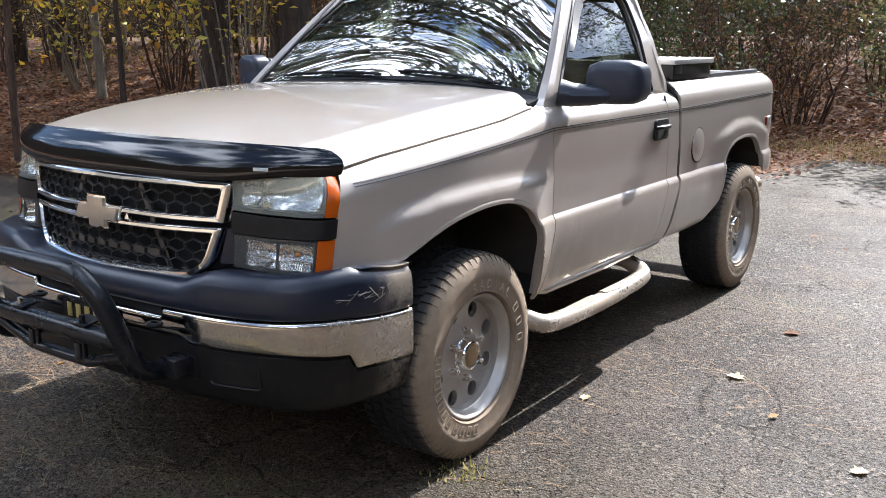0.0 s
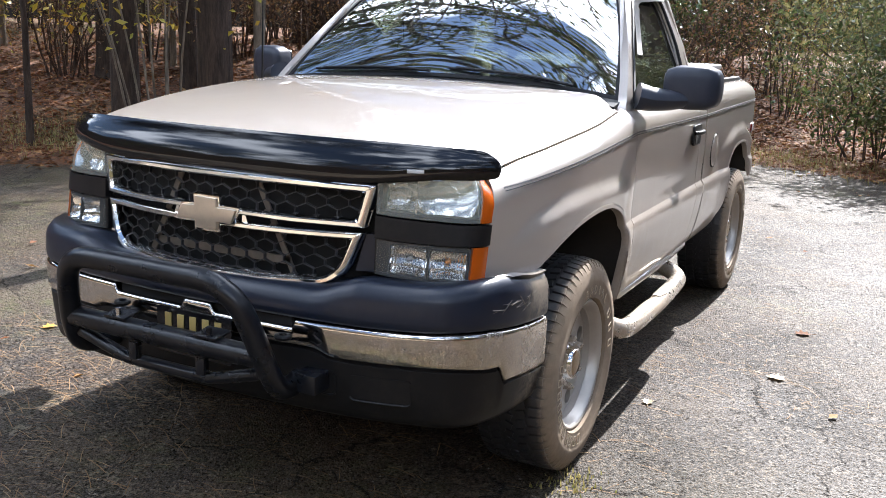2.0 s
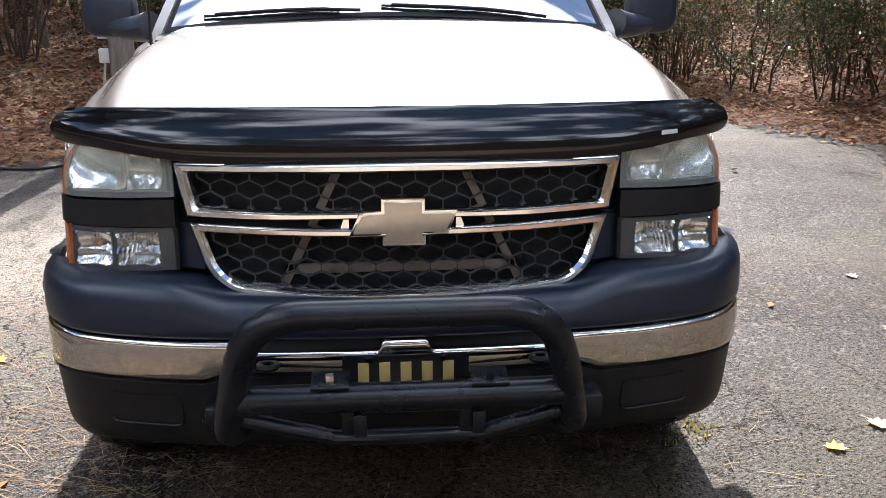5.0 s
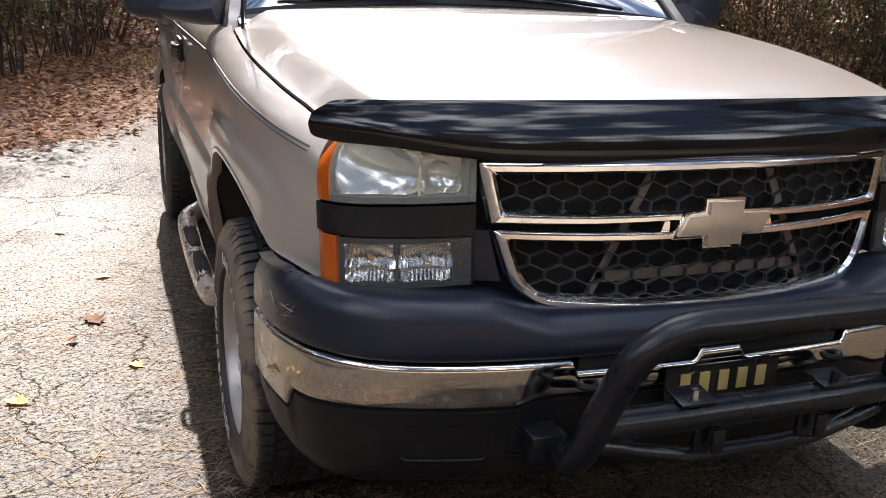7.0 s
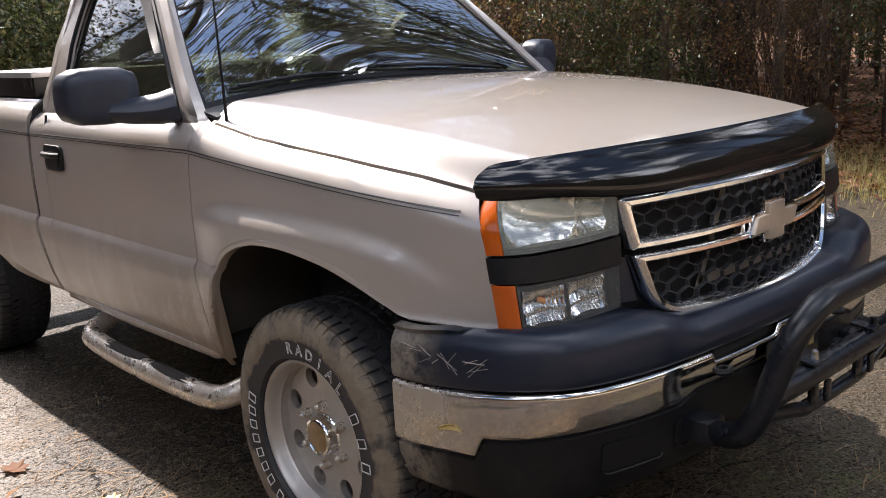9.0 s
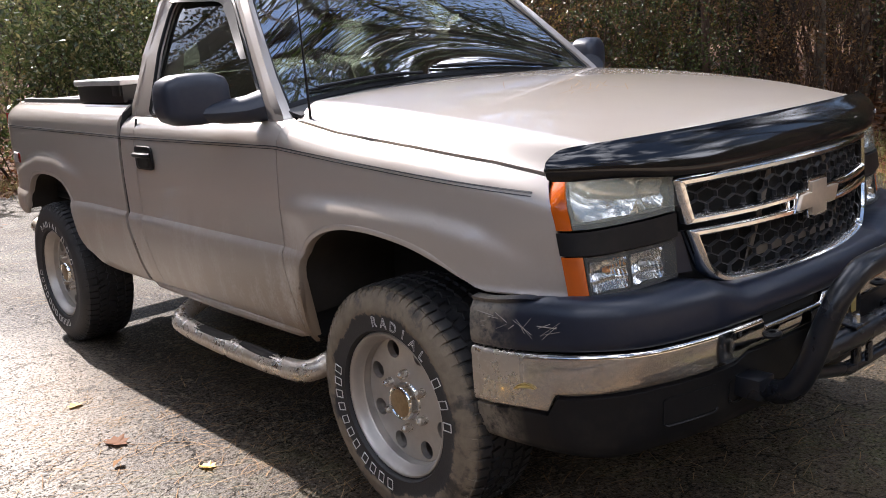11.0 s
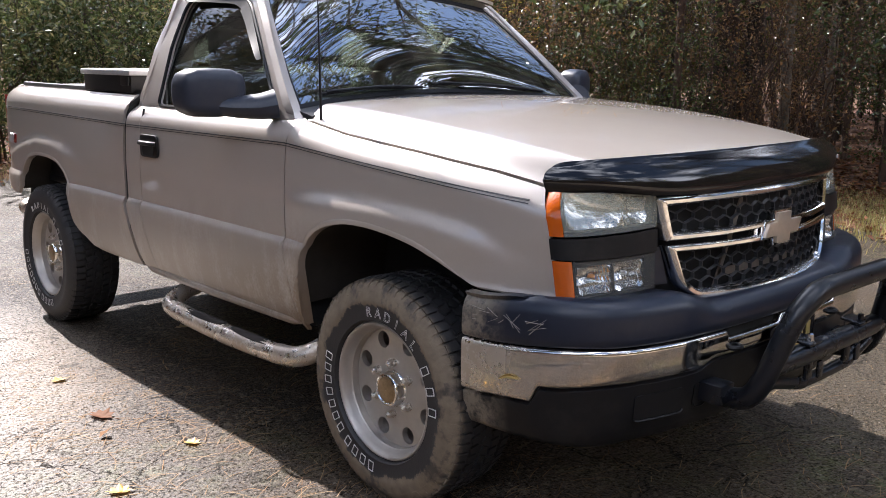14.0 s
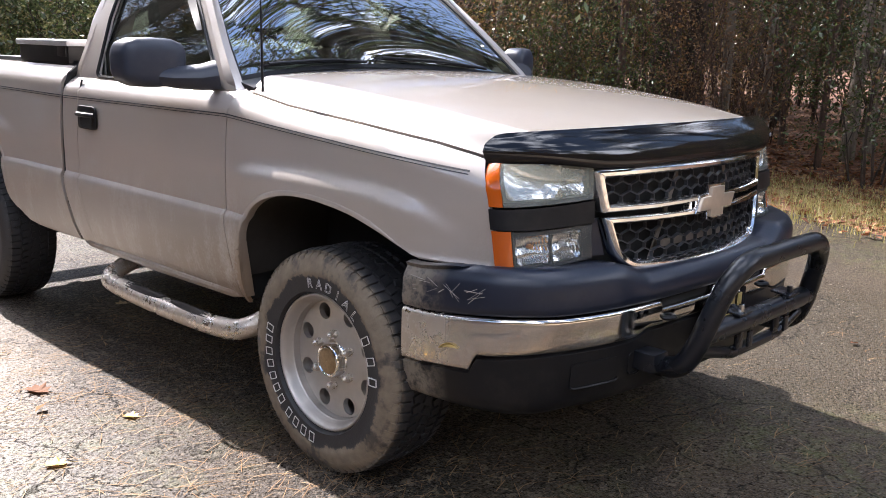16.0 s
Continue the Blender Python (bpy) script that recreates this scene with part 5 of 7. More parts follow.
rows = []
for k in range(181):
    u = -1 + 2 * k / 180
    x = 0.866 * math.copysign(1 - (1 - abs(u)) ** 1.25, u)
    e = min(1.0, (0.866 - abs(x)) / 0.075)
    w = max(0.0, 1 - (1 - e) ** 2.3) ** (1 / 2.3) * 0.72 + 0.28
    rows.append([defl_pt(x, t / 20, w) for t in range(21)])
part("hood_deflector", sheet(rows, 0.004, (0, -1, 0.3)), "smoke", truck, "glossy smoked hood deflector", 50)
for x in (0.67,):
    part("sticker", box(defl_pt(x, 0.30) + Vector((0, -0.002, 0)), (0.050, 0.003, 0.011), 0.001, pose(0, 0, 0, -8, 0, 24)), "letter", truck)

# bull bar
hoop = [(-0.39, -0.9, 0.52), (-0.4042, -0.98, 0.512), (-0.4136, -1.055, 0.535), (-0.4042, -1.095, 0.6), (-0.3824, -1.125, 0.7), (-0.3522, -1.15, 0.79), (-0.3097, -1.165, 0.837), (-0.2482, -1.17, 0.86), (-0.1254, -1.172, 0.863), (0.1014, -1.172, 0.863), (0.2242, -1.17, 0.86), (0.2857, -1.165, 0.837), (0.3282, -1.15, 0.79), (0.3584, -1.125, 0.7), (0.3802, -1.095, 0.6), (0.3896, -1.055, 0.535), (0.3802, -0.98, 0.512), (0.366, -0.9, 0.52)]
bull = part("bull_bar", tube(hoop, 0.034, 18, 8), "bar", truck, "scratched black tubular bull bar")
part("cross_tube", tube([(-0.38, -1.105, 0.636), (-0.2, -1.112, 0.638), (0.2, -1.112, 0.638), (0.362, -1.105, 0.636)], 0.034, 16, 4), "bar", bull)
part("skid_tube", tube([(-0.385, -1.085, 0.582), (-0.20, -1.09, 0.538), (-0.13, -1.09, 0.528), (0.13, -1.09, 0.528), (0.20, -1.09, 0.538), (0.37, -1.085, 0.582)], 0.020, 12, 5), "bar", bull)
for x in (-0.13, 0.14):
    part("bar_bracket", box((x, -1.10, 0.575), (0.045, 0.012, 0.11), 0.003), "bar", bull)
    part("bar_bracket", box((x + 0.02, -1.128, 0.575), (0.03, 0.010, 0.055), 0.003), "bar", bull)
for x in (-0.175, 0.185):
    part("plate_tab", box((x, -1.105, 0.677), (0.085, 0.07, 0.008), 0.002, pose(0, 0, 0, 8, 0, 0)), "bar", bull)
    part("bolt", tube([(x, -1.12, 0.665), (x, -1.12, 0.70)], 0.010, 6), "chrome" if x < 0 else "bar", bull)
for s in (1, -1):
    part("bar_mount", box((s * 0.44, -0.93, 0.535), (0.08, 0.14, 0.06), 0.006), "bar", bull)
# front plate: dark plate with plain bars for its words
plate = part("front_plate", prism([(p.x, -0.978, 0.604 + p.y) for p in loop_round([(-0.152, -0.076), (0.152, -0.076), (0.152, 0.076), (-0.152, 0.076)], 5, 0.012)], (0, 0.004, 0)), "plate", truck, "black plate with gold lettering bars")
for k in range(5):
    part("letter_bar", box((-0.102 + 0.051 * k, -0.981, 0.638), (0.026, 0.004, 0.050), 0.001), "plate_gold", plate)
part("letter_bar", box((0.0, -0.981, 0.594), (0.15, 0.004, 0.012), 0.001), "plate_gold", plate)
for x in (-0.09, 0.09):
    part("screw", tube([(x, -0.974, 0.671), (x, -0.986, 0.671)], 0.007, 8), "chrome", plate)


# ---- wheels ----
def tyre_mesh():
    prof = [(-0.225, 0.2455), (-0.250, 0.256), (-0.262, 0.28), (-0.262, 0.325), (-0.254, 0.358), (-0.240, 0.376), (-0.218, 0.386), (-0.19, 0.389), (-0.10, 0.391), (-0.04, 0.389), (-0.012, 0.386), (0.008, 0.377), (0.022, 0.358), (0.029, 0.325), (0.0295, 0.310), (0.0275, 0.306), (0.028, 0.285), (0.0215, 0.258), (0.0225, 0.253), (0.016, 0.249), (0.006, 0.2455), (-0.012, 0.2455)]
    return lathe(prof, 96, closed=True)


def tread_mesh():
    """Staggered blocks and shoulder lugs, in rows round the tyre."""
    bm = bmesh.new()
    n = 66
    rows = ((-0.214, 0.046, 0), (-0.165, 0.036, 16), (-0.117, 0.032, -24), (-0.069, 0.036, 16), (-0.020, 0.046, 0))
    for row, (x, w, turn_deg) in enumerate(rows):
        for k in range(n):
            turn = Matrix.Rotation(2 * math.pi * (k + (0.5 if row % 2 else 0.0)) / n, 4, "X")
            edge = row in (0, 4)
            tmp = Matrix.Translation(Vector((x, 0, 0.3895 if not edge else 0.387))) @ pose(0, 0, 0, 0, (0 if not edge else 10 if row == 4 else -10), turn_deg)
            pts = []
            for dz, sh in ((-0.006, 1.0), (0.008, 0.93)):
                for dx, dy in ((-1, -1), (1, -1), (1, 1), (-1, 1)):
                    pts.append(turn @ (tmp @ Vector((dx * w / 2 * sh, dy * 0.0145 * sh, dz))))
            vs = [bm.verts.new(p) for p in pts]
            for f in ((4, 5, 6, 7), (0, 1, 5, 4), (1, 2, 6, 5), (2, 3, 7, 6), (3, 0, 4, 7)):
                bm.faces.new([vs[t] for t in f])
            if edge:
                sg, x0 = (1, 0.0) if row == 4 else (-1, -0.234)
                ln = 1.0 if k % 2 else 0.72
                q = []
                for px, pz in ((0.0, 0.3865), (0.010, 0.3795), (0.010 + 0.014 * ln, 0.3795 - 0.026 * ln)):
                    for dy in (-0.0115, 0.0115):
                        q.append(turn @ Vector((x0 + sg * px, dy, pz)))
                for px, pz in ((0.010 + 0.010 * ln, 0.3795 - 0.030 * ln), (-0.004, 0.372)):
                    for dy in (-0.0115, 0.0115):
                        q.append(turn @ Vector((x0 + sg * px, dy, pz)))
                vs = [bm.verts.new(p) for p in q]
                for f in ((0, 1, 3, 2), (2, 3, 5, 4), (4, 5, 7, 6), (0, 2, 4, 6, 8), (1, 3, 5, 7, 9)):
                    bm.faces.new([vs[t] for t in f])
    return bm


HOLE = 0.173


def rim_mesh():
    bm = lathe([(-0.20, 0.218), (-0.135, 0.197), (-0.104, 0.198), (-0.094, 0.204), (-0.076, 0.207), (-0.066, 0.211), (-0.030, 0.213), (-0.024, 0.218), (-0.008, 0.221), (0.002, 0.227), (0.008, 0.230), (0.012, 0.236), (0.011, 0.241), (0.004, 0.245), (-0.010, 0.243), (-0.20, 0.236)], 72, closed=True)
    disc = bmesh.new()
    loops = [[(0.0, 0.0, 0.2105, 64)], [(0.0, 0.0, 0.058, 32)]] + [[(HOLE * math.cos(a), HOLE * math.sin(a), 0.0305, 20)] for a in (2 * math.pi * (k + 0.5) / 8 for k in range(8))]
    for group in loops:
        for cy, cz, r, n in group:
            vs = [disc.verts.new((0, cy + r * math.cos(2 * math.pi * k / n), cz + r * math.sin(2 * math.pi * k / n))) for k in range(n)]
            for k in range(n):
                disc.edges.new((vs[k], vs[(k + 1) % n]))
    bmesh.ops.triangle_fill(disc, use_beauty=True, edges=disc.edges[:], normal=(1, 0, 0))
    for f in list(disc.faces):
        c = f.calc_center_median()
        if any((c.y - HOLE * math.cos(a)) ** 2 + (c.z - HOLE * math.sin(a)) ** 2 < 0.0302 ** 2 and max((v.co.yz - Vector((HOLE * math.cos(a), HOLE * math.sin(a)))).length for v in f.verts) < 0.0306 for a in (2 * math.pi * (k + 0.5) / 8 for k in range(8))):
            disc.faces.remove(f)
    ext = bmesh.ops.extrude_face_region(disc, geom=disc.faces[:])
    for v in (g for g in ext["geom"] if isinstance(g, bmesh.types.BMVert)):
        v.co.x -= 0.022
    for v in disc.verts:
        v.co.x += -0.056 + 0.012 * smooth01(0.13, 0.07, v.co.yz.length)
    me = bpy.data.meshes.new("tmp")
    disc.to_mesh(me)
    disc.free()
    bm.from_mesh(me)
    bpy.data.meshes.remove(me)
    return bm


def letter_ring():
    """Outlined raised letters round the sidewall: one plain word, and bars for the trade names."""
    bm = bmesh.new()
    R, face = 0.281, 0.0285
    for a0, a1, n in ((-97, -126, 4), (-138, -194, 7), (30, 2, 3)):
        for k in range(n):
            a = radians(a0 + (a1 - a0) * k / (n - 1))
            w, h = 0.0125, 0.0175
            for cx, cz, bw, bh in ((-w, 0, 0.0015, h), (w, 0, 0.0015, h), (0, -h, w, 0.0015), (0, h, w, 0.0015)):
                pts = []
                for dx, dz in ((-1, -1), (1, -1), (1, 1), (-1, 1)):
                    t, r = cx + dx * bw, R + cz + dz * bh
                    pts.append(bm.verts.new((face, r * math.cos(a) - t * math.sin(a), r * math.sin(a) + t * math.cos(a))))
                bm.faces.new(pts)
    ext = bmesh.ops.extrude_face_region(bm, geom=bm.faces[:])
    for v in (g for g in ext["geom"] if isinstance(g, bmesh.types.BMVert)):
        v.co.x += 0.002
    word = "RADIAL"
    for k, ch in enumerate(word):
        cu = bpy.data.curves.new("letter", "FONT")
        cu.body, cu.size, cu.align_x, cu.align_y = ch, 0.047, "CENTER", "CENTER"
        cu.fill_mode, cu.bevel_depth, cu.bevel_resolution, cu.resolution_u = "NONE", 0.0010, 0, 3
        tmp = new("letter", cu)
        me = bpy.data.meshes.new_from_object(tmp)
        a = radians(99 - 50 * k / (len(word) - 1))
        m = Matrix(((0, 0, 1, face), (math.sin(a), math.cos(a), 0, R * math.cos(a)), (-math.cos(a), math.sin(a), 0, R * math.sin(a)), (0, 0, 0, 1)))
        me.transform(m)
        bm.from_mesh(me)
        bpy.data.objects.remove(tmp)
        bpy.data.curves.remove(cu)
        bpy.data.meshes.remove(me)
    return bm


def make_wheel(x, y, s, first):
    """One wheel with its tyre; s: the side. The meshes are shared."""
    mat = "tyre_dusty" if s > 0 else "tyre_clean"
    label = "dusty eight-hole alloy wheel" if s > 0 else "eight-hole alloy wheel with a mud-edged tyre"
    if not first:
        w = part("wheel", rim_mesh(), "alu", truck, label, 35)
        first["wheel"] = w
        first["hub_cap"] = part("hub_cap", lathe([(-0.056, 0.072), (-0.048, 0.070), (-0.040, 0.063), (-0.018, 0.060), (-0.012, 0.056), (-0.010, 0.050), (-0.013, 0.046)], 32), "chrome", w, "chrome hub cap")
        first["cap_centre"] = part("cap_centre", lathe([(-0.030, 0.0475), (-0.014, 0.0470), (-0.011, 0.040), (-0.009, 0.020), (-0.009, 0.0005)], 28), "tarnish", first["hub_cap"], "tarnished brown cap centre")
        nut = bmesh.new()
        add_tube(nut, [(-0.060, 0, 0.093), (-0.030, 0, 0.093)], 0.0150, 6)
        add_tube(nut, [(-0.030, 0, 0.093), (-0.020, 0, 0.093), (-0.013, 0, 0.093)], [0.0140, 0.0125, 0.004], 10)
        first["lug_nut"] = part("lug_nut", nut, "dirty_chrome", w, "rusty chrome lug nut")
        first["letters"] = tagged(part("lettering", letter_ring(), "letter", w, "white lettering bars", 0), kind="stuff")
        first["tyre"] = part("tyre", tyre_mesh(), "tyre", w, "all-terrain tyre with a dried mud edge", 40)
        first["tread"] = tagged(part("tread", tread_mesh(), "tyre", w, "moulded tread blocks and shoulder lugs", 30), kind="stuff")
        first["disc"] = part("brake_disc", lathe([(-0.15, 0.15), (-0.15, 0.05), (-0.18, 0.05), (-0.18, 0.15)], 32, closed=True), "steel", w)
        for k in range(1, 6):
            again(first["lug_nut"], w, Matrix.Rotation(2 * math.pi * k / 6, 4, "X"))
    else:
        w = again(first["wheel"], truck)
        tagged(w, label)
        again(first["disc"], w)
        again(first["cap_centre"], again(first["hub_cap"], w))
        for k in range(6):
            again(first["lug_nut"], w, Matrix.Rotation(2 * math.pi * k / 6, 4, "X"))
        for key, dusty in (("letters", "dusty_letter"), ("tyre", mat), ("tread", mat)):
            t = again(first[key], w)
            if s > 0 or key != "letters":
                if key + dusty not in first:
                    first[key + dusty] = first[key].data.copy()
                    first[key + dusty].materials[0] = M[dusty]
                t.data = first[key + dusty]
            if key == "tyre":
                tagged(t, "all-terrain tyre coated in tan dust" if s > 0 else "worn black all-terrain tyre with white lettering")
            else:
                tagged(t, kind="stuff")
    w.matrix_basis = pose(x, y, 0.396, 0, 0, 0 if s > 0 else 180) @ Matrix.Rotation(radians(20 if y > 1 else 0), 4, "X")
    return w


made = {}
make_wheel(-0.966, 0.0, -1, made)
make_wheel(-0.966, 3.025, -1, made)
make_wheel(0.966, 0.0, 1, made)
make_wheel(0.966, 3.025, 1, made)

# ---- toolbox across the bed ----
tool = part("truck_toolbox", prism([Vector((x, 2.06, z)) for x, z in ((-0.76, 0.99), (0.76, 0.99), (0.77, 1.342), (0.865, 1.342), (0.865, 1.425), (-0.865, 1.425), (-0.865, 1.342), (-0.77, 1.342))], (0, 0.56, 0), 0.004), "black")
tagged(tool, "black truck toolbox with a worn chequer-plate lid, across the bed rails", "toolbox")
lid = part("lid", box((0, 2.34, 1.438), (1.76, 0.59, 0.028), 0.008), "lid", tool, "chequer-plate lid")
studs = bmesh.new()
for i in range(56):
    for j in range(18):
        c = Vector((-0.845 + i * 0.0305, 2.065 + j * 0.032, 1.4525))
        d = Vector((0.011, 0.011 if (i + j) % 2 else -0.011, 0))
        e = d.cross(Vector((0, 0, 1))).normalized() * 0.003
        vs = [studs.verts.new(p) for p in (c - d, c + e, c + d, c - e)] + [studs.verts.new(c + Vector((0, 0, 0.0025)))]
        for k in range(4):
            studs.faces.new((vs[k], vs[(k + 1) % 4], vs[4]))
part("lid_studs", studs, "lid", tool, "", 0)
for s in (1, -1):
    part("latch", box((s * 0.868, 2.12, 1.40), (0.012, 0.09, 0.05), 0.004), "black", tool)


# ---- ground ----
DRIVE = [(-40, 0.5), (-14, 1.6), (-8.0, 2.9), (-5.8, 4.7), (-2.4, 5.0), (-1.5, 5.7), (-0.9, 7.0), (-0.5, 8.3), (-0.3, 10.2), (0.7, 9.9), (1.8, 9.5), (2.75, 8.4), (4.2, 5.6), (6.3, 2.0), (5.8, 1.0), (5.4, 0.2), (5.6, -3.5), (4.2, -5.2), (0, -5.8), (-8, -6.0), (-16, -6.5), (-40, -8)]


def drive_dist(x, y):
    """Distance to the driveway's edge, negative inside it; for arrays."""
    x, y = np.asarray(x, float), np.asarray(y, float)
    best = np.full(x.shape, 1e9)
    inside = np.zeros(x.shape, bool)
    for (ax, ay), (bx, by) in zip(DRIVE, DRIVE[1:] + DRIVE[:1]):
        dx, dy = bx - ax, by - ay
        t = np.clip(((x - ax) * dx + (y - ay) * dy) / (dx * dx + dy * dy), 0, 1)
        best = np.minimum(best, np.hypot(x - ax - t * dx, y - ay - t * dy))
        cond = (ay > y) != (by > y)
        with np.errstate(divide="ignore", invalid="ignore"):
            cross = (bx - ax) * (y - ay) / (by - ay) + ax
        inside ^= cond & (x < cross)
    return np.where(inside, -best, best)


def ground_z(x, y):
    """Height of the wooded ground: a gentle bank away from the driveway."""
    d = drive_dist(x, y)
    t = np.clip((d - 0.3) / 11.0, 0, 1)
    side = np.clip(1.25 - 0.05 * np.asarray(x, float), 0.7, 1.5)
    return np.where(d < -0.25, -0.03, -0.03 + 0.05 * np.clip((d + 0.25) / 0.3, 0, 1) + side * t * t * (3 - 2 * t) + 0.05 * np.sin(np.asarray(x) * 1.3) * np.sin(np.asarray(y) * 1.1) * t)


radii = np.concatenate([np.linspace(0.0, 18, 73)[1:], np.geomspace(18.6, 900, 30)])
turns = np.linspace(0, 2 * math.pi, 145)[:-1]
bm = bmesh.new()
rows = []
for r in radii:
    xs, ys = r * np.cos(turns), 3 + r * np.sin(turns)
    zs = ground_z(xs, ys)
    rows.append([Vector(p) for p in zip(xs, ys, zs)])
vs = add_grid(bm, rows, False, True)
bm.faces.new(vs[0])
ground = tagged(part("ground", bm, "soil", None, "", 0), "brown woodland soil under fallen leaves", "ground", kind="structure")

edge = []
for (ax, ay), (bx, by) in zip(DRIVE, DRIVE[1:] + DRIVE[:1]):
    n = max(1, int(math.hypot(bx - ax, by - ay) / 0.22))
    n = min(n, 60)
    for k in range(n):
        p = Vector((ax + (bx - ax) * k / n, ay + (by - ay) * k / n, 0))
        w = noise.noise_vector(p * 0.9) * 0.28 + noise.noise_vector(p * 3.1) * 0.10
        edge.append((p.x + w.x, p.y + w.y, 0.0))
bm = bmesh.new()
f = bm.faces.new([bm.verts.new(p) for p in edge])
ext = bmesh.ops.extrude_face_region(bm, geom=[f])
for v in (g for g in ext["geom"] if isinstance(g, bmesh.types.BMVert)):
    v.co.z -= 0.06
bmesh.ops.triangulate(bm, faces=bm.faces[:])
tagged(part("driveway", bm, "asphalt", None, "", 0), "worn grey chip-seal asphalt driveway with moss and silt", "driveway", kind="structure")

bm = bmesh.new()
rows = []
for x in np.linspace(-17, 8, 26):
    ys = np.linspace(-6.2 + 0.2 * math.sin(x * 1.7), -15.0 + 0.5 * math.sin(x), 9)
    rows.append([Vector((x, y, z + 0.012)) for y, z in zip(ys, np.maximum(0.0, ground_z(np.full(9, x), ys)))])
tagged(part("lawn", sheet(rows, 0.05, (0, 0, 1)), "lawn", None, "", 60), "dry tan lawn in the sun beyond the driveway", "lawn", kind="structure")

bm = bmesh.new()
add_grid(bm, [[Vector((60 * math.cos(a), 3 + 60 * math.sin(a), z)) for z in (-1, 6, 12, 17, 21 + 2.5 * math.sin(a * 9) + 1.5 * math.sin(a * 23))] for a in np.linspace(0, 2 * math.pi, 97)[:-1]], True, False)
tagged(part("backdrop", bm, "woods", None, "", 0), "dark distant woods", "backdrop", kind="structure")


# ---- scattered small stuff ----
def mesh_from(name, verts, faces, material):
    me = bpy.data.meshes.new(name)
    me.from_pydata([tuple(v) for v in verts], [], faces)
    me.materials.append(M[material])
    return me


def leaf_cloud(pos, size, rng, flat=0.0, slim=0.5, normals=None, fold=0.25):
    """Folded leaf blades at the places pos: vertices and faces. flat: how far they lie down."""
    n = len(pos)
    th = rng.uniform(0, 2 * np.pi, n)
    el = rng.uniform(-1, 1, n) * (1 - flat) * 1.2
    d = np.stack([np.cos(th) * np.cos(el), np.sin(th) * np.cos(el), np.sin(el)], 1)
    up = rng.normal(0, 1, (n, 3)) * (1 - flat) + np.array([0, 0, 1.2]) * (0.35 + flat * 2)
    s = np.cross(d, up)
    s /= np.linalg.norm(s, axis=1, keepdims=True) + 1e-9
    up = np.cross(s, d)
    L = (np.asarray(size) * rng.uniform(0.6, 1.3, n))[:, None]
    a, b = pos - d * L * 0.5, pos + d * L * 0.5 + up * L * rng.uniform(-0.25, 0.25, (n, 1))
    c, e = pos + s * L * slim * 0.5 + up * L * fold * rng.uniform(0, 1, (n, 1)), pos - s * L * slim * 0.5 + up * L * fold * rng.uniform(0, 1, (n, 1))
    verts = np.stack([a, c, b, e], 1).reshape(-1, 3)
    faces = [(4 * i, 4 * i + 1, 4 * i + 2, 4 * i + 3) for i in range(n)]
    return verts, faces


rng = np.random.default_rng(7)


def stuff(name, verts, faces, material, label, category):
    ob = new(name, mesh_from(name, verts, faces, material))
    return tagged(ob, label, category, kind="stuff")


pts = np.stack([rng.uniform(-18, 11, 230000), rng.uniform(-4, 21, 230000)], 1)
d = drive_dist(pts[:, 0], pts[:, 1])
keep = (d > -0.5) & (d < 9) & (rng.uniform(0, 1, len(d)) < np.clip(0.10 + (d + 0.5) / 1.2, 0, 1) * np.clip(1.2 - d / 10, 0.25, 1) * 0.75)
pts, d = pts[keep], d[keep]
z = np.maximum(ground_z(pts[:, 0], pts[:, 1]), np.where(d < 0.1, 0.0, -1)) + rng.uniform(0.004, 0.035, len(d))
v, f = leaf_cloud(np.column_stack([pts, z]), 0.085, rng, 0.75, 0.62)
stuff("leaf_litter", v, f, "litter", "thick brown and orange fallen leaves", "leaf litter")

pts = np.stack([rng.uniform(-9, 6.5, 900), rng.uniform(-5, 10, 900)], 1)
d = drive_dist(pts[:, 0], pts[:, 1])
keep = (d < -0.05) & (rng.uniform(0, 1, len(d)) < 0.22 + 0.5 * np.exp(d / 1.0)) & ((np.abs(pts[:, 0]) > 1.25) | (pts[:, 1] < -1.4) | (pts[:, 1] > 4.2))
pts = pts[keep]
v, f = leaf_cloud(np.column_stack([pts, rng.uniform(0.006, 0.02, len(pts))]), 0.06, rng, 0.8, 0.6)
stuff("scattered_leaves", v, f, "litter", "loose fallen leaves on the asphalt", "leaves")


def needle_field(n):
    """Thin curved pine needles in loose drifts."""
    verts, faces = [], []
    centres = [(rng.uniform(-4.5, 5.0), rng.uniform(-3.4, 6.5)) for _ in range(90)] + [(rng.uniform(-2.2, 1.4), rng.uniform(-2.2, 3.0)) for _ in range(60)] + [(rng.uniform(-2.0, -0.2), rng.uniform(-2.0, 2.2)) for _ in range(90)]
    pick = np.array(centres)[rng.integers(0, len(centres), n)] + rng.normal(0, 1, (n, 2)) * np.array([0.22, 0.18])
    pick = pick[drive_dist(pick[:, 0], pick[:, 1]) < 0.2]
    for x, y in pick:
        a, bend, L = rng.normal(0.15, 0.7), rng.normal(0, 0.22), rng.uniform(0.08, 0.18)
        p = np.array([x, y])
        w = rng.uniform(0.0009, 0.0017)
        base = len(verts)
        for k in range(5):
            t = a + bend * (k / 4)
            nrm = np.array([-np.sin(t), np.cos(t)])
            for q in (-w, w):
                e = p + nrm * q
                verts.append((e[0], e[1], 0.003 + 0.004 * np.sin(k * 1.3 + a)))
            p = p + np.array([np.cos(t), np.sin(t)]) * L / 4
        for k in range(4):
            faces.append((base + 2 * k, base + 2 * k + 1, base + 2 * k + 3, base + 2 * k + 2))
    return verts, faces


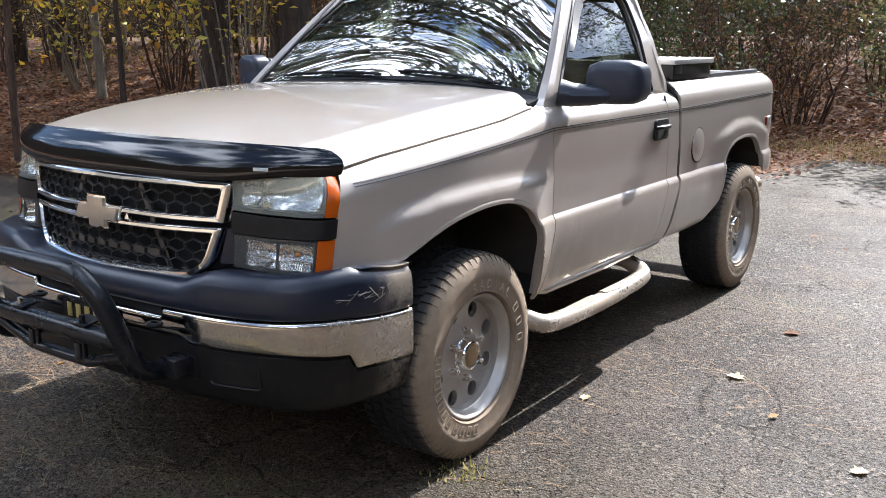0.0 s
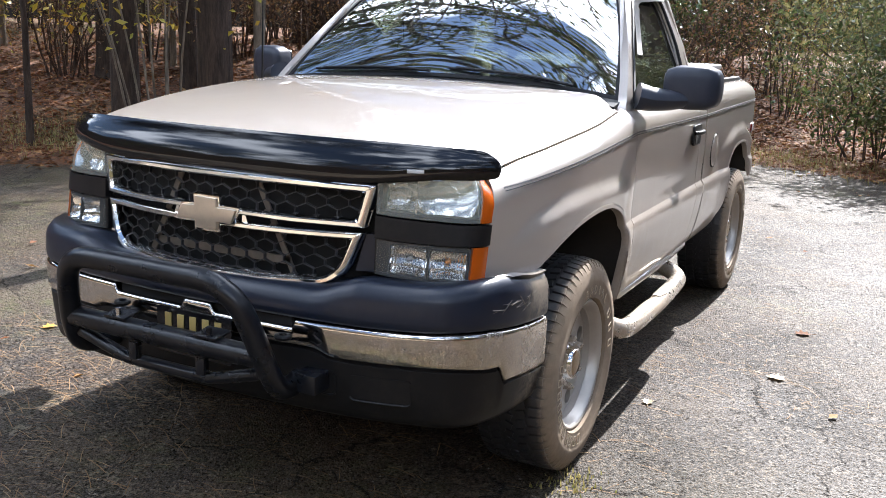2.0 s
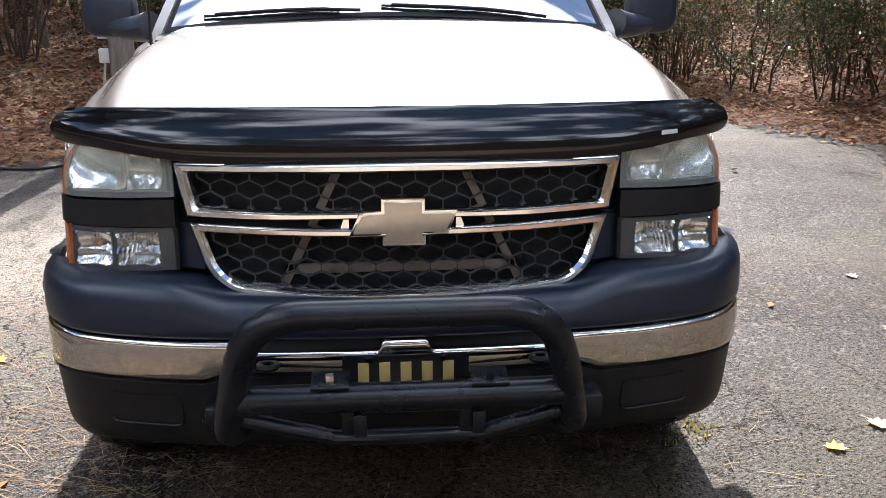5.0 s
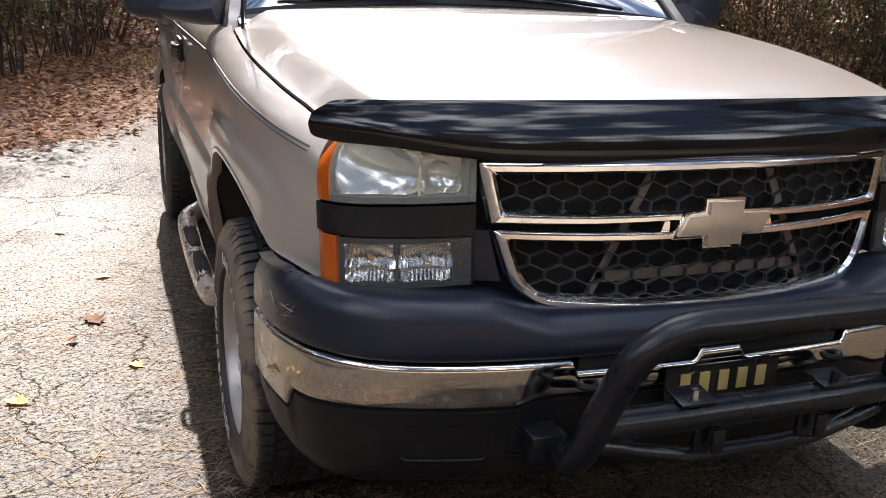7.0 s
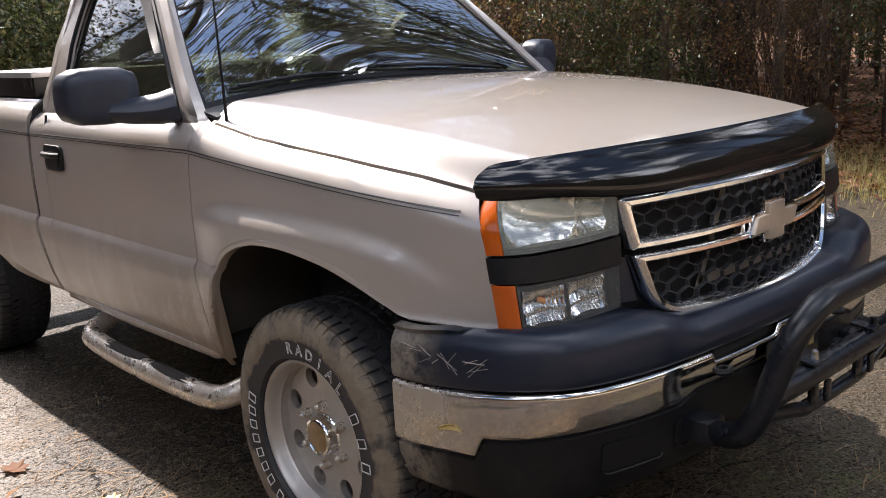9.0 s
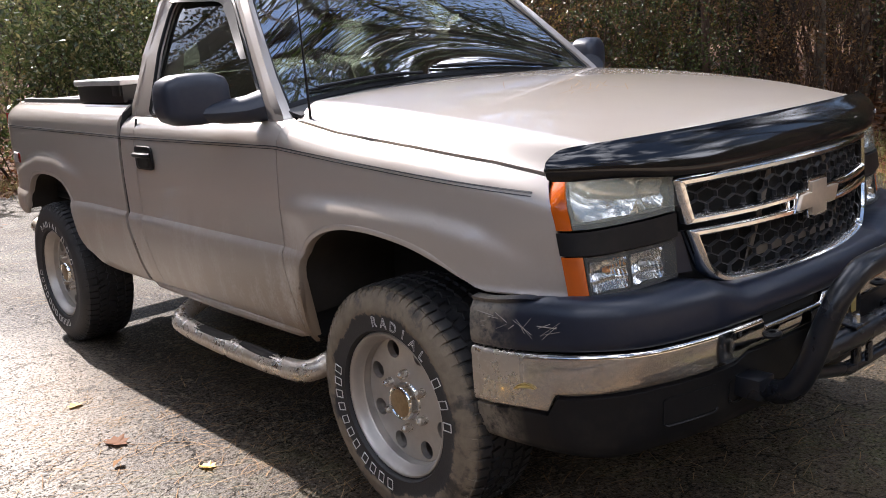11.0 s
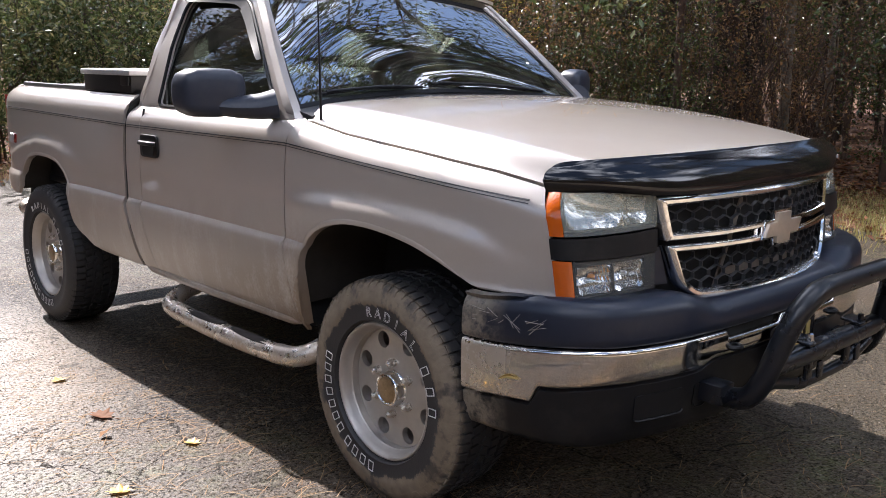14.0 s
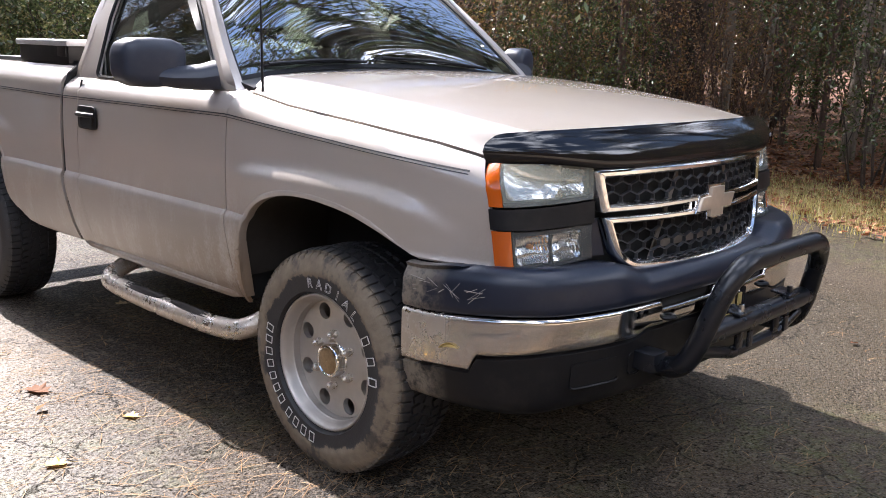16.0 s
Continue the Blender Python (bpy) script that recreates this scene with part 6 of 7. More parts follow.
def straw(n):
    """Short straight needles matted over the leaf litter beside the asphalt."""
    c = np.stack([rng.uniform(-11, 8, n), rng.uniform(1.5, 12, n)], 1)
    d = drive_dist(c[:, 0], c[:, 1])
    c = c[(d > -0.35) & (d < 3.0)]
    m = len(c)
    a, L = rng.uniform(0, 6.28, m), rng.uniform(0.05, 0.10, m)
    u = np.stack([np.cos(a), np.sin(a)], 1) * L[:, None]
    p = np.stack([-np.sin(a), np.cos(a)], 1) * 0.0024
    z = np.maximum(ground_z(c[:, 0], c[:, 1]), np.where(drive_dist(c[:, 0], c[:, 1]) < 0.1, 0.0, -1)) + rng.uniform(0.008, 0.05, m)
    dz = rng.normal(0, 0.012, m)
    verts = np.stack([np.column_stack([c - u - p, z - dz]), np.column_stack([c - u + p, z - dz]), np.column_stack([c + u + p, z + dz]), np.column_stack([c + u - p, z + dz])], 1).reshape(-1, 3)
    return verts, [(4 * i, 4 * i + 1, 4 * i + 2, 4 * i + 3) for i in range(m)]


def grit(n):
    """Loose chips of stone: small uneven pyramids."""
    c = np.stack([rng.uniform(-4.2, 4.6, n), rng.uniform(-2.6, 6.0, n)], 1)
    c = c[drive_dist(c[:, 0], c[:, 1]) < -0.05]
    m = len(c)
    size = (0.0025 + 0.0055 * rng.uniform(0, 1, m) ** 2)[:, None]
    a0 = rng.uniform(0, 6.28, m)
    ring = []
    for k in range(4):
        a = a0 + k * 1.57 + rng.normal(0, 0.3, m)
        ring.append(np.column_stack([c + np.stack([np.cos(a), np.sin(a)], 1) * size * rng.uniform(0.7, 1.2, (m, 1)), np.full(m, -0.001)]))
    top = np.column_stack([c + rng.normal(0, 0.25, (m, 2)) * size, size[:, 0] * rng.uniform(0.35, 0.7, m)])
    verts = np.stack(ring + [top], 1).reshape(-1, 3)
    faces = []
    for i in range(m):
        b = 5 * i
        faces += [(b, b + 1, b + 4), (b + 1, b + 2, b + 4), (b + 2, b + 3, b + 4), (b + 3, b, b + 4)]
    return verts, faces


v, f = grit(85000)
stuff("gravel_chips", v, f, "chip", "loose pale stone chips on the asphalt", "gravel")
v, f = needle_field(3600)
stuff("pine_needles", v, f, "needle", "dry brown pine needles on the asphalt", "pine needles")
v, f = straw(60000)
stuff("pine_straw", v, f, "litter", "reddish pine straw matted over the fallen leaves", "pine straw")


def blades(name, centres, n, spread, height, label):
    verts, faces = [], []
    pick = np.array(centres)[rng.integers(0, len(centres), n)] + rng.normal(0, spread, (n, 2))
    for (x, y), z in zip(pick, np.maximum(0.0, ground_z(pick[:, 0], pick[:, 1]))):
        h, a, lean = height * rng.uniform(0.4, 1.2), rng.uniform(0, 6.28), rng.uniform(0.1, 0.8)
        w = 0.0035
        dx, dy = np.cos(a), np.sin(a)
        b = len(verts)
        verts += [(x - dy * w, y + dx * w, z), (x + dy * w, y - dx * w, z), (x + dx * h * lean * 0.4 - dy * w * 0.7, y + dy * h * lean * 0.4 + dx * w * 0.7, z + h * 0.6), (x + dx * h * lean * 0.4 + dy * w * 0.7, y + dy * h * lean * 0.4 - dx * w * 0.7, z + h * 0.6), (x + dx * h * lean, y + dy * h * lean, z + h)]
        faces += [(b, b + 1, b + 3, b + 2), (b + 2, b + 3, b + 4)]
    stuff(name, verts, faces, "grass", label, "grass")


blades("grass_tuft", [(1.03, -0.16), (1.07, -0.13), (1.0, -0.20)], 120, 0.05, 0.02, "small green and straw grass tuft beside the tyre")
blades("grass", [(5.9 + 0.25 * k, 0.4 + 0.28 * k) for k in range(7)] + [(5.9, 0.9)], 4200, 0.42, 0.09, "sunlit straw-coloured grass along the driveway")
blades("grass", [(-5.8 - 0.5 * k, 5.6 - 0.1 * k) for k in range(6)], 2400, 0.45, 0.09, "thin green grass among the leaves")
blades("grass", [(0.3, 10.6), (1.0, 10.3), (-0.6, 10.9), (2.4, 9.6), (3.2, 8.4)], 2200, 0.5, 0.10, "green and straw grass at the wood's edge")


def big_leaf(x, y, size, turn, material, label, curl=0.35):
    """One lobed leaf with a stalk, curled up from the ground."""
    out = [(0.0, -0.5), (0.10, -0.32), (0.30, -0.30), (0.24, -0.10), (0.42, 0.05), (0.22, 0.16), (0.24, 0.36), (0.06, 0.34), (0.0, 0.55), (-0.06, 0.34), (-0.24, 0.36), (-0.22, 0.16), (-0.42, 0.05), (-0.24, -0.10), (-0.30, -0.30), (-0.10, -0.32)]
    bm = bmesh.new()
    spine = [bm.verts.new((0, -0.5 + 1.05 * k / 8, 0)) for k in range(9)]
    rim = [bm.verts.new((a, b, 0)) for a, b in out]
    me_pts = [(v, v.co.copy()) for v in spine + rim]
    for k in range(8):
        r0, r1 = rim[k], rim[k + 1]
        l0, l1 = rim[(16 - k) % 16], rim[15 - k]
        if k == 0:
            bm.faces.new((spine[0], rim[1], spine[1]))
            bm.faces.new((spine[0], spine[1], rim[15]))
        else:
            bm.faces.new((spine[k], r0, r1) if k == 7 else (spine[k], r0, r1, spine[k + 1]))
            bm.faces.new((spine[k], l1, l0) if k == 7 else (spine[k], spine[k + 1], l1, l0))
    for v, c in me_pts:
        v.co = Vector((c.x * size, c.y * size, size * (curl * c.x * c.x * 2.2 + 0.25 * curl * c.y * c.y) + 0.004))
    add_tube(bm, [(0, -0.5 * size, 0.006), (0.05 * size, -0.75 * size, 0.004)], 0.0015, 5)
    bmesh.ops.delete(bm, geom=[v for v in bm.verts if not v.link_faces], context="VERTS")
    ob = part("fallen_leaf", bm, material, None, "", 0)
    ob.matrix_basis = pose(x, y, 0.002, 0, 0, turn)
    tagged(ob, label, "leaf", "leaves on the asphalt")


for x, y, size, turn, mat, lab in ((-1.64, 0.65, 0.095, 60, "gold_leaf", "curled yellow fallen leaf on the asphalt"), (-1.39, 1.385, 0.13, 20, "litter", "dark curled brown leaf on the asphalt"), (-1.355, 1.95, 0.08, 100, "gold_leaf", "small yellow leaf on the asphalt"),
                                   (1.52, 1.39, 0.10, 80, "tan_leaf", "tan curled leaf on the asphalt"), (1.06, 0.75, 0.07, 10, "tan_leaf", "small tan leaf at the shadow's edge"), (2.22, 0.68, 0.08, 130, "tan_leaf", "pale tan leaf on the asphalt"), (1.47, -0.33, 0.085, 70, "gold_leaf", "yellow leaf on the asphalt"),
                                   (1.70, -0.18, 0.10, 200, "tan_leaf", "pale lobed leaf on the asphalt"), (-1.57, 2.77, 0.08, 40, "tan_leaf", "brown leaf on the asphalt"), (2.41, 1.40, 0.08, 15, "tan_leaf", "tan leaf on the sunlit asphalt"), (-1.92, 0.07, 0.085, 150, "gold_leaf", "orange-yellow leaf on the asphalt"), (-1.24, 0.868, 0.075, 35, "gold_leaf", "small yellow leaf at the edge of the truck's shade"),
                                   (1.55, 2.22, 0.10, 110, "litter", "dark brown leaf on the sunlit asphalt"), (-1.89, 0.21, 0.08, 20, "gold_leaf", "second orange-yellow leaf on the asphalt"), (-0.49, 2.38, 0.09, 70, "tan_leaf", "tan leaf in the shade under the truck")):
    big_leaf(x, y, size, turn, mat, lab)


# ---- trees and thickets ----
def ground_at(x, y):
    return float(ground_z(np.array([x]), np.array([y]))[0])


def thicket(leaf_mat, seed, n_leaves, height, radius, leaf, stems, bare=0.0):
    """A leafy shrub with many thin stems: a thing with stems and foliage."""
    r = np.random.default_rng(seed)
    bm = bmesh.new()
    tips = []
    for k in range(stems):
        a, rad = r.uniform(0, 6.28), radius * r.uniform(0.05, 0.55)
        p = Vector((rad * math.cos(a) * 0.5, rad * math.sin(a) * 0.5, -0.1))
        h = height * r.uniform(0.55, 1.05)
        path = [p]
        for j in range(1, 7):
            w = radius * (j / 6) ** 1.3 * r.uniform(0.2, 0.9)
            path.append(Vector((p.x + w * math.cos(a) + r.normal(0, 0.07), p.y + w * math.sin(a) + r.normal(0, 0.07), h * j / 6)))
        rr = r.uniform(0.008, 0.022)
        add_tube(bm, path, [rr * (1 - 0.13 * j) for j in range(7)], 5, False)
        tips += [path[j] + Vector(r.normal(0, 0.25, 3)) for j in range(2, 7) for _ in range(4)]
    base = new("thicket")
    tagged(part("brush", bm, "red_bark" if seed in (15, 16) else "pale_bark" if seed == 17 else "bark", base, "", 60), kind="stuff")
    clumps = np.array([tuple(t) for t in tips])
    extra = r.normal(0, 1, (int(len(clumps) * 0.8), 3))
    extra /= np.linalg.norm(extra, axis=1, keepdims=True)
    extra = extra * r.uniform(0.4, 1.0, (len(extra), 1)) ** 0.5 * np.array([radius, radius, height * 0.48]) + np.array([0, 0, height * 0.5])
    clumps = np.vstack([clumps, extra])
    weight = r.uniform(0, 1, len(clumps)) ** 1.5 + 0.05
    idx = r.choice(len(clumps), n_leaves, p=weight / weight.sum())
    pos = clumps[idx] + r.normal(0, 1, (n_leaves, 3)) * np.array([0.15, 0.15, 0.11])
    pos = pos[pos[:, 2] > 0.02]
    v, f = leaf_cloud(pos, leaf * r.uniform(0.7, 1.6, len(pos)), r, 0.15, 0.5)
    leaves = new("foliage", mesh_from("foliage", v, f, leaf_mat))
    leaves.parent = base
    tagged(leaves, kind="stuff")
    return base


def tree(seed, height, r0, crown_low, crown_r, n_leaves, leaf, leaf_mat, bark, limbs=14, lean=0.3):
    """A tapered trunk with limbs and a ragged crown."""
    r = np.random.default_rng(seed)
    bm = bmesh.new()
    path = [Vector((lean * (j / 9) ** 2 + r.normal(0, 0.03) * j / 4, r.normal(0, 0.03) * j / 4, -0.2 + height * j / 9)) for j in range(10)]
    base = new("tree")
    part("trunk", add_tube(bm, catmull(path, 3), [r0 * (1.25 if k == 0 else 1.0) * (1 - 0.80 * k / 27) for k in range(28)], 12, False), bark, base, "", 60)
    bm = bmesh.new()
    tips = []
    for k in range(limbs):
        t = crown_low + (0.97 - crown_low) * (k + r.uniform(0, 0.8)) / limbs
        j = min(8, int(t * 9))
        p = path[j].lerp(path[j + 1], t * 9 - j)
        a, L = r.uniform(0, 6.28), crown_r * (1.15 - 0.6 * (t - crown_low) / (1.0 - crown_low)) * r.uniform(0.6, 1.1)
        q = [p]
        for i in range(1, 6):
            q.append(p + Vector((math.cos(a) * L * i / 5, math.sin(a) * L * i / 5, L * (0.45 * (i / 5) - 0.25 * (i / 5) ** 2))) + Vector(r.normal(0, 0.06 * i, 3)))
        rr = r0 * 0.32 * (1.1 - t)
        add_tube(bm, q, [max(0.006, rr * (1 - 0.17 * i)) for i in range(6)], 6, False)
        for i in range(2, 6):
            for _ in range(3):
                e = q[i] + Vector(r.normal(0, 0.35, 3)) * crown_r / 2.5
                add_tube(bm, [q[i], q[i].lerp(e, 0.5) + Vector((0, 0, 0.05)), e], [0.010, 0.007, 0.003], 4, False)
                tips.append(e)
    tagged(part("limbwork", bm, bark, base, "", 60), kind="stuff")
    if n_leaves:
        tips = np.array([tuple(t) for t in tips])
        pos = tips[r.integers(0, len(tips), n_leaves)] + r.normal(0, 0.26, (n_leaves, 3))
        v, f = leaf_cloud(pos, leaf, r, 0.2, 0.5)
        crown = new("crown", mesh_from("crown", v, f, leaf_mat))
        crown.parent = base
        tagged(crown, kind="stuff")
    return base


SHRUBS = {
    "green": [thicket("green", 11, 8500, 4.2, 1.5, 0.052, 10), thicket("green", 12, 7500, 3.2, 1.4, 0.05, 9)],
    "olive": [thicket("olive", 13, 5600, 4.6, 1.5, 0.045, 14), thicket("olive", 14, 5000, 3.4, 1.5, 0.044, 14)],
    "brown": [thicket("brown", 15, 4600, 4.4, 1.5, 0.046, 20), thicket("brown", 16, 4200, 3.0, 1.6, 0.044, 24)],
    "yellow": [thicket("yellow", 17, 900, 3.6, 1.3, 0.09, 9)],
    "glossy": [thicket("glossy", 18, 6500, 2.9, 1.4, 0.068, 12)],
}
LABELS = {"green": "dense dark evergreen shrub at the wood's edge", "olive": "olive-green autumn shrub with thin stems", "brown": "brown withered thicket of thin stems", "yellow": "thin sapling clump with yellow autumn leaves", "glossy": "broad-leaved bush glinting in the sun"}
for kind, group in SHRUBS.items():
    for ob in group:
        tagged(ob, LABELS[kind], "shrub", kind + " shrubs in the wood")
used = {id(ob): False for g in SHRUBS.values() for ob in g}


def place(ob, x, y, turn, size):
    m = pose(x, y, ground_at(x, y), 0, 0, turn)
    if not used.get(id(ob), True):
        used[id(ob)] = True
        ob.scale = (size, size, size)
        ob.matrix_basis = m @ Matrix.Diagonal((size, size, size, 1))
        return ob
    made_ob = copy_thing(ob, m)
    made_ob.scale = (size, size, size)
    return made_ob


random.seed(5)
spots = []
tries = 0
while len(spots) < 230 and tries < 30000:
    tries += 1
    x, y = random.uniform(-26, 19), random.uniform(-22, 27)
    d = float(drive_dist(np.array([x]), np.array([y]))[0])
    if y < -3:
        near, far, gap = 9.5, 15, 2.6
    elif x < -1.2 and y < 9:
        near, far, gap = 5.4, 13, 1.4
    elif y > 8:
        near, far, gap = 1.6, 10, 1.6
    else:
        near, far, gap = 1.6, 9, 1.55
    if near < d < far and all((x - a) ** 2 + (y - b) ** 2 > gap * gap for a, b, _ in spots):
        spots.append((x, y, d))
for x, y, d in spots:
    u = random.random()
    if y > 9 and x > -3.5:
        kind = "green" if u < 0.45 else "olive" if u < 0.70 else "brown"
    elif x > 3:
        kind = "brown" if u < 0.45 else "olive" if u < 0.75 else "green"
    elif y < -3:
        kind = "brown" if u < 0.4 else "olive"
    else:
        kind = "brown" if u < 0.80 else "olive" if u < 0.95 else "yellow"
    low = y > 8 and 0.4 < x < 6.5
    place(random.choice(SHRUBS[kind]), x, y, random.uniform(0, 360), random.uniform(0.45, 0.65) if low else random.uniform(0.8, 1.2))

# a dark hedge of shrubs close along the far edge of the asphalt
for k, (x, y) in enumerate(((3.9, 9.2), (4.5, 8.0), (5.2, 7.2), (5.7, 6.1), (6.5, 5.4), (6.9, 4.3), (7.7, 3.7), (3.1, 10.4), (5.9, 7.9), (7.2, 6.0))):
    place(SHRUBS["green" if k % 3 else "brown"][k % 2], x, y, 47 * k, 0.62 + 0.07 * (k % 4))
for x, y, turn, size in ((1.3, 11.2, 20, 1.0), (2.4, 10.5, 140, 0.95), (3.0, 11.6, 250, 1.1), (3.4, 9.6, 80, 0.8)):
    place(SHRUBS["glossy"][0], x, y, turn, size)

PINES = [tree(21, 13.0, 0.24, 0.55, 2.2, 2600, 0.16, "green", "bark"), tree(22, 11.0, 0.17, 0.50, 1.9, 2200, 0.16, "green", "bark", 14, -0.3), tree(23, 8.0, 0.10, 0.40, 1.8, 2200, 0.10, "olive", "pale_bark", 14, 0.5)]
for k, lab in enumerate(("tall pine with thick dark bark", "slender dark pine trunk", "thin hardwood with olive leaves")):
    tagged(PINES[k], lab, "tree", "trees in the wood")
    used[id(PINES[k])] = False
trunks = [(-6.5, 6.75, 0, 1.05), (-6.3, 7.5, 2, 0.9), (-10.0, 8.3, 0, 1.0), (-13.2, 5.6, 0, 1.0), (-7.6, 11.0, 0, 1.1), (8.3, 4.25, 0, 0.9), (8.9, 4.15, 1, 0.95), (9.0, 5.6, 1, 1.0), (-15.5, 9.0, 1, 1.0), (-12.0, 10.6, 1, 1.0), (-8.6, 8.6, 1, 0.9), (-5.6, 12.8, 1, 1.0), (7.6, 6.6, 2, 0.9), (9.6, 2.2, 2, 1.0), (10.6, 7.4, 1, 1.0), (-11.4, 7.0, 2, 0.9), (-16.4, 6.4, 2, 1.0), (-4.6, 10.6, 2, 0.7), (6.4, 9.6, 2, 0.7),
          (-9.2, 12.5, 1, 1.0), (11.8, 4.4, 0, 1.0), (-18, 11, 0, 1.0), (9.5, -5.0, 0, 1.0), (11, -10, 1, 1.0), (-6, -16, 0, 1.0), (5, -17, 1, 1.0), (-12, -14, 1, 1.1), (-0.5, -18, 0, 1.0), (12.4, 9.0, 0, 0.8), (-20, -14, 0, 1.1)]
for x, y, k, size in trunks:
    place(PINES[k], x, y, random.uniform(0, 360), size)

SLIM = [tree(27, 8.5, 0.055, 0.45, 1.3, 500, 0.10, "brown", "red_bark", 9, 0.5), tree(28, 7.5, 0.04, 0.40, 1.1, 420, 0.10, "olive", "red_bark", 8, -0.6), tree(29, 9.0, 0.075, 0.5, 1.5, 600, 0.10, "brown", "pale_bark", 9, 0.3)]
for k, lab in enumerate(("slim reddish hardwood stem with few brown leaves", "thin bent sapling with sparse olive leaves", "slim grey hardwood with few brown leaves")):
    tagged(SLIM[k], lab, "tree", "slim trees in the wood")
    used[id(SLIM[k])] = False
slim_spots = []
tries = 0
while len(slim_spots) < 66 and tries < 20000:
    tries += 1
    x, y = random.uniform(-20, 15), random.uniform(1.5, 20)
    d = float(drive_dist(np.array([x]), np.array([y]))[0])
    near = 8.0 if x < -1.2 and y < 9 else 1.4
    open_sun = y > 4 and abs(x - 0.15 * y) < 6.0
    if near < d < 9 and not open_sun and all((x - a) ** 2 + (y - b) ** 2 > 0.8 for a, b in slim_spots):
        slim_spots.append((x, y))
for x, y in slim_spots:
    place(random.choice(SLIM), x, y, random.uniform(0, 360), random.uniform(0.8, 1.15))
place(SLIM[0], -8.4, 3.65, 30, 1.0)
place(PINES[0], -7.7, 6.35, 70, 0.85)

TALL = [tree(24, 11.0, 0.16, 0.22, 2.8, 4200, 0.15, "brown", "bark", 18, 0.4), tree(25, 12.0, 0.18, 0.25, 2.8, 4200, 0.15, "olive", "bark", 18, -0.5), tree(26, 12.5, 0.20, 0.30, 2.6, 4200, 0.15, "green", "bark", 18, 0.2)]
for k, lab in enumerate(("tall hardwood with brown withered leaves", "tall hardwood with olive autumn leaves", "tall evergreen tree with dark leaves")):
    tagged(TALL[k], lab, "tree", "tall trees in the wood")
    used[id(TALL[k])] = False
tall_spots = []
tries = 0
while len(tall_spots) < 46 and tries < 20000:
    tries += 1
    x, y = random.uniform(-30, 26), random.uniform(-28, 34)
    d = float(drive_dist(np.array([x]), np.array([y]))[0])
    corridor = y > 4 and abs(x - 0.217 * y) < 6.5 and y < 24
    if 5.0 < d < 20 and not corridor and all((x - a) ** 2 + (y - b) ** 2 > 12 for a, b in tall_spots):
        tall_spots.append((x, y))
for x, y in tall_spots:
    place(random.choice(TALL), x, y, random.uniform(0, 360), random.uniform(0.85, 1.15))

# pale multi-stemmed sapling with yellow leaves on the leafy bank
tips = []
r = np.random.default_rng(31)
sapling = tagged(new("sapling"), "pale multi-stemmed sapling with sparse yellow leaves", "tree")
for k in range(8):
    a = -0.9 + 0.2 * k
    top = Vector((math.sin(a) * r.uniform(1.4, 2.6), r.normal(0, 0.35), r.uniform(3.6, 5.2)))
    path = catmull([Vector((0.07 * k - 0.28, r.normal(0, 0.06), -0.1)), top * 0.35 + Vector((r.normal(0, 0.05), 0, 0)), top * 0.7, top], 4)
    part("stem", tube(path, [0.017 * (1 - 0.06 * j) for j in range(len(path))], 7), "pale_bark", sapling, "", 60)
    tips += [p + Vector(r.normal(0, 0.45, 3)) for p in path[5:] for _ in range(3)]
tips = np.array([tuple(t) for t in tips])
v, f = leaf_cloud(tips[r.integers(0, len(tips), 800)] + r.normal(0, 0.2, (800, 3)), 0.10, r, 0.3, 0.55)
crown = new("crown", mesh_from("crown", v, f, "yellow"))
crown.parent = sapling
tagged(crown, kind="stuff")
sapling.matrix_basis = pose(-6.4, 5.6, ground_at(-6.4, 5.6), 0, 0, 48)
hick = tree(41, 5.0, 0.05, 0.40, 1.7, 1500, 0.13, "yellow", "bark", 13, 0.4)
tagged(hick, "young hardwood with bright yellow autumn leaves", "tree")
hick.matrix_basis = pose(-7.7, 4.75, ground_at(-7.7, 4.75), 0, 0, 10)
bright = tree(42, 5.6, 0.05, 0.38, 1.5, 1500, 0.11, "glossy", "bark", 11, -0.4)
tagged(bright, "young hardwood with pale sunlit leaves", "tree")
bright.matrix_basis = pose(7.3, 4.3, ground_at(7.3, 4.3), 0, 0, 60)
orange = tree(43, 2.5, 0.02, 0.62, 0.42, 240, 0.065, "yellow", "bark", 7, 0.2)
tagged(orange, "small sapling with orange-yellow leaves", "tree")
orange.matrix_basis = pose(6.5, 6.3, ground_at(6.5, 6.3), 0, 0, 0)

# utility pole with its small boxes
pole = part("utility_pole", tube([(0, 0, -0.3), (0, 0, 4), (0.03, 0, 8.5)], [0.118, 0.112, 0.095], 16), "pole")
tagged(pole, "weathered wooden utility pole with two small pale boxes", "pole")
for z in (0.95, 0.73):
    part("meter_box", box((-0.15, -0.03, z), (0.09, 0.09, 0.13), 0.010), "letter", pole, "small pale box")
part("conduit", tube([(-0.15, -0.04, 0.68), (-0.19, -0.05, 0.4), (-0.30, -0.06, 0.0)], 0.012, 8, 4), "lid", pole)
pole.matrix_basis = pose(-2.38, 6.0, ground_at(-2.38, 6.0))

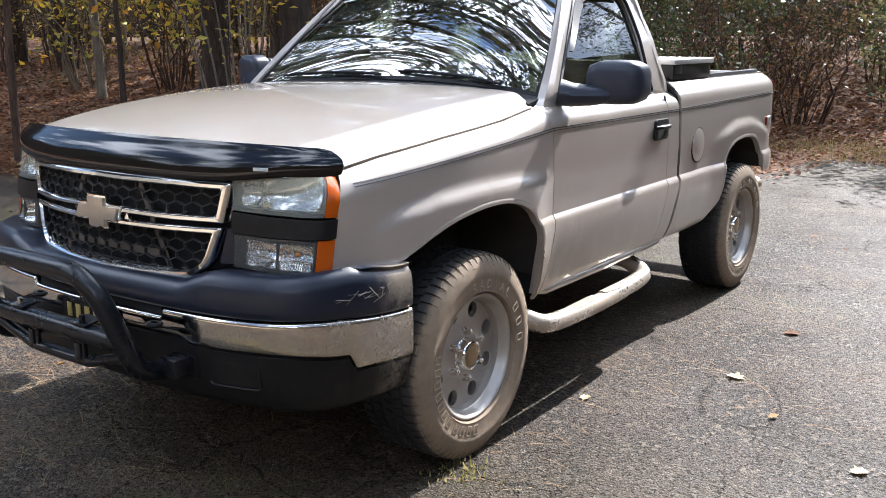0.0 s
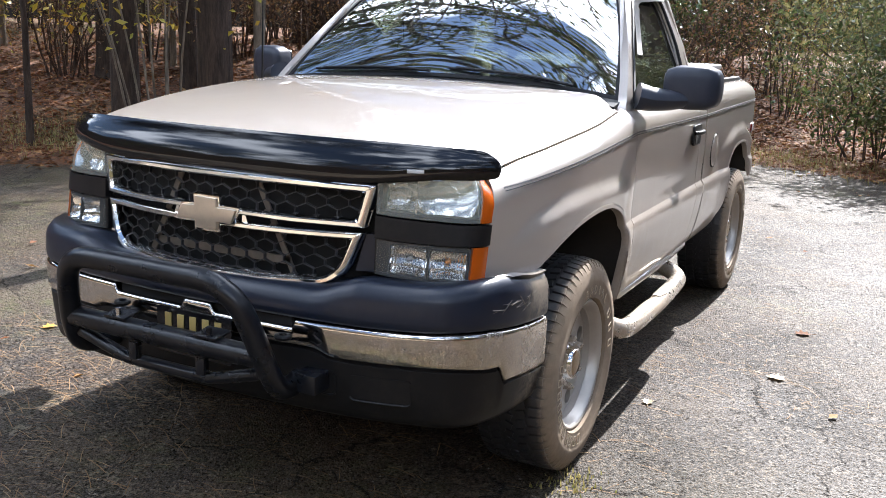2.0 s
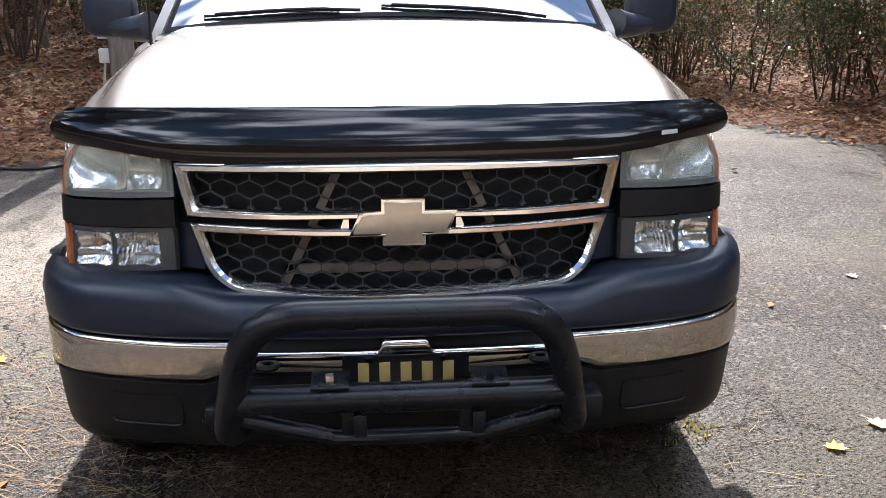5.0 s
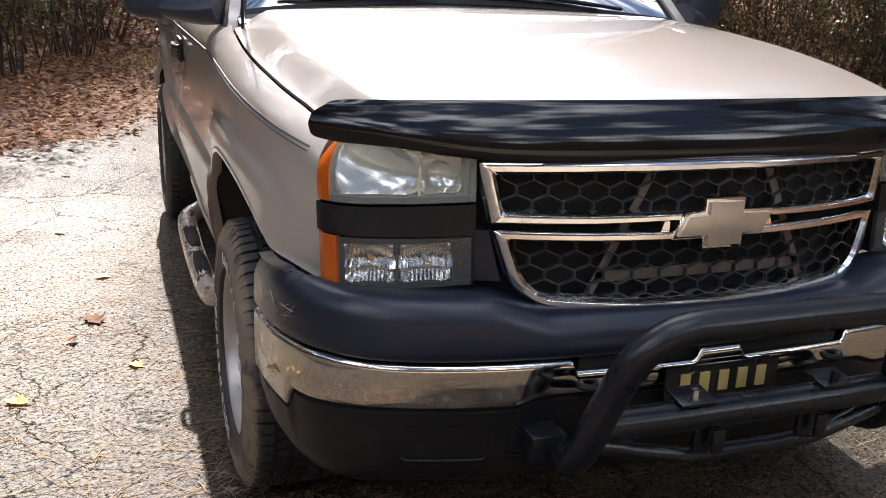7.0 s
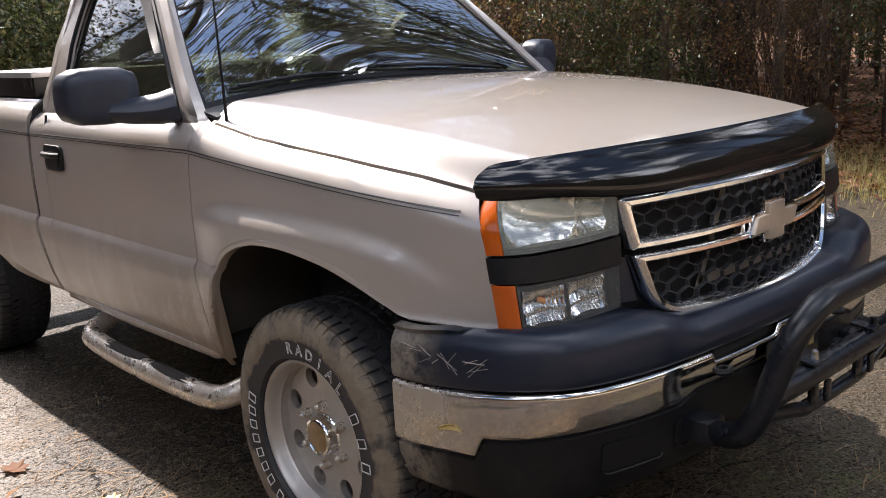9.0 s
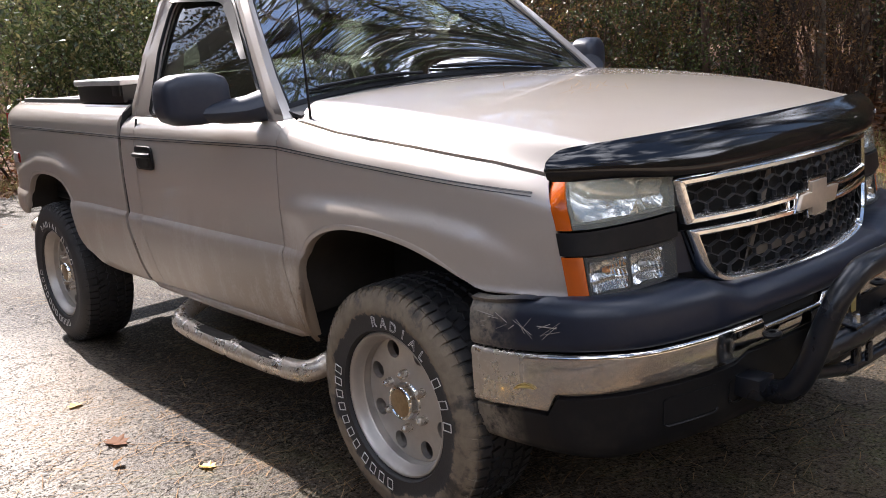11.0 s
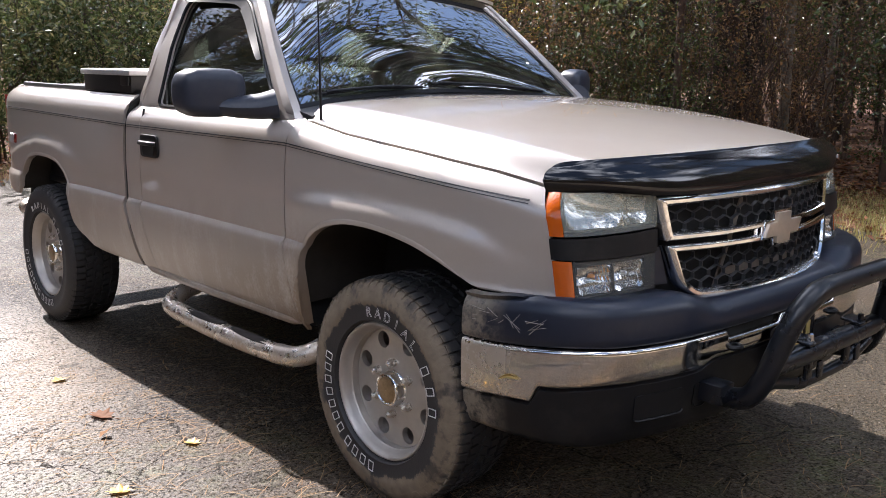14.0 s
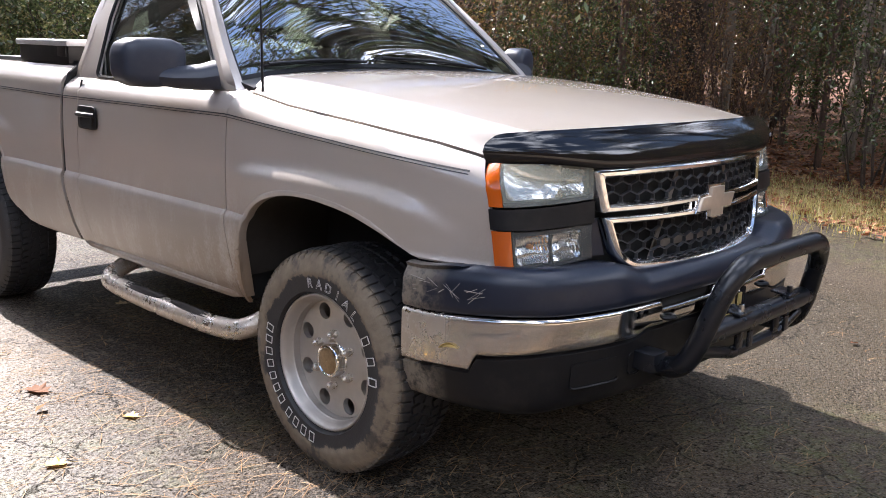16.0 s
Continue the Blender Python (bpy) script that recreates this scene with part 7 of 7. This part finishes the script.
# plastic jug and hose left beside the driveway
jug = part("plastic_jug", lathe([(0.0, 0.0005), (0.0, 0.062), (0.012, 0.070), (0.09, 0.070), (0.125, 0.048), (0.145, 0.022), (0.160, 0.020), (0.162, 0.0005)], 24, "z"), "jug")
tagged(jug, "white plastic jug on the leaf litter", "jug")
jug.matrix_basis = pose(-3.0, 6.0, ground_at(-3.0, 6.0) + 0.03)
hose = part("garden_hose", tube([(-5.9, 4.25, 0.012), (-5.1, 4.5, 0.012), (-4.3, 4.35, 0.012), (-3.5, 4.6, 0.012), (-2.7, 4.5, 0.012), (-2.2, 5.2, 0.012)], 0.012, 8, 8), "hose")
tagged(hose, "thin black hose lying across the asphalt", "hose")

# pine needles fallen on the hood
verts, faces = [], []
for k in range(26):
    x, y, a = float(rng.normal(-0.05, 0.10)), float(rng.normal(-0.02, 0.09)), float(rng.normal(0.4, 0.8))
    L = float(rng.uniform(0.05, 0.11))
    b = len(verts)
    for t, w in ((-0.5, 0.0009), (0.0, 0.0011), (0.5, 0.0006)):
        px, py = x + math.cos(a) * L * t, y + math.sin(a) * L * t
        z = hood_z(px, py) + 0.004 + 0.006 * (t + 0.5) * (k % 3)
        verts += [(px - math.sin(a) * w, py + math.cos(a) * w, z), (px + math.sin(a) * w, py - math.cos(a) * w, z)]
    faces += [(b, b + 1, b + 3, b + 2), (b + 2, b + 3, b + 5, b + 4)]
stuff("pine_needles", verts, faces, "needle", "few dry pine needles lying on the hood", "pine needles")

# two broad trees whose limbs hang over the driveway from its sides
def spreading_tree(base, side, seed, n=30000, limbs=24):
    """A forked trunk with long drooping limbs and many small leaves."""
    r = np.random.default_rng(seed)
    base = Vector(base)
    fork = base + Vector((-side * 0.5, 0.1, 5.2))
    thing = new("oak_tree")
    part("trunk", tube(catmull([base, base + Vector((0.05, 0.1, 1.8)), base + Vector((-side * 0.2, 0.1, 3.6)), fork], 4), [0.40 - 0.011 * k for k in range(13)], 14), "bark", thing, "", 60)
    bm = bmesh.new()
    tips = []
    for k in range(limbs):
        end = Vector((side * r.uniform(1.0, 9.5), r.uniform(-2.6, 4.4), r.uniform(8.0, 12.0)))
        path = catmull([fork, fork.lerp(end, 0.35) + Vector((r.normal(0, 0.4), r.normal(0, 0.5), 2.2)), fork.lerp(end, 0.7) + Vector((r.normal(0, 0.4), r.normal(0, 0.4), 1.6)), end], 5)
        add_tube(bm, path, [0.12 * (1 - 0.055 * j) for j in range(len(path))], 7, False)
        for j in range(4, len(path)):
            for _ in range(4):
                e = path[j] + Vector((r.normal(0, 0.9), r.normal(0, 0.9), -abs(r.normal(0.5, 0.7))))
                add_tube(bm, [path[j], path[j].lerp(e, 0.5) + Vector((0, 0, 0.15)), e], [0.022, 0.012, 0.005], 4, False)
                tips += [path[j].lerp(e, t) for t in (0.35, 0.6, 0.85, 1.0)]
    tagged(part("limbwork", bm, "bark", thing, "", 60), kind="stuff")
    tips = np.array([tuple(t) for t in tips])
    pos = tips[r.integers(0, len(tips), n)] + r.normal(0, 1, (n, 3)) * np.array([0.17, 0.17, 0.30])
    v, f = leaf_cloud(pos, 0.125, r, 0.1, 0.42)
    crown = new("crown", mesh_from("crown", v, f, "green"))
    crown.parent = thing
    tagged(crown, kind="stuff")
    return tagged(thing, "broad oak whose leafy limbs hang over the driveway", "tree", "oaks beside the driveway")


spreading_tree((-10.2, 3.3, -0.1), -1, 51)
spreading_tree((9.8, -3.2, -0.1), 1, 52, 7500, 11)
